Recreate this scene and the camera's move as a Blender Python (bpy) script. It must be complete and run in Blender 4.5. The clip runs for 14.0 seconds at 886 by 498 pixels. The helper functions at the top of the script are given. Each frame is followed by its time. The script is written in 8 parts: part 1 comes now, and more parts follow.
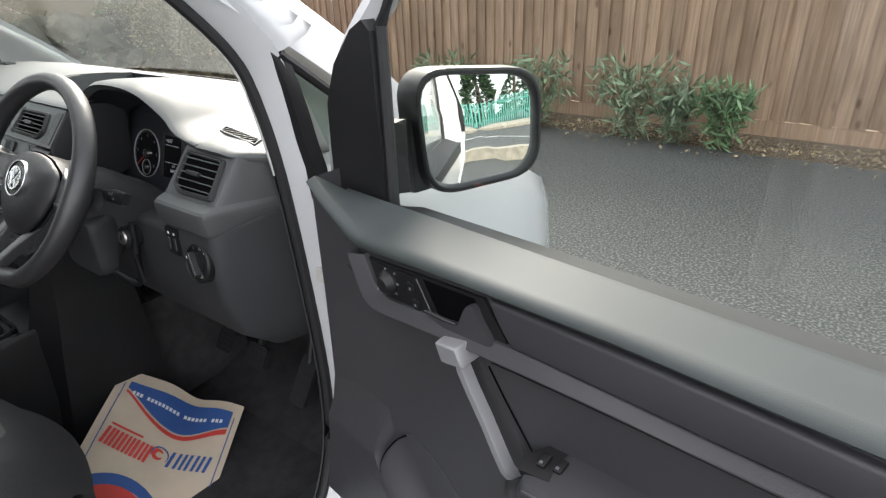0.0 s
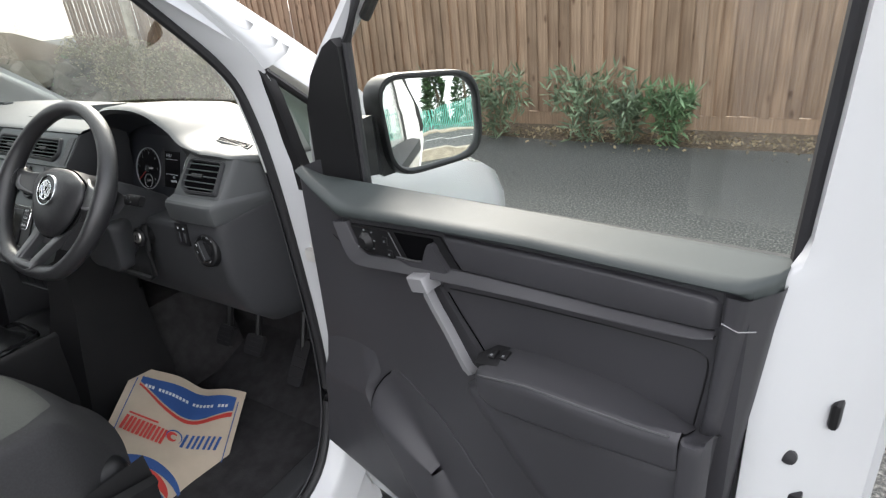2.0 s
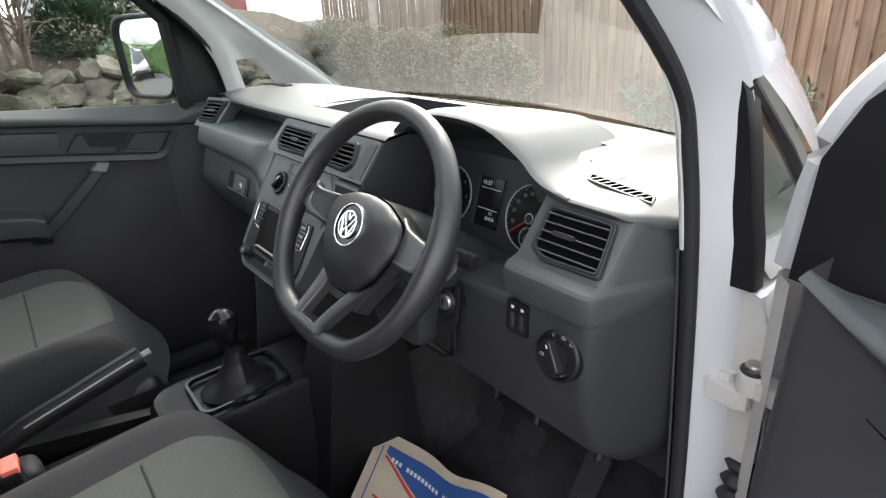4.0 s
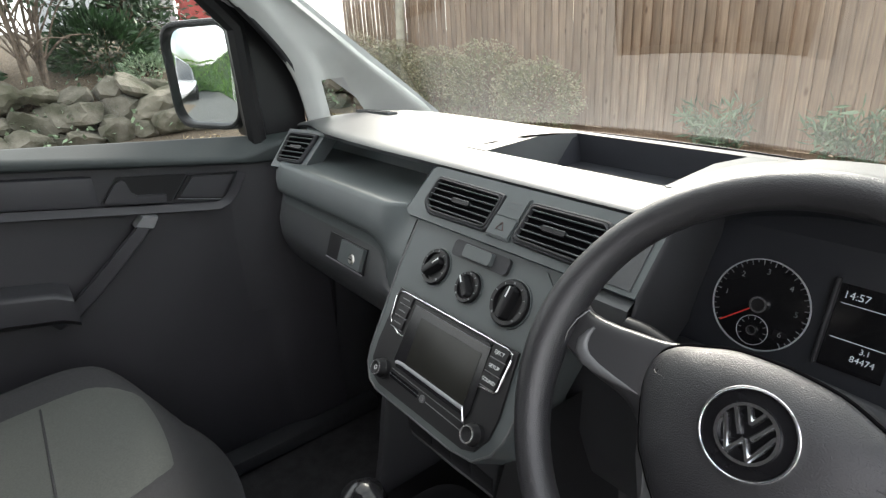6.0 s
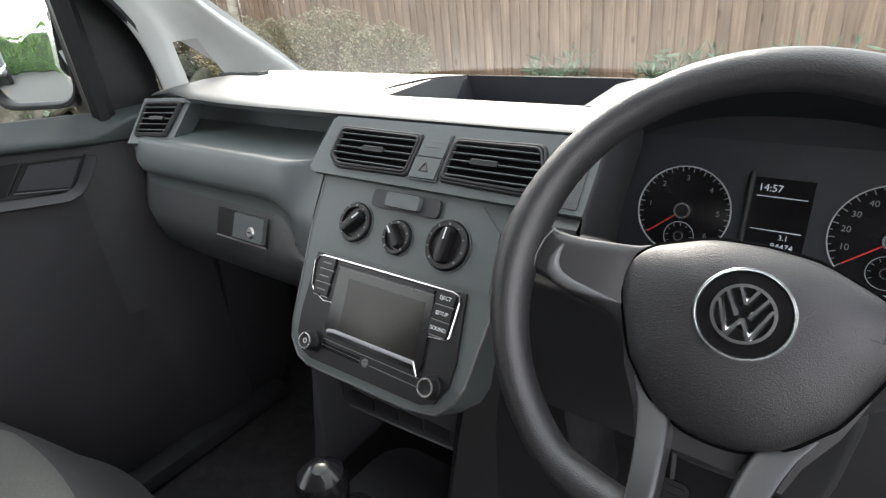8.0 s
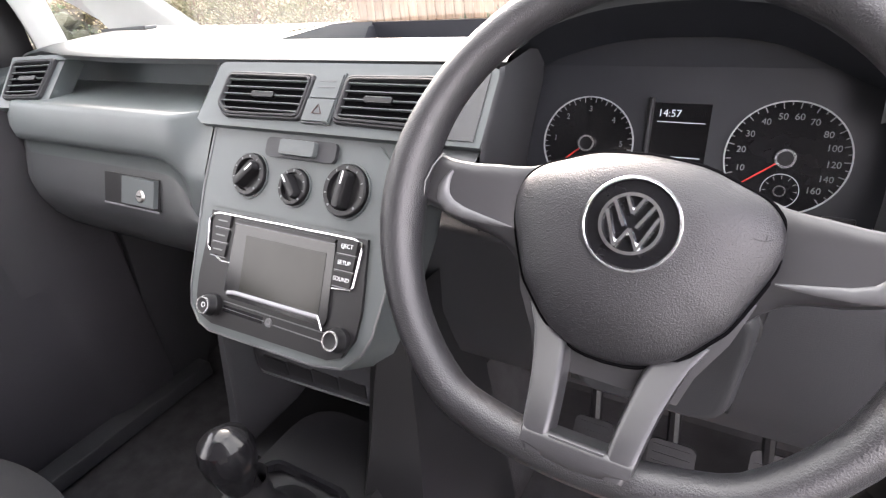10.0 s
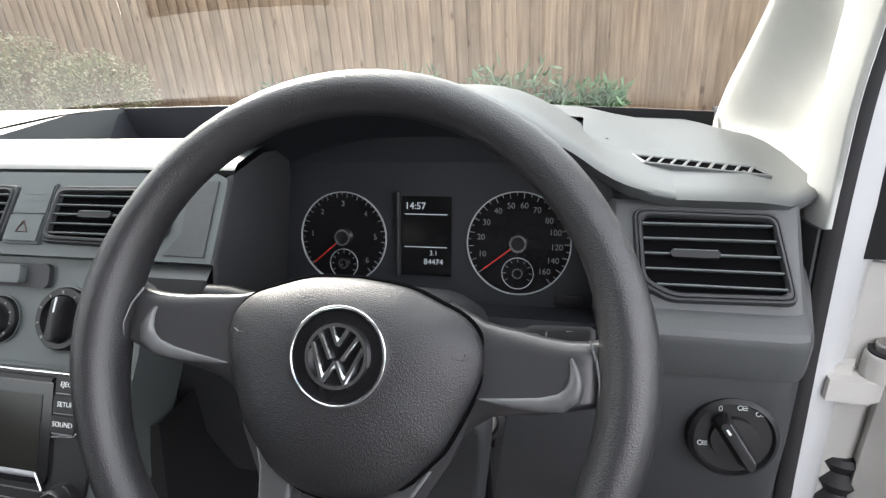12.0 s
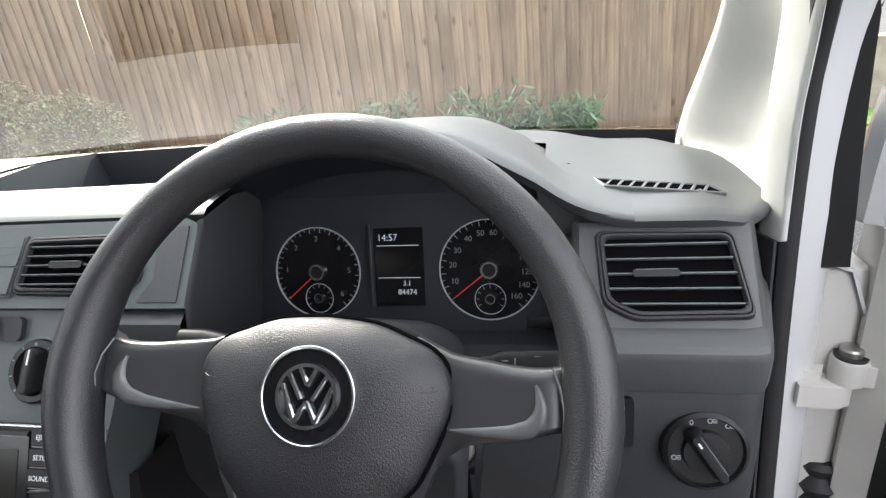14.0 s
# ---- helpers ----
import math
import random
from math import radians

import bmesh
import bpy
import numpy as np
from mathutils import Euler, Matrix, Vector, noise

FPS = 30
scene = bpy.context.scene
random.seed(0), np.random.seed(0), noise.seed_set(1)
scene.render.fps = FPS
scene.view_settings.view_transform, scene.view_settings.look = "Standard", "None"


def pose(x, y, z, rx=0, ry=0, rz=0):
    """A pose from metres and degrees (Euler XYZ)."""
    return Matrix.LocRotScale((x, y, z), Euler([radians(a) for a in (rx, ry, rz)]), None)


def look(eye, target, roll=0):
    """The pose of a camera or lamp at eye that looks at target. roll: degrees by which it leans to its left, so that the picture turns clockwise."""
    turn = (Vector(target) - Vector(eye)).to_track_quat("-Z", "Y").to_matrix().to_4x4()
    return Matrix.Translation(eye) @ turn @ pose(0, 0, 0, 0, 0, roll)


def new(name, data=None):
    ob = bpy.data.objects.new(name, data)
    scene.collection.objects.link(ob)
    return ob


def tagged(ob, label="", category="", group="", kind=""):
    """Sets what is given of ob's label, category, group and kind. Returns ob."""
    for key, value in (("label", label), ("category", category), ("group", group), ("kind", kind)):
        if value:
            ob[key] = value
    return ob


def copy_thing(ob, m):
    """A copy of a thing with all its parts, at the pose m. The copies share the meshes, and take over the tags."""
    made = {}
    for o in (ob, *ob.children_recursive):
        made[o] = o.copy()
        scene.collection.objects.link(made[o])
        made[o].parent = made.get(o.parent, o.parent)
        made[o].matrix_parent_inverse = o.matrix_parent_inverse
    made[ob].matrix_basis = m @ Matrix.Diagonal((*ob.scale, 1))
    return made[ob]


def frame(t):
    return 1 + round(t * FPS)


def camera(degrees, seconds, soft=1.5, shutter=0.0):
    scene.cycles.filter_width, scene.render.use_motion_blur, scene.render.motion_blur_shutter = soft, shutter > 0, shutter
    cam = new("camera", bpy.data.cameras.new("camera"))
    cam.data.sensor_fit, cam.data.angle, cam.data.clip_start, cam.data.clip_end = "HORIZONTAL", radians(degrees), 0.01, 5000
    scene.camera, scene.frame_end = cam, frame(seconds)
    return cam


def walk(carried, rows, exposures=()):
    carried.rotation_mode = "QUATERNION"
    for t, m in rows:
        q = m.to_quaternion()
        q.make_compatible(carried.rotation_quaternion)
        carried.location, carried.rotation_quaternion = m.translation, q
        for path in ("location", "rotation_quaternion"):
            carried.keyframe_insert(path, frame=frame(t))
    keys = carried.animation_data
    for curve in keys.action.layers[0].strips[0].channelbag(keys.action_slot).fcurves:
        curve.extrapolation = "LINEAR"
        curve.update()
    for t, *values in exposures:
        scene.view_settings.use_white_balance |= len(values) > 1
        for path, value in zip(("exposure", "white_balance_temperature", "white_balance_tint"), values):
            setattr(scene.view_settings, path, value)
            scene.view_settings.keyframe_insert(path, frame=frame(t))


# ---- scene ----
cam = camera(75.6, 14.0, soft=1.3)
PATH = [
    (0, (1.404, -0.287, 1.319), (0.331, 1.143, 0.423), -2.5),
    (0.5, (1.444, -0.34, 1.314), (0.501, 1.175, 0.412), -2.1),
    (1, (1.502, -0.435, 1.322), (0.611, 1.113, 0.423), -3.9),
    (1.5, (1.532, -0.467, 1.329), (0.574, 1.117, 0.572), -3.8),
    (2, (1.536, -0.448, 1.321), (0.515, 1.055, 0.484), -5.8),
    (2.5, (1.48, -0.36, 1.298), (0.345, 0.974, 0.332), -5.8),
    (3, (1.361, -0.304, 1.302), (-0.022, 0.812, 0.384), -3.4),
    (3.5, (1.187, -0.316, 1.296), (-0.354, 0.652, 0.466), -3.7),
    (4, (0.991, -0.319, 1.306), (-0.471, 0.784, 0.504), -3.9),
    (4.2, (0.937, -0.317, 1.31), (-0.558, 0.768, 0.545), -3.9),
    (6.3, (0.443, -0.304, 1.287), (-1.046, 0.811, 0.551), -3.4),
    (6.5, (0.426, -0.314, 1.285), (-1.041, 0.847, 0.579), -2.7),
    (7, (0.417, -0.328, 1.278), (-0.923, 0.956, 0.534), -3.7),
    (7.5, (0.421, -0.327, 1.267), (-0.763, 1.09, 0.499), -6.4),
    (8, (0.416, -0.336, 1.251), (-0.729, 1.058, 0.389), -5.9),
    (8.2, (0.416, -0.332, 1.245), (-0.724, 1.037, 0.336), -6.5),
    (10.3, (0.445, -0.302, 1.202), (-0.456, 1.192, 0.226), -6.3),
    (10.5, (0.45, -0.298, 1.199), (-0.409, 1.215, 0.213), -6.2),
    (11, (0.47, -0.276, 1.198), (-0.295, 1.297, 0.229), -7.4),
    (11.5, (0.491, -0.249, 1.218), (-0.122, 1.429, 0.319), -6.0),
    (12, (0.5, -0.242, 1.236), (0.04, 1.508, 0.384), -4.1),
    (12.5, (0.502, -0.242, 1.242), (0.042, 1.511, 0.395), -5.6),
    (13, (0.505, -0.242, 1.241), (0.059, 1.519, 0.402), -5.5),
    (13.5, (0.506, -0.242, 1.241), (0.058, 1.524, 0.415), -6.3),
    (14, (0.516, -0.244, 1.246), (0.101, 1.547, 0.457), -6.5),
]
EXPOSURES = [(0, 1.28, 6500, 10), (0.5, 1.28, 6500, 10), (1, 1.42, 6500, 10), (1.5, 1.32, 6500, 10), (2, 1.28, 6450, 10), (2.7, 1.66, 6400, 11), (3.2, 1.66, 6400, 11), (4, 1.52, 6450, 11), (6.3, 1.52, 6500, 10), (7.5, 1.66, 6500, 11),
             (8.2, 1.86, 6450, 13), (10.3, 2.98, 6700, 20), (11, 2.87, 6700, 18), (11.5, 2.37, 6550, 14), (12, 2.0, 6400, 11), (14, 1.86, 6400, 11)]
walk(cam, [(t, look(eye, target, roll)) for t, eye, target, roll in PATH], EXPOSURES)

# ---- world, sun ----
SUN_FROM = Vector((-0.52, 0.62, 0.52)).normalized()
world = bpy.data.worlds.new("sky")
scene.world = world
world.use_nodes = True
wn = world.node_tree
sky = wn.nodes.new("ShaderNodeTexSky")
sky.sky_type = "NISHITA"
sky.sun_disc = False
sky.sun_elevation = math.asin(SUN_FROM.z)
sky.sun_rotation = math.atan2(SUN_FROM.x, SUN_FROM.y)
sky.dust_density = 4.0
sky.ozone_density = 0.6
cloud = wn.nodes.new("ShaderNodeTexNoise")
cloud.inputs["Scale"].default_value = 2.2
cloud.inputs["Detail"].default_value = 6
cramp = wn.nodes.new("ShaderNodeValToRGB")
cramp.color_ramp.elements[0].position, cramp.color_ramp.elements[1].position = 0.32, 0.62
cmix = wn.nodes.new("ShaderNodeMixRGB")
cmix.inputs["Color2"].default_value = (9.75, 9.5, 9.55, 1)
wn.links.new(cloud.outputs["Fac"], cramp.inputs["Fac"])
wn.links.new(cramp.outputs["Color"], cmix.inputs["Fac"])
wn.links.new(sky.outputs["Color"], cmix.inputs["Color1"])
wn.links.new(cmix.outputs["Color"], wn.nodes["Background"].inputs["Color"])
wn.nodes["Background"].inputs["Strength"].default_value = 0.165
sun = new("sun", bpy.data.lights.new("sun", "SUN"))
sun.data.energy, sun.data.angle, sun.data.color = 2.3, radians(24), (1.0, 0.94, 0.86)
sun.matrix_world = look(SUN_FROM * 30, (0, 0, 0))

# ---- materials ----
def mat(name, color, rough=0.6, metal=0.0, vary=0.12, scale=12.0, bump=0.0, bscale=400.0, spec=0.5, color2=None, fac=(0.35, 0.65),
        coat=0.0, rvary=0.0, bdist=0.001, piece=0.0, sub=0.0):
    m = bpy.data.materials.new(name)
    m.use_nodes = True
    n, l = m.node_tree.nodes, m.node_tree.links
    b = n["Principled BSDF"]
    b.inputs["Roughness"].default_value = rough
    b.inputs["Metallic"].default_value = metal
    b.inputs["Specular IOR Level"].default_value = spec
    b.inputs["Coat Weight"].default_value = coat
    tc = n.new("ShaderNodeTexCoord")
    no = n.new("ShaderNodeTexNoise")
    no.inputs["Scale"].default_value, no.inputs["Detail"].default_value = scale, 6
    l.new(tc.outputs["Object"], no.inputs["Vector"])
    ra = n.new("ShaderNodeValToRGB")
    c2 = color2 or tuple(max(0, c * (1 - vary)) for c in color)
    c1 = color if color2 else tuple(min(1, c * (1 + vary)) for c in color)
    ra.color_ramp.elements[0].position, ra.color_ramp.elements[1].position = fac
    ra.color_ramp.elements[0].color, ra.color_ramp.elements[1].color = (*c2, 1), (*c1, 1)
    l.new(no.outputs["Fac"], ra.inputs["Fac"])
    out = ra.outputs["Color"]
    if piece:
        oi = n.new("ShaderNodeObjectInfo")
        hs = n.new("ShaderNodeHueSaturation")
        mp = n.new("ShaderNodeMapRange")
        mp.inputs["To Min"].default_value, mp.inputs["To Max"].default_value = 1 - piece, 1 + piece
        l.new(oi.outputs["Random"], mp.inputs["Value"])
        l.new(mp.outputs["Result"], hs.inputs["Value"])
        l.new(out, hs.inputs["Color"])
        out = hs.outputs["Color"]
    l.new(out, b.inputs["Base Color"])
    if rvary:
        mr = n.new("ShaderNodeMapRange")
        mr.inputs["To Min"].default_value, mr.inputs["To Max"].default_value = rough - rvary, rough + rvary
        l.new(no.outputs["Fac"], mr.inputs["Value"])
        l.new(mr.outputs["Result"], b.inputs["Roughness"])
    if bump:
        bn = n.new("ShaderNodeTexNoise")
        bn.inputs["Scale"].default_value, bn.inputs["Detail"].default_value = bscale, 3
        l.new(tc.outputs["Object"], bn.inputs["Vector"])
        bp = n.new("ShaderNodeBump")
        bp.inputs["Strength"].default_value, bp.inputs["Distance"].default_value = bump, bdist
        l.new(bn.outputs["Fac"], bp.inputs["Height"])
        l.new(bp.outputs["Normal"], b.inputs["Normal"])
    if sub:
        b.inputs["Subsurface Weight"].default_value = sub
    return m


def glow(name, color, strength):
    m = bpy.data.materials.new(name)
    m.use_nodes = True
    b = m.node_tree.nodes["Principled BSDF"]
    b.inputs["Base Color"].default_value = (*color, 1)
    b.inputs["Emission Color"].default_value = (*color, 1)
    b.inputs["Emission Strength"].default_value = strength
    return m


def pane(name, tint, base=0.08, gain=0.92, power=3.6):
    """Thin clear pane: tinted straight-through light, and gloss that grows towards glancing angles."""
    m = bpy.data.materials.new(name)
    m.use_nodes = True
    n, l = m.node_tree.nodes, m.node_tree.links
    n.remove(n["Principled BSDF"])
    tr, gl, mx, lw = (n.new(k) for k in ("ShaderNodeBsdfTransparent", "ShaderNodeBsdfGlossy", "ShaderNodeMixShader", "ShaderNodeLayerWeight"))
    tr.inputs["Color"].default_value = (*tint, 1)
    gl.inputs["Roughness"].default_value = 0.0
    lw.inputs["Blend"].default_value = 0.5
    pw, ml = n.new("ShaderNodeMath"), n.new("ShaderNodeMath")
    pw.operation, ml.operation, ml.use_clamp = "POWER", "MULTIPLY_ADD", True
    pw.inputs[1].default_value = power
    ml.inputs[1].default_value, ml.inputs[2].default_value = gain, base
    l.new(lw.outputs["Facing"], pw.inputs[0])
    l.new(pw.outputs["Value"], ml.inputs[0])
    l.new(ml.outputs["Value"], mx.inputs["Fac"])
    l.new(tr.outputs["BSDF"], mx.inputs[1])
    l.new(gl.outputs["BSDF"], mx.inputs[2])
    l.new(mx.outputs["Shader"], n["Material Output"].inputs["Surface"])
    return m


M_DASH = mat("dash_plastic", (0.052, 0.055, 0.057), 0.46, bump=0.35, bscale=900, bdist=0.0006, scale=5, spec=0.5, rvary=0.05)
M_DASHTOP = mat("dash_top_plastic", (0.066, 0.071, 0.072), 0.43, bump=0.25, bscale=1100, bdist=0.0005, scale=6, spec=0.6, rvary=0.05)
M_LOWER = mat("lower_plastic", (0.031, 0.032, 0.035), 0.58, spec=0.4, bump=0.4, bscale=800, bdist=0.0006, scale=4)
M_CONSOLE = mat("console_plastic", (0.082, 0.094, 0.095), 0.48, bump=0.15, bscale=1400, bdist=0.0003, scale=5)
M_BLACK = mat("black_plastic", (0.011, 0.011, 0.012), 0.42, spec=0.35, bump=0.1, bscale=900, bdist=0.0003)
M_GLOSS = mat("gloss_black", (0.008, 0.008, 0.009), 0.16, vary=0.3, spec=0.35)
M_BINN = mat("binnacle_lining", (0.021, 0.023, 0.028), 0.45, bump=0.1, bscale=600, bdist=0.0004)
M_DOORTRIM = mat("door_plastic", (0.037, 0.0365, 0.041), 0.5, bump=0.35, bscale=900, bdist=0.0006, scale=4, rvary=0.05)
M_DOORTOP = mat("door_top_plastic", (0.040, 0.048, 0.048), 0.58, spec=0.38, bump=0.3, bscale=1000, bdist=0.0005, scale=5)
M_SILVER = mat("satin_grey", (0.22, 0.22, 0.23), 0.38, metal=0.3, vary=0.08)
M_CHROME = mat("chrome", (0.84, 0.85, 0.86), 0.22, metal=1.0, vary=0.05)
M_LINE = mat("white_print", (0.7, 0.72, 0.72), 0.5, vary=0.05)
# near-black without gloss: shade inside slots, recesses and gaps put into the colour
M_VOID = mat("gap_shade_black", (0.004, 0.004, 0.0045), 0.9, spec=0.0)
M_PULL = mat("satin_handle", (0.26, 0.26, 0.27), 0.4, metal=0.3, vary=0.08)
M_INLAY = mat("dark_satin", (0.11, 0.112, 0.115), 0.35, metal=0.2)
M_DIAL = mat("dial_print", (0.17, 0.18, 0.185), 0.5, vary=0.05)
M_DIALRING = mat("dial_ring", (0.40, 0.42, 0.43), 0.4, vary=0.05)
M_RED = mat("red_print", (0.65, 0.03, 0.02), 0.5, vary=0.1)
M_WHEEL = mat("wheel_skin", (0.022, 0.022, 0.024), 0.34, bump=0.6, bscale=950, bdist=0.0007, spec=0.68, scale=8, rvary=0.06)
M_SPOKE = mat("spoke_plastic", (0.030, 0.030, 0.032), 0.33, bump=0.12, bscale=1500, bdist=0.0003, scale=6, rvary=0.05, spec=0.75)
M_PAD = mat("pebbled_skin", (0.016, 0.016, 0.018), 0.36, bump=0.7, bscale=1050, bdist=0.0007, spec=0.62, scale=8, rvary=0.05)
M_RUBBER = mat("rubber_seal", (0.015, 0.015, 0.017), 0.6, bump=0.2, bscale=300)
M_WHITE = mat("white_paint", (0.53, 0.54, 0.55), 0.22, vary=0.03, scale=3, coat=0.6)
# white paint dulled: shade between open door and body put into the colour
M_SHUT = mat("shaded_shut_paint", (0.50, 0.49, 0.465), 0.5, vary=0.08, scale=9, bump=0.1, bscale=60)
M_TRIM = mat("light_pillar_trim", (0.46, 0.47, 0.45), 0.7, bump=0.15, bscale=900, bdist=0.0004, vary=0.05)
M_HEAD = mat("headlining", (0.5, 0.5, 0.48), 0.9, bump=0.3, bscale=600, vary=0.06)
M_FAB = mat("seat_side_fabric", (0.026, 0.026, 0.028), 0.9, bump=0.3, bscale=900, vary=0.12, scale=300)
M_FABL = mat("seat_centre_fabric", (0.070, 0.074, 0.068), 0.92, bump=0.3, bscale=1100, vary=0.10, scale=400)
M_CARPET = mat("floor_covering", (0.026, 0.025, 0.027), 0.85, bump=0.5, bscale=250, vary=0.3, scale=30)
M_PAPER = mat("paper", (0.56, 0.47, 0.36), 0.85, vary=0.06, scale=14, bump=0.2, bscale=60, bdist=0.002)
M_BLUE = mat("blue_print", (0.03, 0.09, 0.28), 0.7, vary=0.08)
M_REDPR = mat("paper_red_print", (0.55, 0.05, 0.04), 0.7, vary=0.08)
M_BUCKLE = mat("buckle_red", (0.75, 0.16, 0.12), 0.4)
M_ASPHALT = mat("asphalt", (0.16, 0.165, 0.158), 0.75, color2=(0.040, 0.043, 0.042), fac=(0.47, 0.66), bump=1.0, bscale=90, bdist=0.02, scale=80, rvary=0.12)


def wood(name, light, dark):
    """Weathered rough-sawn board: long grain, knots, broad stains, and a tone of its own for each piece."""
    m = bpy.data.materials.new(name)
    m.use_nodes = True
    n, l = m.node_tree.nodes, m.node_tree.links
    b = n["Principled BSDF"]
    b.inputs["Roughness"].default_value = 0.85
    tc, oi = n.new("ShaderNodeTexCoord"), n.new("ShaderNodeObjectInfo")
    off = n.new("ShaderNodeVectorMath")
    off.operation = "MULTIPLY_ADD"
    l.new(oi.outputs["Random"], off.inputs[0])
    off.inputs[1].default_value = (37.0, 11.0, 53.0)
    l.new(tc.outputs["Object"], off.inputs[2])

    def tex(kind, scale, sx, sz):
        mp = n.new("ShaderNodeMapping")
        mp.inputs["Scale"].default_value = (sx, sx, sz)
        l.new(off.outputs["Vector"], mp.inputs["Vector"])
        t = n.new(kind)
        t.inputs["Scale"].default_value = scale
        l.new(mp.outputs["Vector"], t.inputs["Vector"])
        return t

    def ramp(src, lo, hi, c0, c1):
        r = n.new("ShaderNodeValToRGB")
        r.color_ramp.elements[0].position, r.color_ramp.elements[1].position = lo, hi
        r.color_ramp.elements[0].color, r.color_ramp.elements[1].color = (*c0, 1), (*c1, 1)
        l.new(src, r.inputs["Fac"])
        return r.outputs["Color"]

    def times(a, c):
        x = n.new("ShaderNodeMixRGB")
        x.blend_type = "MULTIPLY"
        x.inputs["Fac"].default_value = 1.0
        l.new(a, x.inputs["Color1"])
        l.new(c, x.inputs["Color2"])
        return x.outputs["Color"]

    grain = tex("ShaderNodeTexNoise", 60.0, 1.0, 0.04)
    grain.inputs["Detail"].default_value = 5
    col = ramp(grain.outputs["Fac"], 0.3, 0.7, dark, light)
    broad = tex("ShaderNodeTexNoise", 2.2, 1.0, 0.8)
    col = times(col, ramp(broad.outputs["Fac"], 0.3, 0.7, (0.74, 0.70, 0.66), (1.1, 1.08, 1.06)))
    knot = tex("ShaderNodeTexVoronoi", 7.0, 1.0, 0.5)
    col = times(col, ramp(knot.outputs["Distance"], 0.05, 0.16, (0.42, 0.36, 0.32), (1, 1, 1)))
    hs = n.new("ShaderNodeHueSaturation")
    mr = n.new("ShaderNodeMapRange")
    mr.inputs["To Min"].default_value, mr.inputs["To Max"].default_value = 0.87, 1.10
    l.new(oi.outputs["Random"], mr.inputs["Value"])
    l.new(mr.outputs["Result"], hs.inputs["Value"])
    l.new(col, hs.inputs["Color"])
    l.new(hs.outputs["Color"], b.inputs["Base Color"])
    bp = n.new("ShaderNodeBump")
    bp.inputs["Strength"].default_value, bp.inputs["Distance"].default_value = 0.6, 0.003
    l.new(grain.outputs["Fac"], bp.inputs["Height"])
    l.new(bp.outputs["Normal"], b.inputs["Normal"])
    return m


M_FENCE = wood("fence_board", (0.345, 0.245, 0.172), (0.205, 0.140, 0.098))
M_SOIL = mat("leaf_litter", (0.095, 0.072, 0.048), 0.95, bump=1.0, bscale=60, bdist=0.02, vary=0.5, scale=45)
M_GLASS = pane("clear_glass", (0.88, 0.93, 0.90), 0.05, 0.9)
M_SCREENGLASS = pane("windscreen_glass", (0.86, 0.92, 0.88), 0.11, 0.9, 2.7)
M_MIRROR = mat("mirror_silver", (0.86, 0.88, 0.88), 0.01, metal=1.0, vary=0.0)
M_LCD = glow("lit_digits", (0.55, 0.6, 0.64), 0.06)
M_SCREEN = mat("radio_screen", (0.014, 0.014, 0.012), 0.16, vary=0.2, spec=0.22)
M_METAL = mat("zinc_metal", (0.45, 0.44, 0.42), 0.35, metal=0.9, vary=0.2, scale=40)
M_LEAF = mat("shrub_leaf", (0.16, 0.22, 0.135), 0.5, vary=0.4, scale=6, piece=0.2)
M_LEAFB = mat("bright_leaf", (0.12, 0.20, 0.10), 0.5, vary=0.35, scale=6)
M_LEAFD = mat("dark_leaf", (0.03, 0.065, 0.025), 0.45, vary=0.5, scale=4)
M_TWIG = mat("twig", (0.16, 0.12, 0.08), 0.9, vary=0.3, scale=30)
M_BARK = mat("bark", (0.13, 0.10, 0.075), 0.95, vary=0.4, scale=14, bump=1.0, bscale=30, bdist=0.02)
M_ROCK = mat("rock", (0.17, 0.155, 0.125), 0.9, color2=(0.05, 0.05, 0.03), scale=4, bump=0.8, bscale=18, bdist=0.03, piece=0.25)
M_BRICK = mat("red_brickwork", (0.36, 0.07, 0.06), 0.85, vary=0.25, scale=9, piece=0.1)
M_HEDGE = mat("hedge_leaf", (0.13, 0.24, 0.05), 0.55, vary=0.4, scale=5)
M_GREEN = mat("green_railing_paint", (0.10, 0.36, 0.30), 0.45)
M_STONE = mat("pale_stone", (0.27, 0.245, 0.20), 0.9, vary=0.2, scale=6, bump=0.5, bscale=30, bdist=0.01, piece=0.12)
M_SILVERCAR = mat("silver_paint", (0.55, 0.56, 0.58), 0.25, metal=0.4, vary=0.03, coat=0.6)
M_TYRE = mat("tyre", (0.02, 0.02, 0.02), 0.85, vary=0.2)
M_CARGLASS = mat("dark_car_glass", (0.02, 0.025, 0.03), 0.06, vary=0.2)

# ---- mesh helpers ----
def thing(name, label, category, group="", kind="", at=(0, 0, 0)):
    ob = new(name)
    ob.location = at
    ob.empty_display_size = 0.1
    return tagged(ob, label, category, group, kind)


def part(name, bm, material, parent=None, label="", smooth=True, angle=35):
    me = bpy.data.meshes.new(name)
    bmesh.ops.recalc_face_normals(bm, faces=bm.faces)
    for f in bm.faces:
        f.smooth = smooth
    lim = radians(angle)
    for e in bm.edges:
        if len(e.link_faces) == 2 and e.calc_face_angle(0) > lim:
            e.smooth = False
    bm.to_mesh(me)
    bm.free()
    me.materials.append(material)
    ob = new(name, me)
    if smooth and len(me.polygons) > 1:
        ob.modifiers.new("face_weighted_normals", "WEIGHTED_NORMAL").keep_sharp = True
    if parent:
        ob.parent = parent
        if parent.type == "EMPTY":
            ob.matrix_parent_inverse = Matrix.Translation(-parent.location)
    if label:
        tagged(ob, label)
    return ob


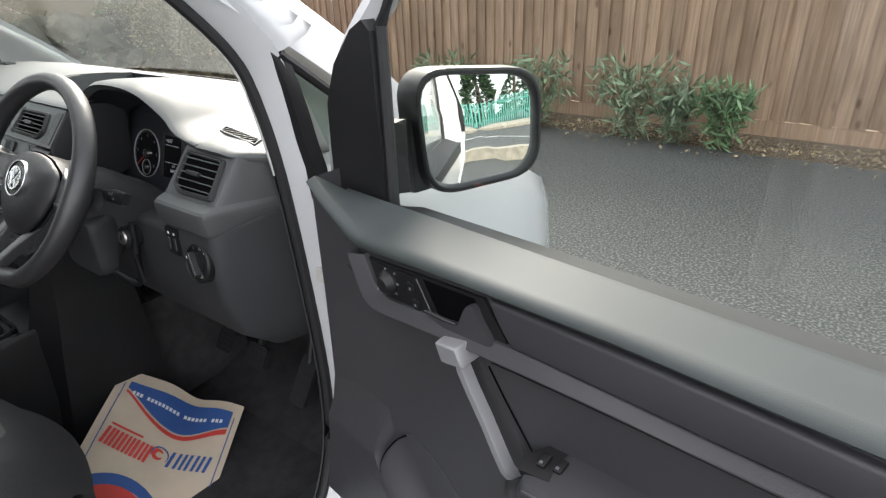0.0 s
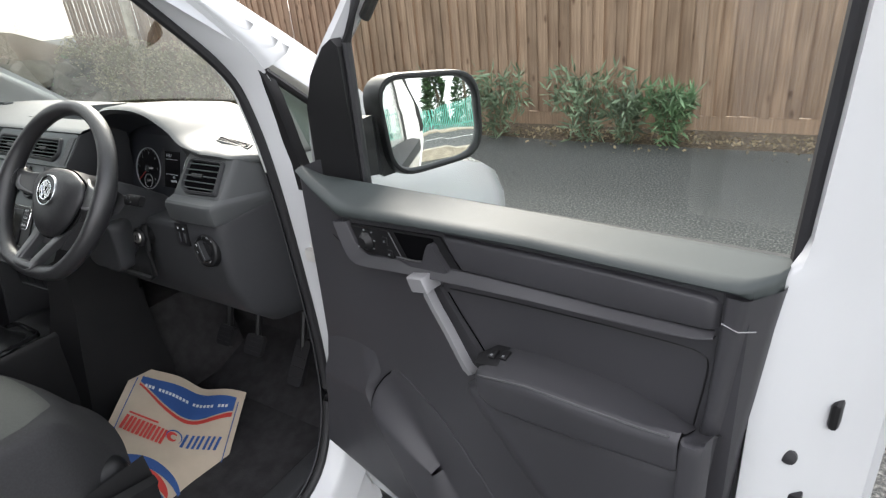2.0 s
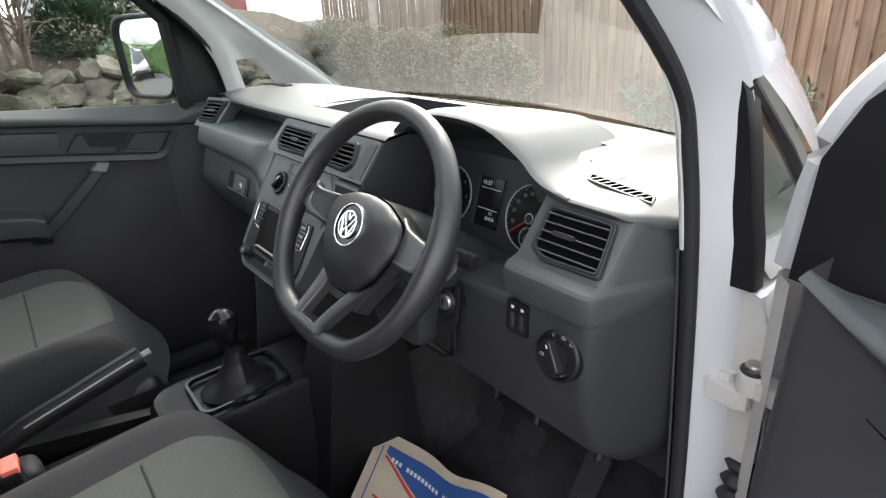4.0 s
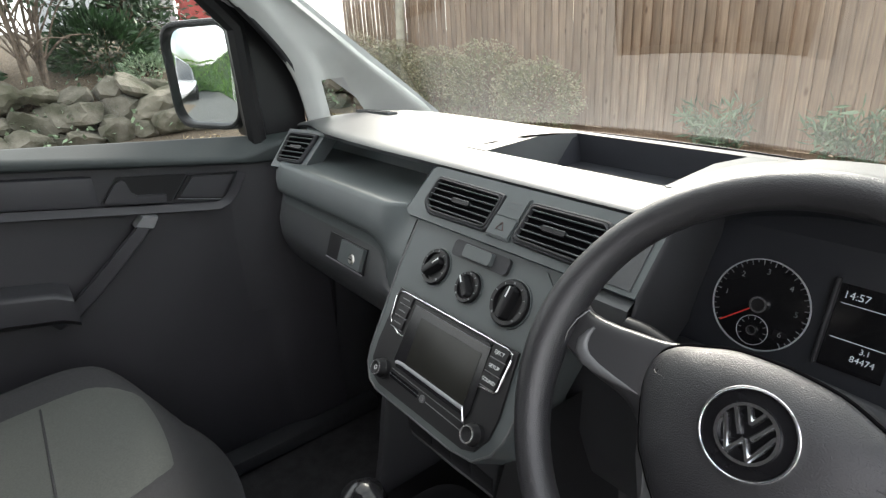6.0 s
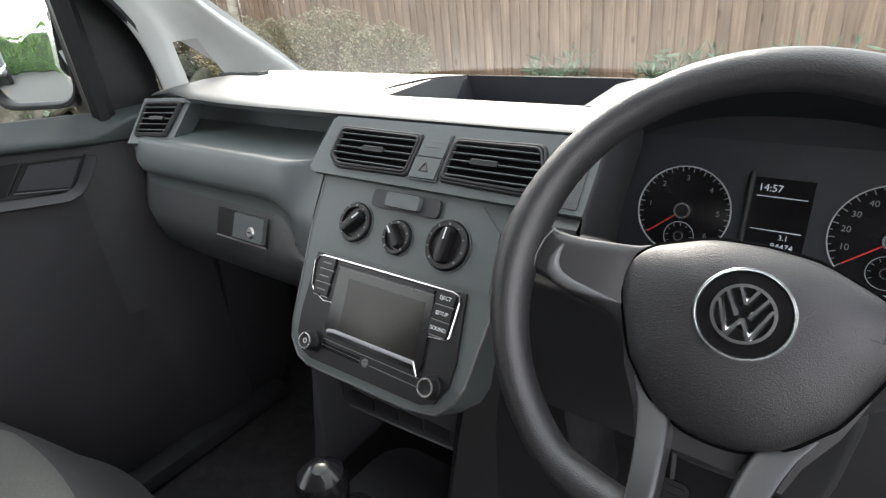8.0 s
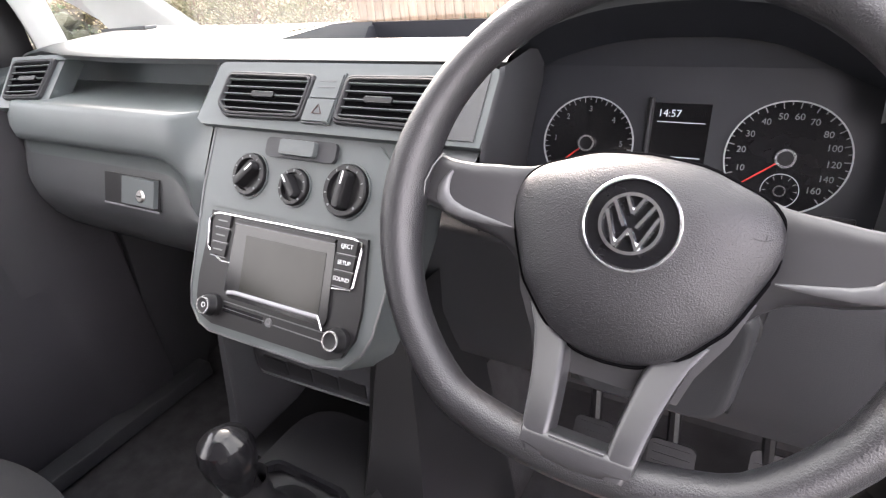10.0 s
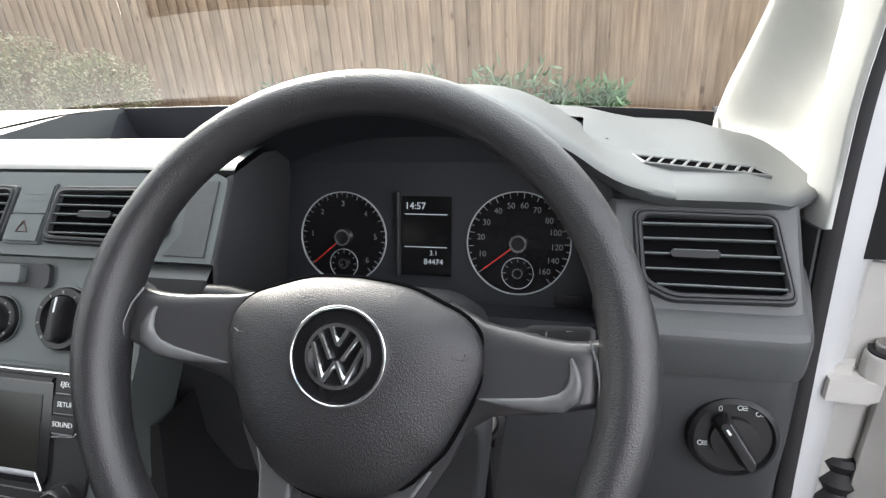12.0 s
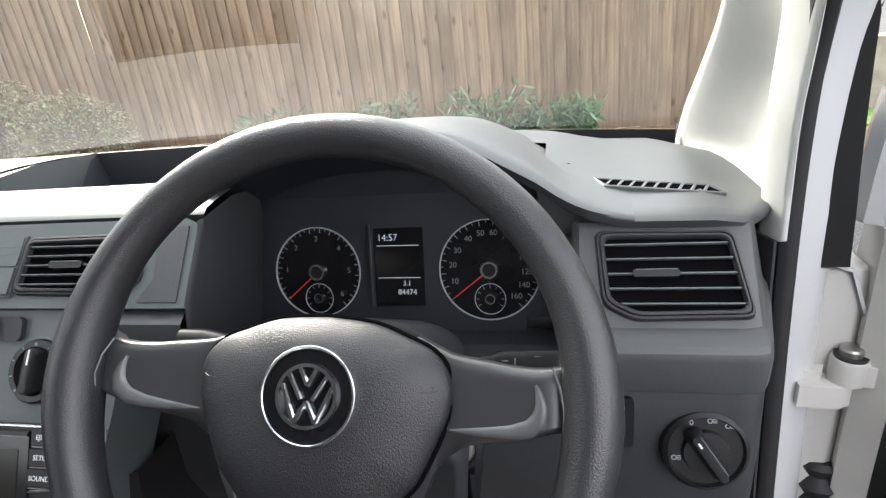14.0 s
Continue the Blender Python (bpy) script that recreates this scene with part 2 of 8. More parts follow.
def fr(o, tilt=0.0, yaw=0.0):
    """A panel's pose: x to the right, y up along it, z out of it towards the back of the van; leaning away by tilt."""
    t = radians(tilt)
    m = Matrix(((1, 0, 0, 0), (0, math.sin(t), -math.cos(t), 0), (0, math.cos(t), math.sin(t), 0), (0, 0, 0, 1)))
    return Matrix.Translation(o) @ Matrix.Rotation(radians(yaw), 4, "Z") @ m


def bevel(bm, w, seg=2, angle=30):
    es = [e for e in bm.edges if len(e.link_faces) == 2 and e.calc_face_angle(0) > radians(angle)]
    if w > 0 and es:
        bmesh.ops.bevel(bm, geom=es, offset=w, segments=seg, profile=0.5, affect="EDGES", clamp_overlap=True)


def add(bm, other, m=None):
    """Joins the bmesh other into bm."""
    me = bpy.data.meshes.new("tmp")
    if m is not None:
        other.transform(m)
    other.to_mesh(me)
    other.free()
    bm.from_mesh(me)
    bpy.data.meshes.remove(me)
    return bm


def box(c, s, m=None, bev=0.0, seg=2):
    bm = bmesh.new()
    bmesh.ops.create_cube(bm, size=1)
    bmesh.ops.scale(bm, vec=s, verts=bm.verts)
    bevel(bm, bev, seg)
    bmesh.ops.translate(bm, vec=c, verts=bm.verts)
    if m is not None:
        bm.transform(m)
    return bm


def prism(pts, z0, z1, m=None, bev=0.0, seg=2, angle=30):
    """A flat outline in x, y, raised from z0 to z1."""
    bm = bmesh.new()
    a = [bm.verts.new((x, y, z0)) for x, y in pts]
    b = [bm.verts.new((x, y, z1)) for x, y in pts]
    n = len(pts)
    bm.faces.new(a[::-1])
    bm.faces.new(b)
    for i in range(n):
        bm.faces.new((a[i], a[(i + 1) % n], b[(i + 1) % n], b[i]))
    bevel(bm, bev, seg, angle)
    if m is not None:
        bm.transform(m)
    return bm


def loft(rows, closed=False, caps=False, m=None):
    """Skin over rows of points; closed: each row is a ring."""
    bm = bmesh.new()
    vs = [[bm.verts.new(p) for p in r] for r in rows]
    n = len(rows[0])
    for a, b in zip(vs, vs[1:]):
        for i in range(n if closed else n - 1):
            j = (i + 1) % n
            bm.faces.new((a[i], a[j], b[j], b[i]))
    if caps and closed:
        bm.faces.new(vs[0][::-1])
        bm.faces.new(vs[-1])
    if m is not None:
        bm.transform(m)
    return bm


def thick(bm, t):
    """Gives an open skin a thickness."""
    bmesh.ops.recalc_face_normals(bm, faces=bm.faces)
    bmesh.ops.solidify(bm, geom=bm.faces[:], thickness=t)
    return bm


def rounded(w, h, r, n=5, cx=0.0, cy=0.0):
    pts = []
    for sx, sy, a0 in ((1, 1, 0), (-1, 1, 90), (-1, -1, 180), (1, -1, 270)):
        for k in range(n + 1):
            a = radians(a0 + 90 * k / n)
            pts.append((cx + sx * (w / 2 - r) + r * math.cos(a), cy + sy * (h / 2 - r) + r * math.sin(a)))
    return pts


def circle(r, n=32, cx=0.0, cy=0.0):
    return [(cx + r * math.cos(2 * math.pi * k / n), cy + r * math.sin(2 * math.pi * k / n)) for k in range(n)]


def ring(r0, r1, z0, z1, m=None, n=48, bev=0.0):
    prof = [(r0, z0), (r1, z0), (r1, z1), (r0, z1)]
    bm = loft([[(r * math.cos(a), r * math.sin(a), z) for r, z in prof] for a in [2 * math.pi * k / n for k in range(n + 1)]], closed=True)
    bmesh.ops.remove_doubles(bm, verts=bm.verts, dist=1e-6)
    bevel(bm, bev, 1)
    if m is not None:
        bm.transform(m)
    return bm


def revolve(prof, m=None, n=32):
    """Profile of (radius, height) turned round z."""
    bm = loft([[(r * math.cos(a), r * math.sin(a), z) for r, z in prof] for a in [2 * math.pi * k / n for k in range(n + 1)]])
    bmesh.ops.remove_doubles(bm, verts=bm.verts, dist=1e-6)
    if m is not None:
        bm.transform(m)
    return bm


def frame_of(d, up=Vector((0, 0, 1))):
    d = Vector(d).normalized()
    if abs(d.dot(up)) > 0.97:
        up = Vector((0, 1, 0))
    x = d.cross(up).normalized()
    return x, x.cross(d).normalized()


def tube(pts, rad, n=10, closed=False, m=None, flat=1.0, caps=True):
    pts = [Vector(p) for p in pts]
    k = len(pts)
    rad = rad if isinstance(rad, (list, tuple)) else [rad] * k
    rows = []
    for i, p in enumerate(pts):
        d = (pts[(i + 1) % k] - pts[i - 1]) if closed or 0 < i < k - 1 else (pts[1] - pts[0] if i == 0 else pts[-1] - pts[-2])
        x, y = frame_of(d)
        rows.append([p + rad[i] * (math.cos(a) * x + flat * math.sin(a) * y) for a in [2 * math.pi * q / n for q in range(n)]])
    if closed:
        rows.append(rows[0])
    bm = loft(rows, closed=True, caps=caps and not closed)
    bmesh.ops.remove_doubles(bm, verts=bm.verts, dist=1e-6)
    if m is not None:
        bm.transform(m)
    return bm


def spline(pts, n=8):
    """Smooth curve through points."""
    ps = [Vector(p) for p in pts]
    out = []
    for i in range(len(ps) - 1):
        p0, p1, p2, p3 = ps[max(0, i - 1)], ps[i], ps[i + 1], ps[min(len(ps) - 1, i + 2)]
        for k in range(n):
            t = k / n
            out.append(0.5 * ((2 * p1) + (p2 - p0) * t + (2 * p0 - 5 * p1 + 4 * p2 - p3) * t * t + (3 * p1 - p0 - 3 * p2 + p3) * t ** 3))
    out.append(ps[-1])
    return out


def smooth(a, b, x):
    t = max(0.0, min(1.0, (x - a) / (b - a)))
    return t * t * (3 - 2 * t)


def words(name, text, size, m, material, parent, label=""):
    cu = bpy.data.curves.new(name, "FONT")
    cu.body, cu.size, cu.align_x, cu.align_y, cu.extrude = text, size, "CENTER", "CENTER", 0.0001
    ob = bpy.data.objects.new(name, cu)
    scene.collection.objects.link(ob)
    bpy.context.view_layer.update()
    me = bpy.data.meshes.new_from_object(ob.evaluated_get(bpy.context.evaluated_depsgraph_get()))
    bpy.data.objects.remove(ob)
    bpy.data.curves.remove(cu)
    bm = bmesh.new()
    bm.from_mesh(me)
    bpy.data.meshes.remove(me)
    bm.transform(m)
    return part(name, bm, material, parent, label, smooth=False)

# ---- ground and fence ----
FENCE_Y, FENCE_TOP = 4.6, 1.82
bm = bmesh.new()
bmesh.ops.create_grid(bm, x_segments=60, y_segments=60, size=60)
tagged(part("ground", bm, M_ASPHALT), "damp grey asphalt of the parking yard", "ground", kind="structure")
bm = bmesh.new()
rows = []
for i in range(81):
    x = -8.5 + 17 * i / 80
    w = 0.06 * noise.noise((x * 1.7, 3, 0))
    rows.append([(x, 4.22 + w, 0.0), (x, 4.28 + w, 0.02), (x, 4.45, 0.03 + 0.03 * noise.noise((x * 2, 9, 0))), (x, 4.62, 0.045)])
tagged(part("planting_bed", loft(rows), M_SOIL), "narrow soil bed strewn with dry leaves along the fence", "ground", kind="structure")

# ---- van shell ----
van = thing("van_body", "white painted small van body, driver's door open", "van", at=(0, 0.3, 0))


def pillar_curve(side, off=0.0, up=0.0):
    """Edge of the windscreen, from its foot to the roof."""
    return [Vector((side * (x + off) - 0.016 * (side < 0), y, z + up)) for x, y, z in ((0.668, 0.57, 1.058), (0.668, 0.42, 1.182), (0.648, 0.26, 1.302), (0.612, 0.08, 1.435), (0.572, -0.12, 1.565), (0.545, -0.26, 1.63))]


def rib(a, b, c, d):
    return loft([[p, q, r, s] for p, q, r, s in zip(a, b, c, d)], closed=True, caps=True)


for side in (1, -1):
    e = [p for p in spline(pillar_curve(side), 4)]
    outer = [p + Vector((side * 0.075, -0.045, -0.012)) for p in e]
    front = [p + Vector((side * 0.03, 0.03, 0.012)) for p in e]
    part("a_pillar", rib(front, outer, [p + Vector((side * 0.078, -0.06, -0.03)) for p in e], [p + Vector((side * 0.04, -0.005, -0.008)) for p in e]), M_WHITE, van, "white painted windscreen pillar", angle=80)

# front edge of the door openings, from the sill up and back to the roof: distance from the middle, y, z
APERTURE = [(0.735, -0.5, 0.36), (0.735, -0.05, 0.35), (0.735, 0.12, 0.37), (0.73, 0.20, 0.47), (0.718, 0.235, 0.62), (0.706, 0.238, 0.85), (0.696, 0.232, 1.035), (0.689, 0.218, 1.145),
            (0.684, 0.196, 1.212), (0.668, 0.135, 1.29), (0.642, 0.02, 1.41), (0.605, -0.14, 1.53), (0.58, -0.32, 1.60), (0.57, -0.7, 1.63)]


def aperture(side, n=5):
    return [Vector((side * p.x, p.y, p.z)) for p in spline(APERTURE, n)]


def outwards(pts, side, dx, dn):
    """Moves an opening's edge sideways by dx and away from the opening by dn."""
    out = []
    for i, p in enumerate(pts):
        d = (pts[min(i + 1, len(pts) - 1)] - pts[max(i - 1, 0)])
        n = Vector((0, d.z, -d.y)).normalized()
        out.append(p + Vector((side * dx, 0, 0)) + n * dn)
    return out


for side in (1, -1):
    ap = aperture(side)
    part("door_seal", tube(outwards(ap, side, 0.004, 0.010), 0.0095, 10, flat=0.9), M_RUBBER, van, "black rubber door seal")
    part("door_jamb", thick(loft([list(r) for r in zip(outwards(ap, side, 0.004, 0.016), outwards(ap, side, 0.017, 0.020), outwards(ap, side, 0.036, 0.030), outwards(ap, side, 0.050, 0.044), [q if p.z < 0.985 else r for p, q, r in zip(ap, outwards(ap, side, 0.062, 0.10), outwards(ap, side, 0.052, 0.046))])]), 0.003), M_WHITE, van, "white painted door opening flange", angle=60)
    rows = []
    line = spline([p + Vector((side * 0.075, -0.045, -0.012)) for p in pillar_curve(side)], 8)
    for p in outwards(ap, side, 0.049, 0.042):
        if p.z > 1.205 and p.y > -0.3:
            q = min(line, key=lambda v: abs(v.y - p.y - 0.06))
            m = p.lerp(q, 0.5) + Vector((side * 0.010, -0.004, 0.004))
            rows.append([p, p.lerp(m, 0.5) + Vector((side * 0.003, 0, 0)), m, q + Vector((side * 0.008, -0.002, 0.007)), q + Vector((-side * 0.004, 0.02, 0.016))])
    part("cant_panel", loft(rows), M_WHITE, van, "white pillar skin over the door opening", angle=80)
    lo = [p for p in ap if p.z <= 1.04 and p.y > 0.0]
    part("kick_trim", thick(loft([list(r) for r in zip(outwards(lo, side, -0.006, 0.004), outwards(lo, side, -0.014, 0.02), outwards(lo, side, -0.03, 0.07), outwards(lo, side, -0.03, 0.16))]), 0.003), M_LOWER, van, "dark plastic kick panel")
    # moulded cover inside the quarter window: flat post band, hollow, windscreen edge
    TP = [(0.696, 0.233, 1.036), (0.693, 0.228, 1.08), (0.689, 0.219, 1.14), (0.686, 0.202, 1.20), (0.676, 0.165, 1.262), (0.655, 0.09, 1.345), (0.628, -0.02, 1.44), (0.595, -0.16, 1.545)]
    BP = [(0.683, 0.262, 1.030), (0.681, 0.260, 1.08), (0.677, 0.256, 1.14), (0.676, 0.245, 1.212), (0.668, 0.205, 1.275), (0.645, 0.125, 1.36), (0.616, 0.0, 1.46), (0.585, -0.14, 1.56)]
    EP = [(0.672, 0.60, 1.03), (0.668, 0.53, 1.094), (0.668, 0.46, 1.15), (0.665, 0.385, 1.206), (0.653, 0.30, 1.272), (0.632, 0.18, 1.362), (0.602, 0.04, 1.462), (0.572, -0.12, 1.564)]
    rows = []
    for i, (a, b, e) in enumerate(zip(spline(TP, 5), spline(BP, 5), spline(EP, 5))):
        hollow = 0.036 * smooth(0, 3, i) * (1 - smooth(10, 19, i))
        r = [a + Vector((0.008, 0.012, 0)), a, a.lerp(b, 0.15) + Vector((-0.003, -0.003, 0)), a.lerp(b, 0.8) + Vector((-0.003, -0.003, 0)), b]
        for k in range(1, 12):
            t = k / 12
            r.append(b.lerp(e, t) + Vector((hollow * smooth(0.0, 0.28, t) * (1 - smooth(0.45, 0.98, t)) + 0.004 * math.sin(math.pi * t), 0, 0)))
        r += [e, e + Vector((0.012, 0.014, 0.004))]
        rows.append([Vector((side * p.x - 0.016 * (side < 0) * min(1, max(0, (j - 4) / 10)), p.y, p.z)) for j, p in enumerate(r)])
    bm = loft(rows)
    if side < 0:
        n = len(rows[0]) - 1
        bm.faces.ensure_lookup_table()
        bmesh.ops.delete(bm, geom=[f for q, f in enumerate(bm.faces) if 4 <= q // n <= 12 and 5 <= q % n <= 9], context="FACES")
    part("pillar_cover", bm, M_TRIM, van, "light grey moulded pillar cover", angle=75)
    # quarter window: dark post, glass and lower frame
    qp = [(0.734, 0.264, 0.996, 0.030), (0.730, 0.262, 1.047, 0.030), (0.724, 0.256, 1.09, 0.030), (0.720, 0.252, 1.128, 0.030), (0.716, 0.246, 1.169, 0.029), (0.7135, 0.238, 1.208, 0.026), (0.716, 0.234, 1.222, 0.018)]
    if side > 0:
        part("quarter_post", loft([[(side * (x + u * w), y + v, z) for u, v in ((0.0, 0.004), (0.08, 0.0), (0.92, 0.0), (1.0, 0.006), (1.0, 0.022), (0.0, 0.022))] for x, y, z, w in qp], closed=True, caps=True), M_BLACK, van, "black quarter window post", angle=50)
    tri = [(0.262, 1.20), (0.46, 1.03), (0.34, 1.0)]
    mm = Matrix(((0, 0, 1, 0), (1, 0, 0, 0), (0, 1, 0, 0), (0, 0, 0, 1)))
    g = part("quarter_glass", prism(tri, side * 0.736, side * 0.739, mm), M_GLASS, van, "small fixed quarter window pane")
    g.visible_shadow = False
    if side > 0:
        part("quarter_rail", tube([(side * 0.734, 0.246, 1.216), (side * 0.737, 0.357, 1.129), (side * 0.738, 0.462, 1.035)], 0.008, 8), M_BLACK, van)
    part("quarter_sill", tube([(side * 0.737, 0.33, 0.997), (side * 0.738, 0.465, 1.03)], 0.006, 8), M_BLACK, van)
    if side > 0:
        part("cowl_side", loft([[(side * 0.672, 0.60, 1.03), (side * 0.70, 0.56, 1.06), (side * 0.76, 0.50, 1.0)], [(side * 0.69, 0.30, 1.055), (side * 0.72, 0.30, 1.05), (side * 0.765, 0.30, 1.0)]]), M_TRIM, van)
    # wing and hinge pillar, bulging over the wheel and drawing in to the nose
    rows = []
    for y, top, wid, low in ((0.27, 0.99, 0.80, 0.30), (0.40, 0.985, 0.812, 0.30), (0.55, 0.965, 0.822, 0.34), (0.72, 0.925, 0.828, 0.45), (0.88, 0.87, 0.822, 0.48), (1.02, 0.80, 0.79, 0.45), (1.18, 0.73, 0.70, 0.36), (1.32, 0.66, 0.55, 0.30)):
        rows.append([(side * (wid - 0.16), y, top + 0.035), (side * (wid - 0.09), y, top + 0.022), (side * (wid - 0.03), y, top), (side * (wid - 0.008), y, top - 0.06), (side * wid, y, top - 0.18), (side * (wid - 0.01), y, low)])
    part("wing", thick(loft([[Vector(p) for p in r] for r in rows]), 0.003), M_WHITE, van, "white front wing")
    part("hinge_pillar", box((side * 0.765, 0.32, 0.66), (0.05, 0.09, 0.66), bev=0.012), M_SHUT, van, "white hinge pillar, dulled for the door's shade")

rows = []
for y, z, w in ((0.62, 1.0, 0.66), (0.75, 0.985, 0.66), (0.95, 0.92, 0.645), (1.15, 0.82, 0.60), (1.3, 0.72, 0.5), (1.34, 0.55, 0.47), (1.3, 0.3, 0.45)):
    rows.append([(w * k, y - 0.06 * k * k, z - 0.025 * k * k) for k in (-1, -0.8, -0.4, 0, 0.4, 0.8, 1)])
part("bonnet", thick(loft(rows), 0.003), M_WHITE, van, "white bonnet")
part("cowl", box((0, 0.66, 1.005), (1.36, 0.12, 0.03), bev=0.008), M_BLACK, van, "black plastic scuttle under the windscreen")
L, R = spline(pillar_curve(-1), 4), spline(pillar_curve(1), 4)
rows = []
for a, b in zip(L, R):
    rows.append([a.lerp(b, k / 16) + Vector((0, 0.06 * (1 - (2 * k / 16 - 1) ** 2), (0.010 + 0.028 * smooth(1.06, 1.3, a.z)) * (1 - (2 * k / 16 - 1) ** 2))) for k in range(17)])
ws = part("windscreen", loft(rows), M_SCREENGLASS, van, "raked windscreen glass")
ws.visible_shadow = False
part("screen_band", thick(loft([[p + Vector((0, 0.004, -0.03)) for p in rows[0]], [p + Vector((0, 0.006, -0.002)) for p in rows[0]]]), 0.003), M_BLACK, van, "black windscreen edge band")
top = rows[-1]
roof_rows = [[Vector(p) + Vector((0, 0, 0.01)) for p in top]]
for y, z in ((-0.6, 1.70), (-1.2, 1.75), (-2.4, 1.74), (-2.9, 1.72)):
    roof_rows.append([Vector(((k / 8 - 1) * 0.62, y, z - 0.05 * (k / 8 - 1) ** 2)) for k in range(17)])
part("roof", thick(loft([[p + Vector((0, 0, 0.04)) for p in r] for r in roof_rows]), 0.004), M_WHITE, van, "white roof skin")
part("headliner", thick(loft([[p + Vector((0, 0, -0.006)) for p in r] for r in roof_rows]), 0.004), M_HEAD, van, "light grey fabric headliner")
part("bulkhead", box((0, -1.18, 0.98), (1.5, 0.03, 1.3), bev=0.01), M_LOWER, van, "dark panel behind the seats")
part("floor_pan", box((0, -0.35, 0.30), (1.50, 1.75, 0.04), bev=0.005), M_CARPET, van, "black rubber cabin floor")
part("toe_board", loft([[(-0.72, 0.3, 0.325), (0.72, 0.3, 0.325)], [(-0.72, 0.52, 0.40), (0.72, 0.52, 0.40)], [(-0.72, 0.64, 0.62), (0.72, 0.64, 0.62)], [(-0.72, 0.64, 1.02), (0.72, 0.64, 1.02)]]), M_CARPET, van, "dark footwell board")
for side in (1, -1):
    part("footwell_side", box((0.692, 0.48, 0.66), (0.012, 0.40, 0.76)) if side > 0 else box((-0.727, 0.36, 0.66), (0.010, 0.64, 0.76)), M_CARPET, van, "dark footwell side")
    part("sill", thick(loft([[(side * 0.70, y, 0.33), (side * 0.725, y, 0.35), (side * 0.75, y, 0.345), (side * 0.79, y, 0.30), (side * 0.80, y, 0.22)] for y in (-1.1, -0.5, 0.0, 0.2, 0.27)]), 0.003), M_WHITE, van, "white door sill")
    part("sill_trim", box((side * 0.69, -0.35, 0.345), (0.06, 1.3, 0.04), bev=0.01), M_LOWER, van, "dark plastic sill cover")
    part("b_pillar", loft([[(side * 0.76, -0.92, 0.3), (side * 0.74, -1.05, 0.3), (side * 0.76, -1.2, 0.3)], [(side * 0.74, -0.92, 1.05), (side * 0.72, -1.05, 1.05), (side * 0.75, -1.2, 1.05)], [(side * 0.6, -0.92, 1.66), (side * 0.58, -1.05, 1.66), (side * 0.6, -1.2, 1.66)]]), M_TRIM, van, "grey middle pillar")
    part("load_side", loft([[(side * 0.80, -1.0, 0.25), (side * 0.80, -2.9, 0.25)], [(side * 0.815, -1.0, 0.95), (side * 0.815, -2.9, 0.95)], [(side * 0.76, -1.0, 1.25), (side * 0.76, -2.9, 1.25)], [(side * 0.63, -1.0, 1.72), (side * 0.63, -2.9, 1.72)]]), M_WHITE, van, "white panelled van side")
part("rear_panel", box((0, -2.9, 0.98), (1.5, 0.04, 1.5), bev=0.015), M_WHITE, van, "white rear of the van")
for side in (1, -1):
    for y in (0.78, -2.2):
        wm = Matrix.Translation((side * 0.72, y, 0.31)) @ Matrix.Rotation(radians(90 * side), 4, "Y")
        w = part("wheel", revolve([(0.19, -0.09), (0.29, -0.095), (0.31, -0.06), (0.31, 0.06), (0.29, 0.095), (0.19, 0.09)], wm, 32), M_TYRE, van, "black tyre")
        part("rim", revolve([(0.19, 0.085), (0.17, 0.07), (0.06, 0.075), (0.0, 0.08)], wm, 24), M_METAL, w, "steel rim")
for y, z in ((0.270, 0.882), (0.270, 0.54)):
    hb = part("hinge", prism([(0.733, y + 0.03), (0.733, y - 0.018), (0.768, y - 0.020), (0.780, y - 0.014), (0.784, y + 0.010), (0.778, y + 0.03)], z - 0.030, z - 0.006, None, 0.003), M_SHUT, van, "white painted door hinge, dulled for the door's shade")
    part("hinge_web", prism([(0.738, y + 0.02), (0.738, y - 0.006), (0.754, y - 0.008), (0.760, y + 0.004), (0.760, y + 0.02)], z - 0.006, z + 0.004, None, 0.003), M_SHUT, hb)
    part("hinge_knuckle", revolve([(0.0, -0.007), (0.0155, -0.007), (0.0165, -0.004), (0.0165, 0.017), (0.0150, 0.020), (0.0, 0.020)], Matrix.Translation((0.778, y - 0.004, z)), 24), M_SHUT, hb, "round painted knuckle", angle=40)
    part("pin_washer", revolve([(0.0, 0.020), (0.0145, 0.020), (0.0145, 0.0225), (0.0, 0.0225)], Matrix.Translation((0.778, y - 0.004, z)), 20), M_RUBBER, hb, "dark greasy washer")
    part("hinge_pin", revolve([(0.0, 0.0225), (0.010, 0.0225), (0.010, 0.028), (0.0085, 0.030), (0.0, 0.0305)], Matrix.Translation((0.778, y - 0.004, z)), 18), M_METAL, hb, "zinc coated hinge pin")
    part("hinge_leaf", prism([(0.778, y + 0.010), (0.780, y - 0.016), (0.86, y - 0.032), (0.862, y - 0.010)], z - 0.006, z + 0.016, None, 0.003), M_SHUT, hb)
    part("bolt", revolve([(0.0, 0.0), (0.009, 0.0), (0.009, 0.006), (0.0, 0.007)], Matrix.Translation((0.758, y - 0.002, z - 0.031)) @ Matrix.Rotation(radians(180), 4, "X"), 6), M_METAL, hb, "zinc coated bolt head")
part("cable_boot", tube([(0.778, 0.285 - 0.0012 * k, 0.76 - 0.006 * k) for k in range(22)], [0.017 + 0.004 * math.sin(k * 1.57) for k in range(22)], 14), M_RUBBER, van, "ribbed black rubber cable boot")

# ---- passenger door (shut) ----
pd = thing("passenger_door", "closed passenger door with dark grey plastic lining", "car door", at=(-0.72, -0.3, 0.3))
YZ = Matrix(((0, 0, 1, 0), (1, 0, 0, 0), (0, 1, 0, 0), (0, 0, 0, 1)))


def P(y, x, z):
    return Vector((x, y, z))


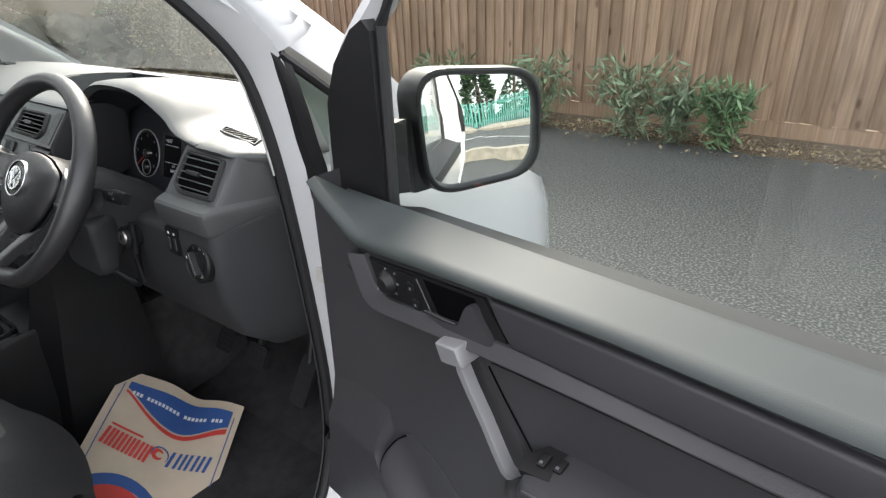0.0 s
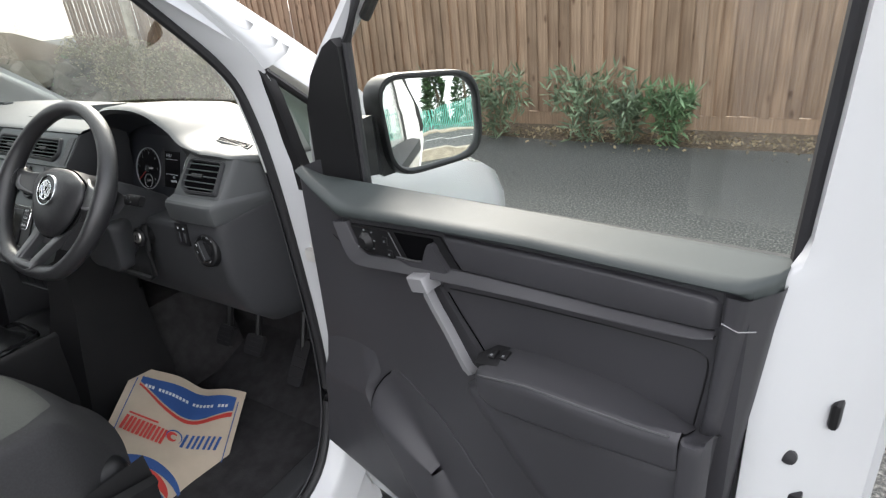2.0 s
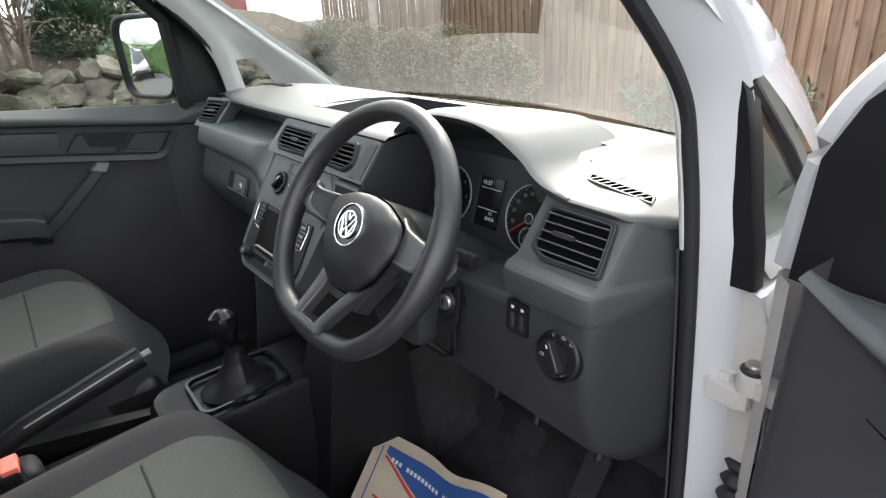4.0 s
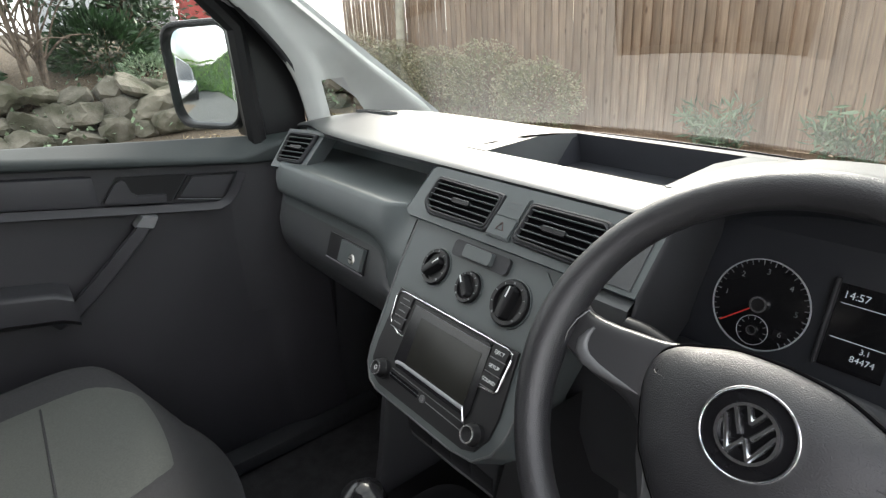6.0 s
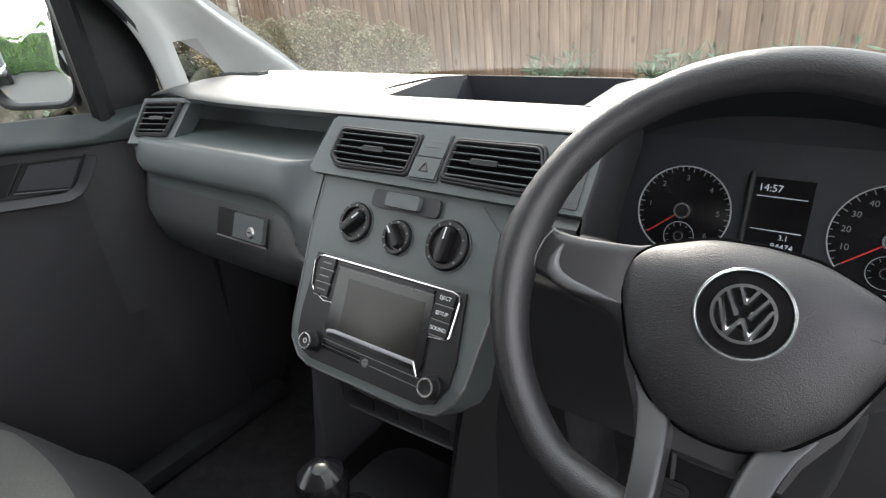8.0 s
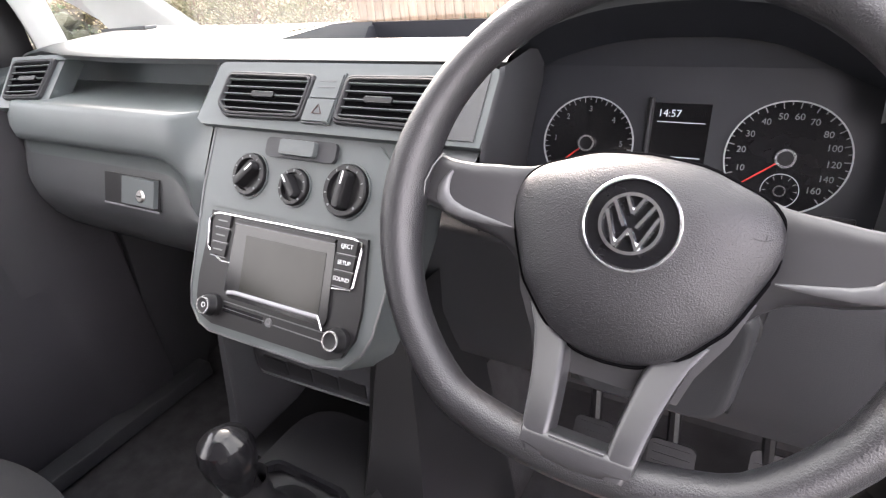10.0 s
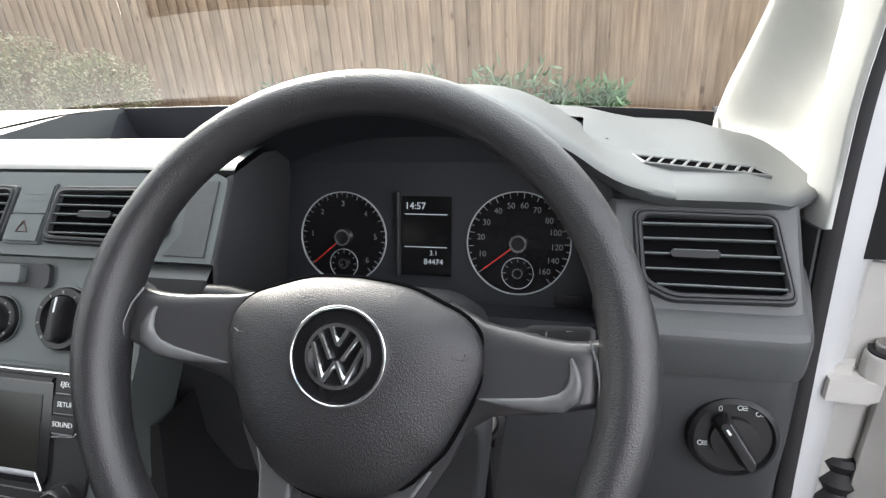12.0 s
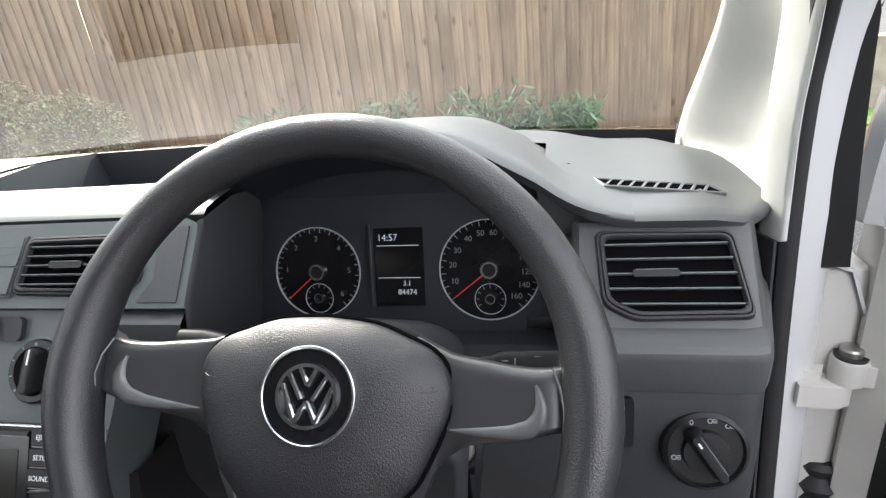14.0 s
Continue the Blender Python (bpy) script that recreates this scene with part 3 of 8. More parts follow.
rows = []
for y in (-0.95, -0.6, -0.3, -0.05, 0.06, 0.085, 0.12, 0.22):
    k = 0.022 * smooth(0.06, 0.13, y)
    rows.append([P(y, x + k, z) for x, z in ((-0.725, 0.34), (-0.705, 0.40), (-0.708, 0.60), (-0.712, 0.78), (-0.714, 0.90), (-0.715, 0.98), (-0.715, 1.048 - 0.152 * min(y, 0.10)))])
part("lining", loft(rows), M_DOORTRIM, pd, "dark grey moulded door lining", angle=60)
# window ledge: flat sloping top, roll and upright face; it lifts to the dashboard at its front end
rows = []
for y in (-0.95, -0.6, -0.4, -0.2, -0.05, 0.04, 0.075, 0.10, 0.125, 0.15, 0.19, 0.23):
    e = smooth(0.06, 0.16, y)
    b, f, g = 1.064 - 0.157 * min(y, 0.09) + 0.022 * e, 1.0475 - 0.152 * min(y, 0.08) - 0.004 * e, 1.0955 - 0.105 * min(y, 0.12)
    o = 0.014 * e
    rows.append([P(y, x + o, z) for x, z in ((-0.716, f - 0.001), (-0.699, f), (-0.695, f + 0.002), (-0.6935, f + 0.005), (-0.693, b - 0.007), (-0.6945, b - 0.003), (-0.698, b + 0.0012), (-0.704, b + 0.004), (-0.736, g - 0.001), (-0.742, g + 0.0005), (-0.75, g - 0.002), (-0.76, g - 0.004))])
part("ledge", loft(rows), M_DOORTOP, pd, "grey-green sheen plastic window ledge", angle=50)
# inlay and the lip that turns up at its front end
rows = []
for y in (-0.95, -0.6, -0.3, -0.215, -0.2):
    lo, hi = 0.970 - 0.180 * y, 1.034 - 0.150 * y
    e = 0.010 * smooth(-0.215, -0.2, y)
    rows.append([P(y, x - e, lo + (hi - lo) * t) for x, t in ((-0.716, 0.0), (-0.704, 0.02), (-0.7025, 0.1), (-0.702, 0.5), (-0.703, 0.9), (-0.7055, 0.97), (-0.716, 1.0))])
part("inlay", loft(rows), M_DOORTRIM, pd, "raised dark grey inlay", angle=60)
line = [(y, 0.966 - 0.180 * y) for y in (-0.95, -0.6, -0.4, -0.2, -0.1, -0.03)] + [(0.006, 0.9655), (0.022, 0.970), (0.036, 0.982), (0.050, 1.002), (0.062, 1.022)]
rows = []
for i, (y, z) in enumerate(line):
    (ya, za), (yb, zb) = line[max(0, i - 1)], line[min(len(line) - 1, i + 1)]
    n = Vector((-(zb - za), yb - ya)).normalized()
    rows.append([P(y + n.x * a, x, z + n.y * a) for x, a in ((-0.716, 0.004), (-0.706, 0.003), (-0.704, 0.002), (-0.6925, -0.0085), (-0.692, -0.010), (-0.6945, -0.012), (-0.716, -0.015))])
part("lip", loft(rows), M_DOORTRIM, pd, "raised dark grey lip", angle=40)
part("frame_front", loft([[P(y, x, z) for y, x in ((0.020 + q, -0.717), (0.050 + q, -0.711), (0.078 + q, -0.704), (0.10 + q, -0.697), (0.14, -0.690))] for z, q in ((0.70, -0.02), (0.86, -0.008), (0.95, 0.004), (1.028, 0.012))]), M_DOORTRIM, pd, "dark grey front edge of the lining", angle=50)
part("armrest", loft([[P(y, x, z) for x, z in ((-0.716, t + 0.002), (-0.665, t), (-0.652, t - 0.002), (-0.647, t - 0.008), (-0.650, t - 0.05), (-0.67, t - 0.065), (-0.716, t - 0.07))] for y, t in ((-0.95, 0.935), (-0.6, 0.918), (-0.40, 0.903), (-0.31, 0.885), (-0.285, 0.872))]), M_DOORTRIM, pd, "padded dark armrest", angle=45)
ph = part("pull_handle", loft([[P(y, x, z) for y, z in ((-0.157 - e, 0.960 - e), (-0.139, 0.978 + e), (-0.112 + e, 0.971 + e), (-0.125, 0.950 - e))] for x, e in ((-0.714, 0.0), (-0.686, 0.0), (-0.681, -0.0015))], closed=True, caps=True), M_PULL, pd, "satin grey head of the slanted pull handle", angle=40)
part("grip", loft([[P(y + a * 0.68 * w, x, z + a * -0.74 * w) for a, x in ((-1, o - 0.003), (-0.85, o), (0.85, o), (1, o - 0.003), (0.9, o - 0.014), (-0.9, o - 0.014))] for y, z, o, w in ((-0.138, 0.960, -0.685, 0.0105), (-0.150, 0.948, -0.679, 0.0115), (-0.20, 0.906, -0.674, 0.0125), (-0.25, 0.864, -0.671, 0.0135), (-0.295, 0.830, -0.672, 0.0135), (-0.325, 0.808, -0.69, 0.011))], closed=True, caps=True), M_DOORTRIM, ph, "dark grey grip", angle=45)
# no hollow here: a flat black sheet gives the recess its shade
part("handle_recess", prism([(-0.196, 1.012), (-0.160, 1.054), (-0.040, 1.036), (-0.078, 0.988)], -0.7145, -0.7105, YZ, 0.001), M_BLACK, pd, "handle recess, its shade as a flat dark sheet")
part("door_handle", prism([(-0.192, 1.013), (-0.168, 1.043), (-0.157, 1.048), (-0.150, 1.044), (-0.144, 1.022), (-0.136, 1.014), (-0.085, 1.005), (-0.088, 0.991), (-0.150, 1.002)], -0.711, -0.7015, YZ, 0.003), M_DOORTRIM, pd, "dark grey release lever")
part("blank_plate", prism([(-0.072, 0.991), (-0.036, 1.034), (0.058, 1.021), (0.022, 0.969)], -0.7135, -0.7085, YZ, 0.0015), M_BLACK, pd)
part("plate_panel", prism([(-0.061, 0.995), (-0.031, 1.029), (0.050, 1.018), (0.018, 0.976)], -0.7090, -0.7055, YZ, 0.0015), M_DOORTRIM, pd)
part("plate_edge", tube([P(-0.066, -0.7068, 0.991), P(0.016, -0.7068, 0.972)], 0.0011, 6), M_INLAY, pd, "pale lower edge of the plate")
part("mirror_filler", prism([(0.235, 1.055), (0.105, 1.07), (0.10, 1.36), (0.14, 1.33), (0.205, 1.26), (0.235, 1.19)], -0.755, -0.725, YZ, 0.008), M_BLACK, pd, "black mirror mounting triangle")
g = part("door_glass", loft([[(-0.758, -0.95, 1.09), (-0.758, -0.3, 1.09), (-0.756, 0.12, 1.07)], [(-0.72, -0.95, 1.35), (-0.72, -0.3, 1.35), (-0.722, 0.11, 1.33)], [(-0.66, -0.95, 1.56), (-0.66, -0.3, 1.56), (-0.68, -0.14, 1.50)]]), M_GLASS, pd, "clear side window")
g.visible_shadow = False
part("window_frame", tube([(-0.725, 0.12, 1.07), (-0.715, 0.11, 1.30), (-0.69, 0.0, 1.42), (-0.655, -0.16, 1.535), (-0.64, -0.35, 1.57), (-0.635, -0.95, 1.58)], 0.02, 8), M_BLACK, pd, "black window frame")
part("outer_skin", loft([[(-0.80, y, 0.24), (-0.818, y, 0.6), (-0.815, y, 0.95), (-0.775, y, 1.075)] for y in (-1.0, -0.4, 0.27)]), M_WHITE, pd, "white door skin")
# ---- driver's door (wide open) ----
dd = thing("driver_door", "wide open white driver's door with dark grey lining", "car door", at=(0.80, 0.28, 0.3))
DA = radians(10.7)
DM = Matrix(((math.cos(DA), math.sin(DA), 0, 0.80), (-math.sin(DA), math.cos(DA), 0, 0.19), (0, 0, 1, 0), (0, 0, 0, 1)))
SZ = DM @ Matrix(((1, 0, 0, 0), (0, 0, 1, 0), (0, 1, 0, 0), (0, 0, 0, 1)))


def D(s, d, z):
    return DM @ Vector((s, d, z))


def belt(s):
    return 1.035 + 0.03 * s / 0.74


def along(table, s):
    """Height of a line along the door at s."""
    xs = [p[0] for p in table]
    i = max(0, min(len(xs) - 2, sum(x < s for x in xs) - 1))
    (x0, z0), (x1, z1) = table[i], table[i + 1]
    return z0 + (z1 - z0) * (s - x0) / (x1 - x0)


BEND = [(0.03, 1.0680), (0.04, 1.0650), (0.06, 1.0570), (0.08, 1.0490), (0.10, 1.0410), (0.12, 1.0335), (0.135, 1.0290), (0.15, 1.0272), (0.20, 1.030), (0.30, 1.0375), (0.40, 1.0455), (0.50, 1.0525), (0.60, 1.0560), (0.74, 1.0585)]
FOOT = [(0.03, 1.0645), (0.04, 1.0605), (0.06, 1.0500), (0.08, 1.0390), (0.10, 1.0280), (0.12, 1.0175), (0.135, 1.0115), (0.15, 1.0100), (0.20, 1.0145), (0.30, 1.026), (0.40, 1.035), (0.50, 1.0415), (0.60, 1.0455), (0.74, 1.0495)]
INTOP = [(0.14, 0.998), (0.20, 1.005), (0.30, 1.016), (0.40, 1.0265), (0.50, 1.0335), (0.60, 1.0380), (0.74, 1.0415)]
LIPTOP = [(0.17, 0.955), (0.20, 0.9575), (0.30, 0.971), (0.40, 0.983), (0.50, 0.990), (0.60, 0.9965), (0.71, 1.0055)]
LIPBOT = [(0.17, 0.939), (0.20, 0.943), (0.30, 0.957), (0.40, 0.969), (0.50, 0.980), (0.60, 0.989), (0.71, 0.9995)]


def front_end(z):
    """Where the lining begins at its front end."""
    return along([(0.36, -0.035), (0.49, -0.012), (0.67, 0.018), (0.85, 0.030), (1.07, 0.038)], z)


# lining: sections from the bottom up at steps along the door
rows = []
for t, back in ((-0.012, 0.055), (-0.010, 0.020), (-0.006, 0.006), (0.0, 0.001), (0.008, 0.0), (0.04, 0.0), (0.09, 0.0), (0.15, 0.0), (0.25, 0.0), (0.35, 0.0), (0.45, 0.0), (0.56, 0.0), (0.66, 0.0), (0.73, 0.0)):
    row = []
    for o, z in ((0.05, 0.36), (0.02, 0.42), (-0.002, 0.50), (-0.003, 0.56), (0.0, 0.64), (0.0, 0.70), (0.0, 0.76), (0.0, 0.82), (0.0, 0.88), (0.0, 0.93), (0.0, 0.96), (0.0, 0.985), (0.0, 0.0)):
        z = z or along(FOOT, front_end(1.0) + t) + 0.003
        e = front_end(z)
        row.append(D(e + t * (0.73 - e) / 0.73 if t > 0 else e + t, o + back, z))
    rows.append(row)
part("lining", loft(rows), M_DOORTRIM, dd, "dark grey moulded door lining", angle=60)
# window ledge: flat top, tight roll, upright face down to the groove; its front end sweeps up to a point
rows = []
for s, fd in ((0.030, 0.008), (0.040, 0.006), (0.060, 0.003), (0.080, 0.001), (0.10, 0.0), (0.12, -0.001), (0.135, -0.002), (0.150, -0.002), (0.172, -0.0025), (0.25, -0.003), (0.35, -0.004), (0.5, -0.004), (0.64, -0.003), (0.700, -0.001), (0.720, 0.002), (0.730, 0.010), (0.741, 0.026), (0.746, 0.045)):
    g = 1.0375 + 0.034 * s
    bz, fz = along(BEND, s), along(FOOT, s)
    if s > 0.715:
        fz -= 0.010 * smooth(0.715, 0.735, s)
    k = min(1.0, (bz - fz) / 0.012)
    in_ = min(0.064, max(fd + 0.02, 0.058))
    rows.append([D(s, fd + 0.014, fz - 0.0005), D(s, fd - 0.003, fz), D(s, fd - 0.008, fz + 0.0015 * k), D(s, fd - 0.0095, fz + 0.004 * k), D(s, fd - 0.010, bz - 0.007 * k), D(s, fd - 0.0085, bz - 0.003 * k), D(s, fd - 0.0045, bz + 0.0005), D(s, fd + 0.001, bz + 0.0022), D(s, fd + 0.006, bz + 0.003), D(s, in_, g - 0.0012), D(s, in_ + 0.005, g), D(s, in_ + 0.009, g - 0.003), D(s, in_ + 0.011, g - 0.02)])
part("belt_cap", loft(rows), M_DOORTOP, dd, "grey-green sheen plastic window ledge", angle=50)


def moulding(pts, sec):
    """A raised lip: pts along the door (s, z), sec (outwards, across) round the section."""
    out = []
    v = [Vector((p[0], p[1], 0)) for p in pts]
    for i, p in enumerate(v):
        d = (v[min(i + 1, len(v) - 1)] - v[max(i - 1, 0)]).normalized()
        n = Vector((-d.y, d.x, 0))
        out.append([D(p.x + n.x * a, o, p.y + n.y * a) for o, a in sec])
    return loft(out)


# lip that sweeps under the switch pod and along the door; its flat crown is the pale line
top_line = [(0.156, 1.004), (0.163, 0.988), (0.172, 0.972), (0.183, 0.961), (0.197, 0.9575), (0.22, 0.9600)] + [(s, along(LIPTOP, s)) for s in (0.26, 0.30, 0.35, 0.40, 0.45, 0.50, 0.55, 0.60, 0.65, 0.69, 0.703)]
low_line = [(0.137, 1.004), (0.145, 0.984), (0.153, 0.964), (0.163, 0.948), (0.178, 0.9415), (0.20, 0.9425)] + [(s, along(LIPBOT, s)) for s in (0.26, 0.30, 0.35, 0.40, 0.45, 0.50, 0.55, 0.60, 0.65, 0.69, 0.704)]
rows = []
for i, (a, b) in enumerate(zip(top_line, low_line)):
    e = 0.010 * smooth(14.5, 16, i)
    a, b = Vector((*a, 0)), Vector((*b, 0))
    w = (b - a).normalized() * 0.0018
    rows.append([D(p.x, d + e, p.y) for p, d in ((a - w, 0.008), (a, -0.0068), (a + w * 0.6, -0.0085), (b - w * 0.8, -0.0190), (b, -0.0195), (b + w * 0.5, -0.0170), (b + w * 1.4, 0.006))])
part("lip", loft(rows), M_DOORTRIM, dd, "raised dark grey lip", angle=40)
# shadow step under the lip, and the broad inlay above it
part("under_lip", moulding([(s, along(LIPBOT, s) - 0.0125) for s in (0.34, 0.40, 0.5, 0.6, 0.68)], [(0.004, 0.006), (-0.0045, 0.0055), (-0.0052, 0.004), (-0.0045, 0.001), (0.004, -0.0008)]), M_DOORTRIM, dd, angle=50)
rows = []
for s in (0.386, 0.389, 0.395, 0.45, 0.52, 0.60, 0.66, 0.690, 0.699, 0.7035, 0.7055):
    e = 0.006 * (1 - smooth(0.386, 0.392, s)) + 0.008 * smooth(0.697, 0.7055, s)
    lo, hi = along(LIPTOP, s) + 0.001, along(INTOP, s) - 0.005 * smooth(0.695, 0.7055, s)
    sl = 0.030 * (1 - smooth(0.384, 0.50, s))
    rows.append([D(s - sl * t, d + e, lo + (hi - lo) * t) for t, d in ((0.0, 0.004), (0.02, -0.0075), (0.06, -0.0082), (0.3, -0.0095), (0.6, -0.0098), (0.88, -0.0085), (0.95, -0.0068), (0.99, -0.003), (1.0, 0.006))])
part("upper_inlay", loft(rows), M_DOORTRIM, dd, "raised dark grey inlay", angle=60)
part("groove", moulding([(s, (along(FOOT, s) + along(INTOP, s)) / 2) for s in (0.15, 0.2, 0.3, 0.4, 0.5, 0.6, 0.69, 0.708)], [(0.0015, 0.006), (0.0015, -0.006)]), M_BLACK, dd, "dark groove under the window ledge")
part("pod", prism([(0.186, 0.961), (0.176, 0.970), (0.161, 1.000), (0.20, 1.0045), (0.30, 1.0155), (0.352, 1.0205), (0.384, 0.9815), (0.30, 0.971), (0.205, 0.959)], -0.004, 0.008, SZ, 0.0015), M_BLACK, dd, "black switch and handle pod")
# frame along the rear end of the lining: flat, then turned away towards the edge of the door
rows = []
for z, i0, i1, i2 in ((0.42, 0.645, 0.668, 0.700), (0.60, 0.672, 0.690, 0.716), (0.76, 0.692, 0.704, 0.727), (0.86, 0.700, 0.710, 0.732), (0.92, 0.704, 0.716, 0.737), (1.0, 0.7075, 0.722, 0.7425), (1.046, 0.7085, 0.727, 0.747)):
    rows.append([D(a, d, z) for a, d in ((i0 - 0.003, 0.008), (i0, -0.006), (i0 + 0.002, -0.0085), (i0 + 0.005, -0.0095), (i1 - 0.004, -0.0095), (i1, -0.0080), (i1 + 0.003, -0.005), (i2 - 0.003, 0.022), (i2, 0.028), (i2 + 0.001, 0.040))])
part("rear_frame", loft(rows), M_DOORTRIM, dd, "dark grey rear edge of the lining", angle=60)
part("frame_seam", tube([D(0.7095, -0.0098, 1.0185), D(0.724, -0.0088, 1.0135), D(0.735, 0.006, 1.010)], 0.0007, 6), M_PULL, dd, "thin pale seam line")
# panel in front of the pull handle stands proud of the cloth-like card behind it
part("front_panel", prism([(0.352, 0.952), (0.345, 0.944), (0.420, 0.842), (0.470, 0.815), (0.470, 0.74), (0.30, 0.74), (0.235, 0.80), (0.21, 0.90), (0.20, 0.936), (0.30, 0.949)], -0.0055, 0.004, SZ, 0.003), M_DOORTRIM, dd, "dark grey front panel of the lining")
SEAM = [(v.x, v.y) for v in spline([(0.36, 0.944, 0), (0.45, 0.955, 0), (0.55, 0.965, 0), (0.66, 0.974, 0), (0.692, 0.973, 0), (0.700, 0.962, 0), (0.698, 0.93, 0), (0.693, 0.884, 0)], 5)]
part("card_seam", tube([D(a, -0.0005, b) for a, b in SEAM], 0.0009, 6), M_BLACK, dd, "dark panel seam")
part("handle_seam", tube([D(a, -0.0008, b) for a, b in ((0.356, 0.938), (0.378, 0.908), (0.428, 0.846), (0.474, 0.818))], 0.0011, 6), M_VOID, dd, "dark seam beside the pull handle")
# mirror and lock switches
part("switch_panel", prism([(0.190, 0.9635), (0.180, 0.972), (0.168, 0.998), (0.250, 1.0075), (0.272, 0.972)], -0.0058, -0.003, SZ, 0.001), M_BLACK, dd, "black switch panel")
part("panel_line", tube([D(0.252, -0.006, 1.006), D(0.276, -0.006, 0.968)], 0.0009, 6), M_INLAY, dd, "thin satin line")
ms = part("mirror_switch", revolve([(0.0, 0.012), (0.009, 0.0115), (0.0115, 0.007), (0.0155, 0.003), (0.016, 0.0)], DM @ Matrix.Translation((0.200, -0.0055, 0.981)) @ Matrix.Rotation(radians(90), 4, "X"), 24), M_BLACK, dd, "black mirror adjuster knob")
for ds, dz in ((-0.004, 0.017), (0.013, 0.0165), (0.0175, 0.004), (0.014, -0.010), (-0.006, -0.006)):
    part("mark", box((0.200 + ds, -0.0066 if abs(ds) > 0.01 or dz > 0.01 else -0.0182, 0.981 + dz), (0.0026, 0.001, 0.0022), DM), M_DIAL, ms)
for ds, dz in ((0.042, 0.009), (0.050, -0.010)):
    lb_ = part("lock_button", box((0.200 + ds, -0.0062, 0.981 + dz), (0.012, 0.004, 0.013), DM, 0.002), M_BLACK, dd)
    part("mark", box((0.200 + ds, -0.0084, 0.981 + dz), (0.0026, 0.0008, 0.0030), DM), M_DIAL, lb_)
# thin near-black sheet on the pod, painted shade of the handle hollow
part("handle_cup", prism([(0.262, 1.008), (0.340, 1.0155), (0.350, 0.994), (0.360, 0.981), (0.285, 0.9725)], -0.0046, -0.0038, SZ), M_VOID, dd, "handle recess, its shade as a flat dark sheet")
part("door_handle", prism([(0.268, 0.9715), (0.30, 0.9735), (0.322, 0.979), (0.331, 1.000), (0.336, 1.0085), (0.342, 1.0115), (0.347, 1.0090), (0.352, 0.999), (0.370, 0.977), (0.362, 0.9725), (0.30, 0.9665)], -0.0125, -0.0045, SZ, 0.003), M_DOORTRIM, dd, "dark grey inner door release lever")
part("lever_edge", tube([D(0.268, -0.0105, 0.9735), D(0.30, -0.0112, 0.976), D(0.318, -0.0112, 0.979)], 0.0008, 6), M_INLAY, dd)
# pull handle: square head and a straight slanted grip
rows = []
for a, o, w, h in (((0.327, 0.9555), 0.0, 0.0165, 0.010), ((0.327, 0.9545), -0.022, 0.0165, 0.010), ((0.327, 0.953), -0.030, 0.016, 0.0105)):
    rows.append([D(a[0] + w * u - 0.005 * v, o, a[1] + h * v + 0.0035 * u) for u, v in ((-1, -0.9), (-0.92, -1), (0.95, -0.95), (1, -0.85), (1, 0.9), (0.92, 1), (-0.92, 1), (-1, 0.92))])
rows.append([D(0.327 + 0.014 * u - 0.004 * v, -0.0325, 0.953 + 0.0088 * v + 0.003 * u) for u, v in ((-1, -0.9), (-0.92, -1), (0.95, -0.95), (1, -0.85), (1, 0.9), (0.92, 1), (-0.92, 1), (-1, 0.92))])
ph = part("pull_handle", loft(rows, closed=True, caps=True), M_PULL, dd, "satin grey slanted pull handle", angle=45)
part("grip", loft([[D(s + a * 0.80 * w, d, z + a * 0.60 * w) for a, d in ((-1, o + 0.003), (-0.85, o), (0.85, o), (1, o + 0.003), (0.9, o + 0.014), (-0.9, o + 0.014))] for s, z, o, w in ((0.334, 0.952, -0.026, 0.0053), (0.342, 0.942, -0.031, 0.0051), (0.356, 0.925, -0.0335, 0.0047), (0.379, 0.897, -0.036, 0.0047), (0.398, 0.870, -0.038, 0.0048), (0.409, 0.853, -0.038, 0.0049), (0.4145, 0.8435, -0.034, 0.0052), (0.417, 0.838, -0.012, 0.0060))], closed=True, caps=True), M_PULL, ph, angle=45)
# armrest with the window switches, and the block at its rear end
rows = []
for s, b, t, w, f in ((0.430, 0.876, 0.864, 0.55, 0.850), (0.436, 0.880, 0.866, 0.85, 0.842), (0.446, 0.884, 0.869, 1.0, 0.834), (0.47, 0.889, 0.875, 1.0, 0.825), (0.52, 0.8965, 0.886, 1.02, 0.833), (0.57, 0.899, 0.891, 1.03, 0.841), (0.62, 0.898, 0.8955, 1.02, 0.849), (0.66, 0.891, 0.900, 1.0, 0.856), (0.693, 0.882, 0.905, 0.98, 0.860), (0.697, 0.881, 0.906, 0.94, 0.862)):
    rows.append([D(s, d, z) for d, z in ((0.006, b), (0.0, b - 0.0005), (-0.036 * w, t + (b - t) * 0.32), (-0.048 * w, t + 0.0025), (-0.0535 * w, t), (-0.0565 * w, t - 0.0045), (-0.0575 * w, t - 0.012), (-0.055 * w, f + 0.006), (-0.053 * w, f + 0.001), (-0.049 * w, f - 0.001), (0.006, f - 0.002))])
ar = part("armrest", loft(rows), M_DOORTRIM, dd, "padded dark grey armrest", angle=50)
# pale strip painted as the highlight along the armrest's front edge
part("armrest_highlight", tube([D(s, -0.0545, z + 0.0008) for s, z in ((0.446, 0.8695), (0.47, 0.8755), (0.52, 0.8865), (0.57, 0.8915), (0.62, 0.896), (0.66, 0.9005), (0.688, 0.905))], 0.0012, 6), M_INLAY, ar, "painted highlight on the armrest edge")
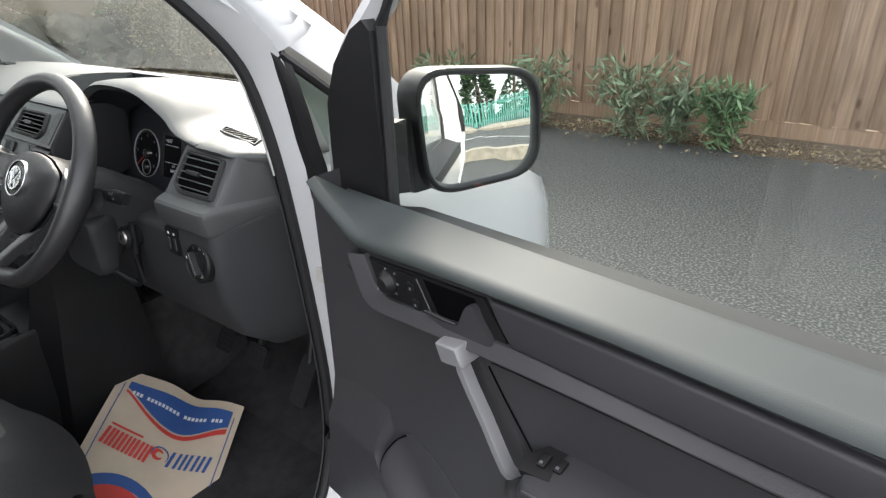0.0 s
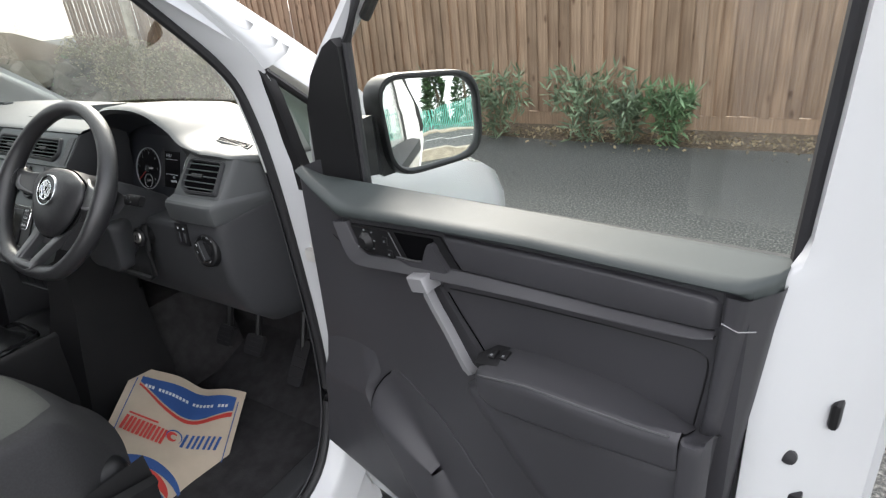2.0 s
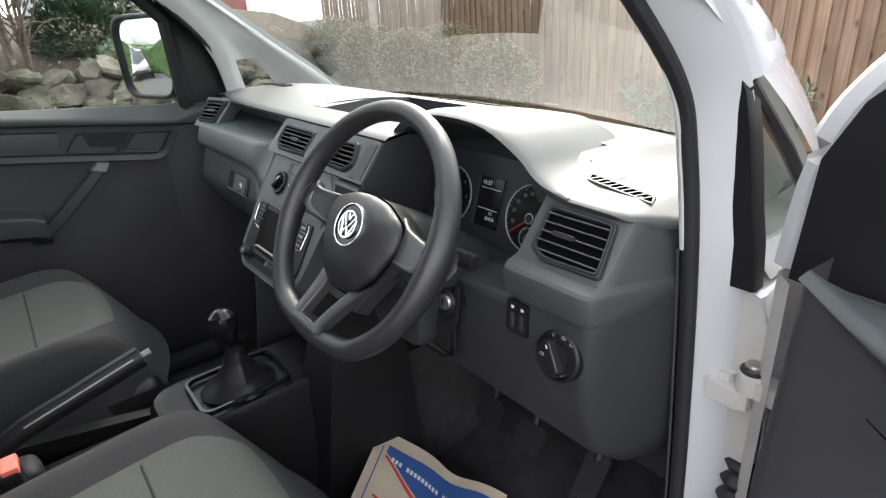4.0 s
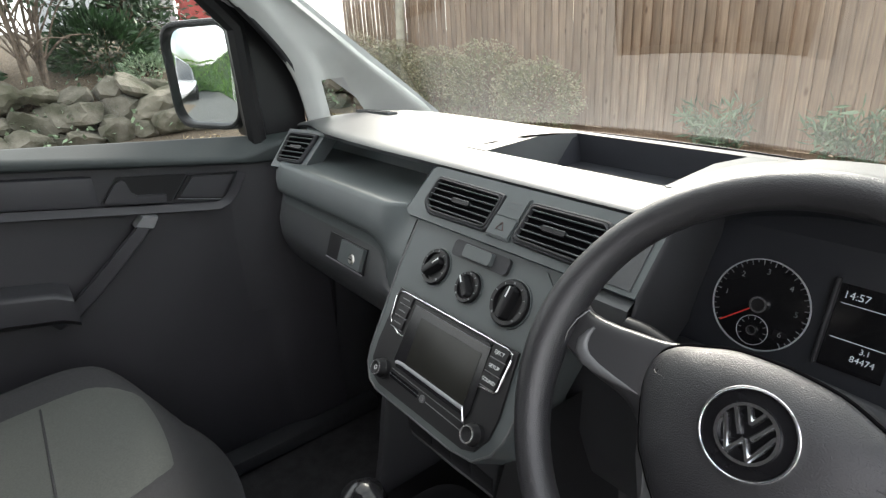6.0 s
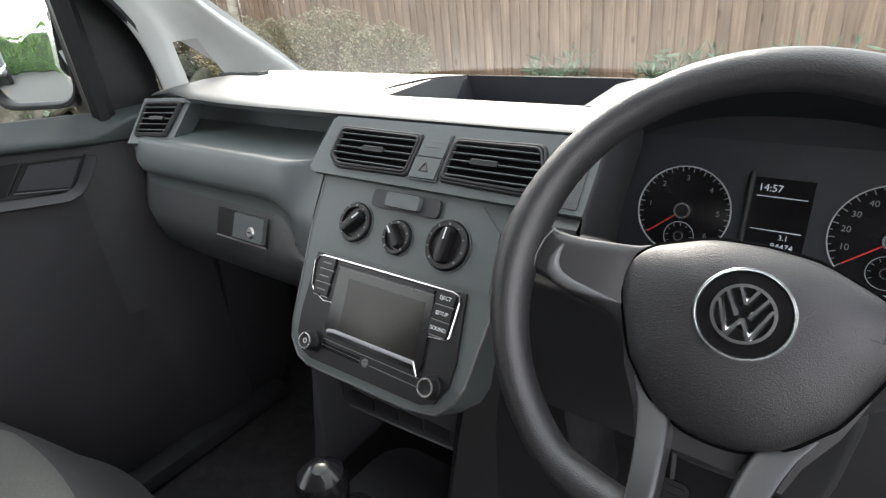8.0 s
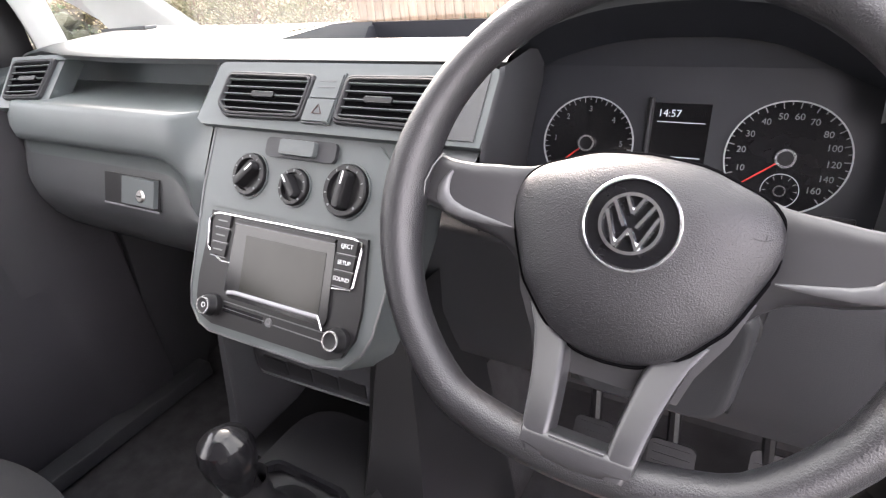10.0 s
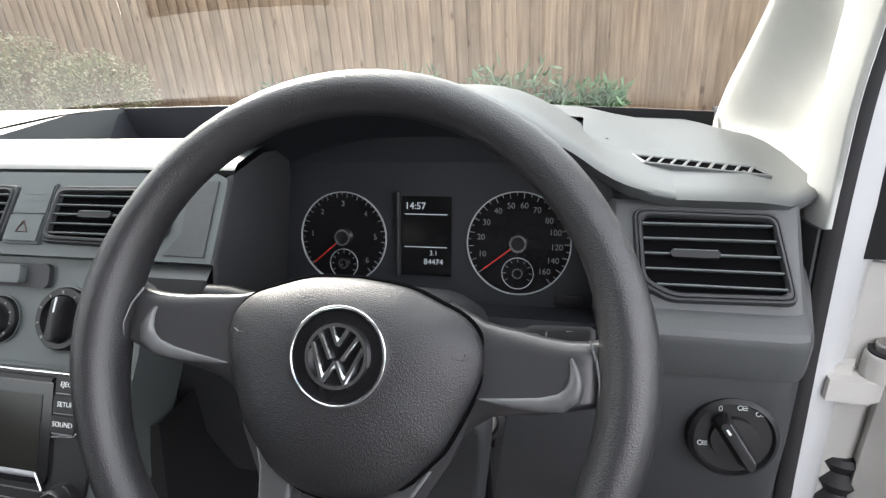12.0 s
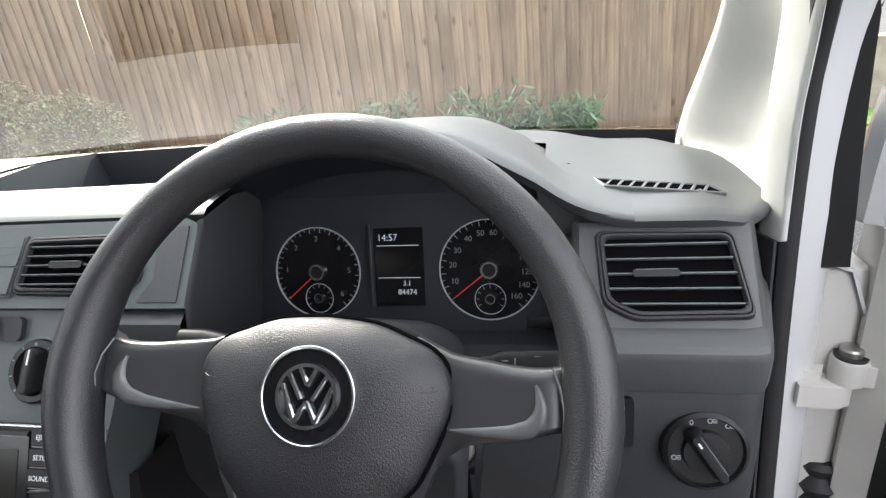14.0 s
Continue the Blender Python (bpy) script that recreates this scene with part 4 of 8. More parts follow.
part("armrest_end", loft([[D(s, d, z) for d, z in ((0.006, 0.880), (-0.02 * w, 0.888 + e), (-0.046 * w, 0.902 + e), (-0.052 * w, 0.900 + e), (-0.055 * w, 0.890 + e), (-0.052 * w, 0.80), (0.006, 0.78))] for s, w, e in ((0.6975, 0.95, 0.0), (0.701, 1.0, -0.001), (0.712, 1.0, 0.0), (0.719, 0.92, 0.004), (0.722, 0.6, 0.004))]), M_DOORTRIM, dd, "dark grey end block of the armrest", angle=50)
# body under the armrest, running forward to a slanted edge
rows = []
for s, t, w in ((0.385, 0.800, 0.2), (0.398, 0.812, 0.7), (0.412, 0.820, 0.95), (0.44, 0.826, 1.0), (0.48, 0.822, 1.0), (0.54, 0.834, 1.0), (0.62, 0.846, 1.0), (0.70, 0.856, 1.0)):
    rows.append([D(s + q * 0.45 * (0.70 - s) / 0.3, d * w, t - (t - 0.40) * q) for d, q in ((0.0, 0.0), (-0.030, 0.0), (-0.040, 0.012), (-0.0435, 0.04), (-0.044, 0.10), (-0.046, 0.40), (-0.046, 0.80), (-0.03, 1.0))])
part("lower_body", loft(rows), M_DOORTRIM, dd, "dark grey pocket body under the armrest", angle=50)
AM = DM @ Matrix.Translation((0.455, -0.010, 0.8765)) @ Matrix.Rotation(radians(-10), 4, "Y") @ Matrix.Rotation(radians(14), 4, "X")
sp = part("switch_plate", prism([(-0.028, -0.026), (-0.034, -0.010), (-0.016, 0.012), (0.028, 0.012), (0.020, -0.022)], -0.003, 0.0062, AM, 0.0012), M_BLACK, dd, "black window switch plate")
for s, d in ((-0.010, -0.006), (0.008, -0.004)):
    ws_ = part("window_switch", box((s, d, 0.0075), (0.011, 0.016, 0.005), AM, 0.002), M_BLACK, sp, "black window lift switch")
    part("mark", box((s, d - 0.004, 0.0102), (0.0034, 0.003, 0.0005), AM), M_DIAL, ws_)
# lower front: fold and speaker cover
part("lower_fold", loft([[D(s, d, z) for s, d, z in r] for r in ([(0.012, 0.02, 0.735), (0.012, 0.010, 0.70), (0.012, 0.006, 0.675), (0.010, 0.010, 0.662), (0.004, 0.012, 0.60), (-0.018, 0.012, 0.487), (-0.02, 0.055, 0.40)], [(0.024, 0.001, 0.745), (0.024, -0.008, 0.70), (0.024, -0.021, 0.674), (0.0235, -0.0225, 0.665), (0.016, -0.024, 0.60), (-0.008, -0.028, 0.487), (0.0, 0.02, 0.40)], [(0.05, 0.001, 0.755), (0.052, -0.007, 0.71), (0.055, -0.019, 0.6735), (0.056, -0.0205, 0.664), (0.056, -0.018, 0.60), (0.045, -0.018, 0.465), (0.06, 0.01, 0.40)], [(0.09, 0.001, 0.765), (0.092, -0.009, 0.715), (0.096, -0.021, 0.674), (0.098, -0.0225, 0.665), (0.106, -0.018, 0.60), (0.14, -0.014, 0.440), (0.16, 0.005, 0.40)], [(0.13, 0.001, 0.765), (0.130, -0.010, 0.72), (0.131, -0.0235, 0.676), (0.134, -0.0245, 0.668), (0.165, -0.024, 0.60), (0.255, -0.022, 0.45), (0.29, -0.010, 0.40)], [(0.165, 0.001, 0.762), (0.155, -0.010, 0.722), (0.150, -0.0245, 0.688), (0.153, -0.0265, 0.675), (0.180, -0.029, 0.61), (0.268, -0.026, 0.46), (0.30, -0.022, 0.40)], [(0.185, 0.003, 0.757), (0.172, 0.0, 0.722), (0.160, 0.0, 0.688), (0.163, 0.0, 0.675), (0.192, 0.0, 0.61), (0.28, 0.0, 0.46), (0.31, 0.0, 0.40)])]), M_DOORTRIM, dd, "dark moulded lower lining", angle=40)
BULGE = spline([(0.202, 0.738, 0), (0.180, 0.715, 0), (0.164, 0.684, 0), (0.162, 0.655, 0), (0.180, 0.610, 0), (0.225, 0.548, 0), (0.29, 0.46, 0), (0.37, 0.40, 0), (0.46, 0.40, 0), (0.47, 0.48, 0), (0.43, 0.56, 0), (0.37, 0.635, 0), (0.31, 0.695, 0), (0.25, 0.733, 0), (0.222, 0.744, 0), (0.202, 0.738, 0)], 4)[:-1]
def swell(p):
    """How far the speaker cover stands out: fully at its lower front, not at all at its top and rear."""
    return 0.10 + 0.90 * (1 - smooth(0.20, 0.36, p.x - 0.45 * (0.60 - p.y))) * (1 - smooth(0.64, 0.74, p.y))


part("speaker_cover", loft([[D(0.30 + (p.x - 0.30) * k, (d if d > 0 else d * swell(p)), 0.58 + (p.y - 0.58) * k) for p in BULGE] for k, d in ((1.0, 0.01), (1.0, -0.022), (0.985, -0.029), (0.955, -0.033), (0.86, -0.034), (0.65, -0.033), (0.35, -0.030), (0.02, -0.026))], closed=True), M_DOORTRIM, dd, "dark moulded speaker cover", angle=60)
part("speaker_seam", tube([D(0.30 + (p.x - 0.30) * 0.99, -0.0268 * swell(p) - 0.0006, 0.58 + (p.y - 0.58) * 0.99) for p in BULGE[:29]], 0.0013, 6), M_VOID, dd, "dark seam round the speaker cover")
part("front_seam", tube([D(0.105, 0.0, 0.968), D(0.122, 0.0, 0.959), D(0.146, -0.001, 0.957)], 0.0007, 6), M_VOID, dd)
# white pressed frame, skin and window
def rear(z):
    u = smooth(1.03, 1.09, z)
    m = 0.006 * smooth(1.06, 1.3, z) + 0.024 * smooth(1.3, 1.58, z)
    k = 0.010 * smooth(1.06, 1.3, z)
    return [D(s + a * u + (k if i < 3 else 0), d + b * u - m, z) for i, (s, d, a, b) in enumerate(((0.735, 0.035, 0.018, 0.027), (0.750, 0.040, 0.008, 0.010), (0.772, 0.064, 0.006, 0.0), (0.80, 0.098, 0.0, 0.0), (0.815, 0.122, 0, 0), (0.835, 0.130, 0, 0), (0.842, 0.148, 0, 0)))]


part("rear_edge", loft([rear(z) for z in (0.30, 0.5, 0.75, 0.95, 1.03, 1.045, 1.06, 1.075, 1.09, 1.2, 1.3, 1.45, 1.58)]), M_WHITE, dd, "white painted rear door edge", angle=60)
part("edge_seal", tube([D(0.842, 0.14, z) for z in (1.06, 1.25, 1.42)], 0.010, 8), M_BLACK, dd, "black sealing strip")
part("latch", box((0.80, 0.098, 0.885), (0.010, 0.022, 0.034), DM, 0.005), M_BLACK, dd, "black latch opening")
part("buffer", revolve([(0, 0), (0.008, 0), (0.008, 0.006), (0.0, 0.009)], DM @ Matrix.Translation((0.772, 0.066, 0.836)) @ Matrix.Rotation(radians(70), 4, "X"), 16), M_RUBBER, dd, "round rubber buffer")
part("lock_slot", box((0.775, 0.078, 0.77), (0.03, 0.014, 0.02), DM, 0.003), M_BLACK, dd)
part("outer_skin", thick(loft([[D(s, 0.13 + 0.012 * math.sin(math.pi * (z - 0.25) / 0.8), z) for z in (0.25, 0.45, 0.65, 0.85, 0.97, 1.0)] for s in (-0.03, 0.2, 0.5, 0.845)]), 0.003), M_WHITE, dd, "white outer door skin")
part("outer_seal", loft([[D(s, 0.070, belt(s) - 0.012), D(s, 0.10, belt(s) - 0.020), D(s, 0.140, belt(s) - 0.034), D(s, 0.142, 0.99)] for s in (0.10, 0.3, 0.5, 0.74)]), M_RUBBER, dd, "black outer window seal")
part("front_edge", loft([[D(-0.03, 0.13, z), D(-0.03, 0.07, z), D(-0.005, 0.05, z)] for z in (0.28, 0.7, 1.03)]), M_SHUT, dd)
part("bottom_edge", loft([[D(s, 0.13, 0.27), D(s, 0.06, 0.28), D(s, 0.04, 0.37)] for s in (-0.02, 0.4, 0.84)]), M_WHITE, dd)
TOPF = [(-0.035, 0.10, 1.03), (-0.025, 0.105, 1.14), (0.01, 0.11, 1.215), (0.10, 0.11, 1.30), (0.24, 0.10, 1.43), (0.40, 0.07, 1.53), (0.55, 0.055, 1.57), (0.78, 0.06, 1.58)]
part("window_frame", tube([D(*p) for p in spline(TOPF, 4)], 0.017, 8, flat=1.3), M_WHITE, dd, "white window frame")
part("frame_channel", tube([D(0.747, 0.066, 1.03), D(0.758, 0.062, 1.32), D(0.760, 0.04, 1.56)], 0.008, 8), M_RUBBER, dd, "black window channel")
part("channel", tube([D(*(Vector(p) + Vector((0.028, 0, -0.012)))) for p in spline(TOPF[3:], 4)], 0.009, 8), M_RUBBER, dd)
part("mirror_filler", prism([(-0.02, 1.025), (0.104, 1.022), (0.10, 1.25), (0.085, 1.262), (0.06, 1.25), (0.015, 1.205), (-0.012, 1.15)], 0.072, 0.092, SZ, 0.008), M_BLACK, dd, "black mirror mounting triangle")
part("divider", tube([D(0.108, 0.082, 1.02), D(0.103, 0.088, 1.255), D(0.135, 0.095, 1.32)], 0.008, 8), M_RUBBER, dd)
g = part("window_pane", loft([[D(0.10, 0.075, 1.02), D(0.45, 0.070, 1.02), D(0.75, 0.068, 1.02)], [D(0.113, 0.095, 1.26), D(0.45, 0.08, 1.30), D(0.76, 0.066, 1.32)], [D(0.24, 0.09, 1.42), D(0.45, 0.06, 1.54), D(0.76, 0.06, 1.56)]]), M_GLASS, dd, "clear greenish side window")
g.visible_shadow = False


def soft_corners(pts, r, n=6):
    """A polygon's outline with its corners rounded."""
    out = []
    for i in range(len(pts)):
        a, b, c = (Vector((*pts[j % len(pts)], 0)) for j in (i - 1, i, i + 1))
        u, w = b.lerp(a, min(0.48, r / (a - b).length)), b.lerp(c, min(0.48, r / (c - b).length))
        for k in range(n + 1):
            t = k / n
            q = u.lerp(b, t).lerp(b.lerp(w, t), t)
            out.append((q.x, q.y))
    return out


def mirror(parent, m, corners, inboard):
    """Wing mirror: x across the glass, y up, z out of the glass; boxy on the side of its arm."""
    out = soft_corners(corners, 0.052)
    sh = loft([[(x * k + inboard * dx, y * k, z) for x, y in out] for k, z, dx in ((0.955, 0.004, 0), (0.985, 0.002, 0), (1.0, -0.006, 0), (1.015, -0.03, 0.002), (1.0, -0.065, 0.006), (0.93, -0.088, 0.008), (0.78, -0.106, 0.008), (0.45, -0.118, 0.004), (0.05, -0.122, 0))], closed=True, m=m)
    s = part("mirror_shell", sh, M_BLACK, parent, "black mirror housing")
    rad = 1.4
    part("mirror_glass", loft([[(x * k, y * k, -0.004 - ((x * k) ** 2 + (y * k) ** 2) / (2 * rad)) for x, y in [(p * 0.90, q * 0.885) for p, q in out]] for k in (0.001, 0.15, 0.3, 0.45, 0.6, 0.75, 0.9, 1.0)], closed=True, m=m), M_MIRROR, s, "convex mirror glass", angle=180)
    part("mirror_rim", loft([[(x * k, y * j, z) for x, y in out] for k, j, z in ((0.885, 0.87, -0.012), (0.90, 0.885, 0.000), (0.925, 0.915, 0.0045), (0.955, 0.952, 0.0045), (0.965, 0.962, -0.01))], closed=True, m=m), M_BLACK, s)
    return s


# glass of the driver's mirror turned to the open side
mx = Vector((0.569, 0.822, -0.04)).normalized()
mz = Vector((0.822, -0.569, 0.108)).normalized()
my = mz.cross(mx).normalized()
mz = mx.cross(my).normalized()
mc = Vector((0.968, 0.392, 1.103))
MM = Matrix(((mx.x, my.x, mz.x, mc.x), (mx.y, my.y, mz.y, mc.y), (mx.z, my.z, mz.z, mc.z), (0, 0, 0, 1)))
mirror(dd, MM, [(0.100, 0.083), (-0.098, 0.090), (-0.082, -0.093), (0.100, -0.072)], -1)
part("mirror_arm", loft([[D(0.102, 0.088, 1.040), D(0.015, 0.088, 1.040), D(0.015, 0.088, 1.128), D(0.102, 0.088, 1.135)], [D(0.104, 0.115, 1.036), D(0.012, 0.115, 1.036), D(0.012, 0.115, 1.128), D(0.104, 0.115, 1.138)], [MM @ Vector((-0.094, -0.086, -0.020)), MM @ Vector((-0.094, -0.080, -0.088)), MM @ Vector((-0.094, 0.012, -0.088)), MM @ Vector((-0.098, 0.020, -0.020))], [MM @ Vector((-0.05, -0.080, -0.025)), MM @ Vector((-0.05, -0.075, -0.085)), MM @ Vector((-0.05, 0.012, -0.085)), MM @ Vector((-0.05, 0.020, -0.025))]], closed=True, caps=True), M_BLACK, dd, "black mirror arm", angle=35)
mx = Vector((0.848, 0.53, 0.0)).normalized()
mz = Vector((0.53, -0.848, 0.03)).normalized()
my = mz.cross(mx).normalized()
mz = mx.cross(my).normalized()
mc = Vector((-0.865, 0.07, 1.205))
MM = Matrix(((mx.x, my.x, mz.x, mc.x), (mx.y, my.y, mz.y, mc.y), (mx.z, my.z, mz.z, mc.z), (0, 0, 0, 1)))
mirror(pd, MM, [(0.100, 0.1175), (-0.098, 0.115), (-0.092, -0.112), (0.094, -0.117)], 1)
part("mirror_arm", box((-0.80, 0.15, 1.10), (0.10, 0.06, 0.06), bev=0.012), M_BLACK, pd, "black mirror arm")

# ---- dashboard ----
dash = thing("dashboard", "dark grey grained plastic dashboard of a right-hand-drive van", "dashboard", at=(0, 0.3, 0.9))




def dash_lip(x):
    """Rear edge of the top pad: y, z."""
    if x > 0:
        return 0.162 + 0.026 * smooth(0.44, 0.56, x) + 0.065 * smooth(0.64, 0.70, x), 1.108 - 0.029 * smooth(0.44, 0.58, x) - 0.016 * smooth(0.62, 0.70, x)
    return 0.162 + 0.04 * smooth(0.45, 0.70, -x), 1.108 + 0.004 * smooth(0.3, 0.6, -x) - 0.012 * smooth(0.62, 0.70, -x)


def dash_front(x):
    return 0.575 + 0.04 * (1 - (x / 0.68) ** 2)


# top pad, with the tray left open
XS = [-0.70, -0.66, -0.60, -0.5, -0.4, -0.3, -0.22, -0.165, -0.08, 0.0, 0.08, 0.165, 0.18, 0.22, 0.3, 0.4, 0.5, 0.52, 0.54, 0.57, 0.6, 0.63, 0.65, 0.66, 0.67, 0.68, 0.69]


def top_z(x, y):
    ly, lz = dash_lip(x)
    t = (y - ly) / (dash_front(x) - ly)
    return lz + (0.014 - 0.010 * smooth(0.50, 0.60, x)) * math.sin(math.pi * min(1, t * 1.6) * 0.5) - (0.055 - 0.018 * smooth(0.45, 0.6, x)) * t * t


bm = bmesh.new()
grid = []
for x in XS:
    ly, lz = dash_lip(x)
    f = dash_front(x)
    ys = [ly, ly + 0.006, ly + 0.02, 0.236 if ly < 0.22 else ly + 0.03, 0.30, 0.36, 0.42, 0.482, 0.53, f]
    if -0.165 <= x <= 0.165:
        ys[7] = 0.482
    col = [(x, ly + 0.006, lz - 0.012)]
    for k, y in enumerate(ys):
        col.append((x, y, top_z(x, y) if k > 1 else lz - 0.004 + 0.004 * k))
    grid.append([bm.verts.new(p) for p in col])
for i in range(len(XS) - 1):
    for j in range(len(grid[0]) - 1):
        if -0.166 <= XS[i] and XS[i + 1] <= 0.166 and 4 <= j <= 7 or XS[i] > 0.19 and XS[i + 1] < (0.51 if j > 3 else 0.575) and j < 6:
            continue
        bm.faces.new((grid[i][j], grid[i + 1][j], grid[i + 1][j + 1], grid[i][j + 1]))
part("top_pad", bm, M_DASHTOP, dash, "smooth dark grey top pad, shining in the daylight", angle=60)
# open tray in the pad, with slanted ends
t0, t1 = 0.236, 0.482
rows = []
for x0, x1, z in ((-0.165, 0.165, -0.0005), (-0.16, 0.16, -0.006), (-0.15, 0.15, -0.055)):
    rows.append([(x0, t0 + 0.001, top_z(x0, t0) + z), (x1, t0 + 0.001, top_z(x1, t0) + z), (x1, t1 - 0.001, top_z(x1, t1) + z), (x0, t1 - 0.001, top_z(x0, t1) + z)])
bm = loft(rows, closed=True)
part("tray", bm, M_BINN, dash, "dark open tray in the dashboard top", angle=20)
part("tray_floor", box((0, 0.36, 1.042), (0.31, 0.25, 0.008)), M_BINN, dash)
for poly in ([(-0.167, 0.234), (-0.122, 0.234), (-0.142, 0.36), (-0.163, 0.484)], [(0.167, 0.234), (0.160, 0.234), (0.146, 0.36), (0.132, 0.484), (0.167, 0.484)]):
    bm = bmesh.new()
    a = [bm.verts.new((x, y, top_z(x, y) + 0.0008)) for x, y in poly]
    b = [bm.verts.new((x, y, 1.045)) for x, y in poly]
    bm.faces.new(a)
    for i in range(len(poly)):
        bm.faces.new((a[i - 1], a[i], b[i], b[i - 1]))
    part("tray_corner", bm, M_DASHTOP, dash, angle=20)

# passenger side: shelf, band and glovebox
prof = [(0.166, 1.100), (0.24, 1.096), (0.26, 1.062), (0.25, 1.048), (0.118, 1.0505), (0.108, 1.0525), (0.1015, 1.0515), (0.096, 1.046), (0.088, 1.028), (0.084, 1.012), (0.0845, 1.0045), (0.0885, 0.9995), (0.0965, 0.9965), (0.0975, 0.987), (0.094, 0.976), (0.086, 0.955), (0.0785, 0.932), (0.0775, 0.918), (0.080, 0.905), (0.090, 0.878), (0.110, 0.850), (0.145, 0.818), (0.20, 0.785), (0.29, 0.755), (0.45, 0.75)]
rows = []
for x in (-0.70, -0.685, -0.66, -0.62, -0.56, -0.45, -0.35, -0.28, -0.24, -0.215, -0.20, -0.188, -0.178, -0.170, -0.160, -0.150, -0.139):
    k = smooth(0.56, 0.70, -x)
    c = smooth(-0.225, -0.165, x)
    row = []
    for i, (y, z) in enumerate(prof):
        if 8 < i < 15:
            z -= 0.045 * c * (i - 8) / 6 if i > 9 else 0.0
            y += (0.086 - 0.10 * (1.0 - min(1.0, z)) - y) * c ** 2
        if 14 < i < 20:
            z = min(z, row[-1][2] - 0.004)
        if 0.80 < z < 1.06 and y < 0.2:
            y += max(0.0, 0.048 + (z - 0.93) * 0.649 - y) * smooth(-0.20, -0.15, x)
        row.append((x, y + (0.055 * k if y < 0.2 else 0.0), z))
    rows.append(row)
part("passenger_panel", loft([r[:15] for r in rows]), M_CONSOLE, dash, "grey-green dashboard front with an open shelf", angle=50)
# lid darker than the panel: fall-off of light under the dash painted in
part("glovebox_lid", loft([r[14:] for r in rows]), M_DASH, dash, "glovebox lid, greyed darker for shade, bulging towards the seat", angle=50)
part("shelf_end", loft([[(-0.150 - 0.010 * t, y, 1.100 - 0.052 * t) for y in (0.16 - 0.045 * t, 0.19, 0.25)] for t in (0.0, 0.5, 1.0)]), M_CONSOLE, dash, "slanted end of the shelf", angle=50)
part("shelf_back", box((-0.35, 0.252, 1.07), (0.60, 0.012, 0.06)), M_CONSOLE, dash)
LA = fr((-0.300, 0.0835, 0.948), 21)
lt = part("glovebox_latch", prism([(-0.061, 0.0215), (0.060, 0.0215), (0.060, -0.0205), (-0.061, -0.0205)], -0.010, 0.0018, LA, 0.001), M_BLACK, dash, "black recessed glovebox catch")
part("latch_lever", prism([(-0.010, 0.020), (0.059, 0.020), (0.057, -0.016), (-0.012, -0.016)], 0.0015, 0.0085, LA, 0.003), M_CONSOLE, lt)
part("latch_edge", box((0.0, -0.0212, 0.0022), (0.121, 0.0022, 0.0016), LA), M_SILVER, lt, "pale edge line")
part("lock", revolve([(0.0, 0.011), (0.0065, 0.011), (0.0085, 0.0085), (0.009, 0.006)], LA @ Matrix.Translation((0.031, -0.003, 0)), 24), M_METAL, lt, "metal lock cylinder")
part("lock_slot", box((0.031, -0.003, 0.0112), (0.009, 0.002, 0.0006), LA), M_BLACK, lt)


def vent(m, pts, slats, x0, x1, tabx, n=6, name="air_vent"):
    """Framed air vent on a panel pose: near-black sheet as the throat's shade, thin slats and a tab."""
    xs = [p[0] for p in pts]
    ys = [p[1] for p in pts]
    cx, cy = (min(xs) + max(xs)) / 2, (min(ys) + max(ys)) / 2
    q = []
    n0 = len(pts)
    for i in range(n0):
        a, b, c = Vector((*pts[i - 1], 0)), Vector((*pts[i], 0)), Vector((*pts[(i + 1) % n0], 0))
        for k in range(5):
            t = k / 4
            u, w = b.lerp(a, min(0.4, 0.008 / (a - b).length)), b.lerp(c, min(0.4, 0.008 / (c - b).length))
            q.append(u.lerp(b, t).lerp(b.lerp(w, t), t))

    def inset(d):
        hx, hy = (max(xs) - min(xs)) / 2, (max(ys) - min(ys)) / 2
        return [(cx + (p.x - cx) * (1 - d / hx), cy + (p.y - cy) * (1 - d / hy)) for p in q]

    v = part(name, loft([[(x, y, z) for x, y in inset(d)] for d, z in ((-0.001, -0.003), (0.0, 0.003), (0.0008, 0.0045), (0.0022, 0.005), (0.0025, 0.0032), (0.003, 0.0032), (0.0034, 0.006), (0.0052, 0.0065), (0.0062, 0.005), (0.0068, 0.0006))], closed=True, m=m), M_LOWER, dash, "dark grey air vent frame", angle=25)
    mid = inset(0.0064)
    # flat sheet just behind the slats, its black stands in for shade
    part("throat_shade", prism(mid, -0.002, 0.0007, m), M_VOID, v)
    lo, hi = min(y for _, y in mid), max(y for _, y in mid)
    for k in range(slats):
        y = lo + (hi - lo) * (k + 0.5) / slats
        row = [x for x, yy in mid if abs(yy - y) < (hi - lo) / slats]
        edge = []
        for (ax, ay), (bx, by) in zip(mid, mid[1:] + mid[:1]):
            if (ay - y) * (by - y) < 0:
                edge.append(ax + (bx - ax) * (y - ay) / (by - ay))
        a, b = (min(edge), max(edge)) if len(edge) > 1 else (x0, x1)
        part("slat", box(((a + b) / 2, y, 0.0030), (b - a, 0.0015, 0.0040), m, 0.0004, 1), M_CONSOLE, v)
    tb = part("tab", prism(rounded(0.034, 0.0062, 0.0025, 3, tabx, cy), 0.001, 0.0068, m, 0.0012), M_BLACK, v, "vent tab")
    part("tab_top", box((tabx, cy + 0.0026, 0.0064), (0.031, 0.0013, 0.0013), m, 0.0005, 1), M_CONSOLE, tb)
    return v


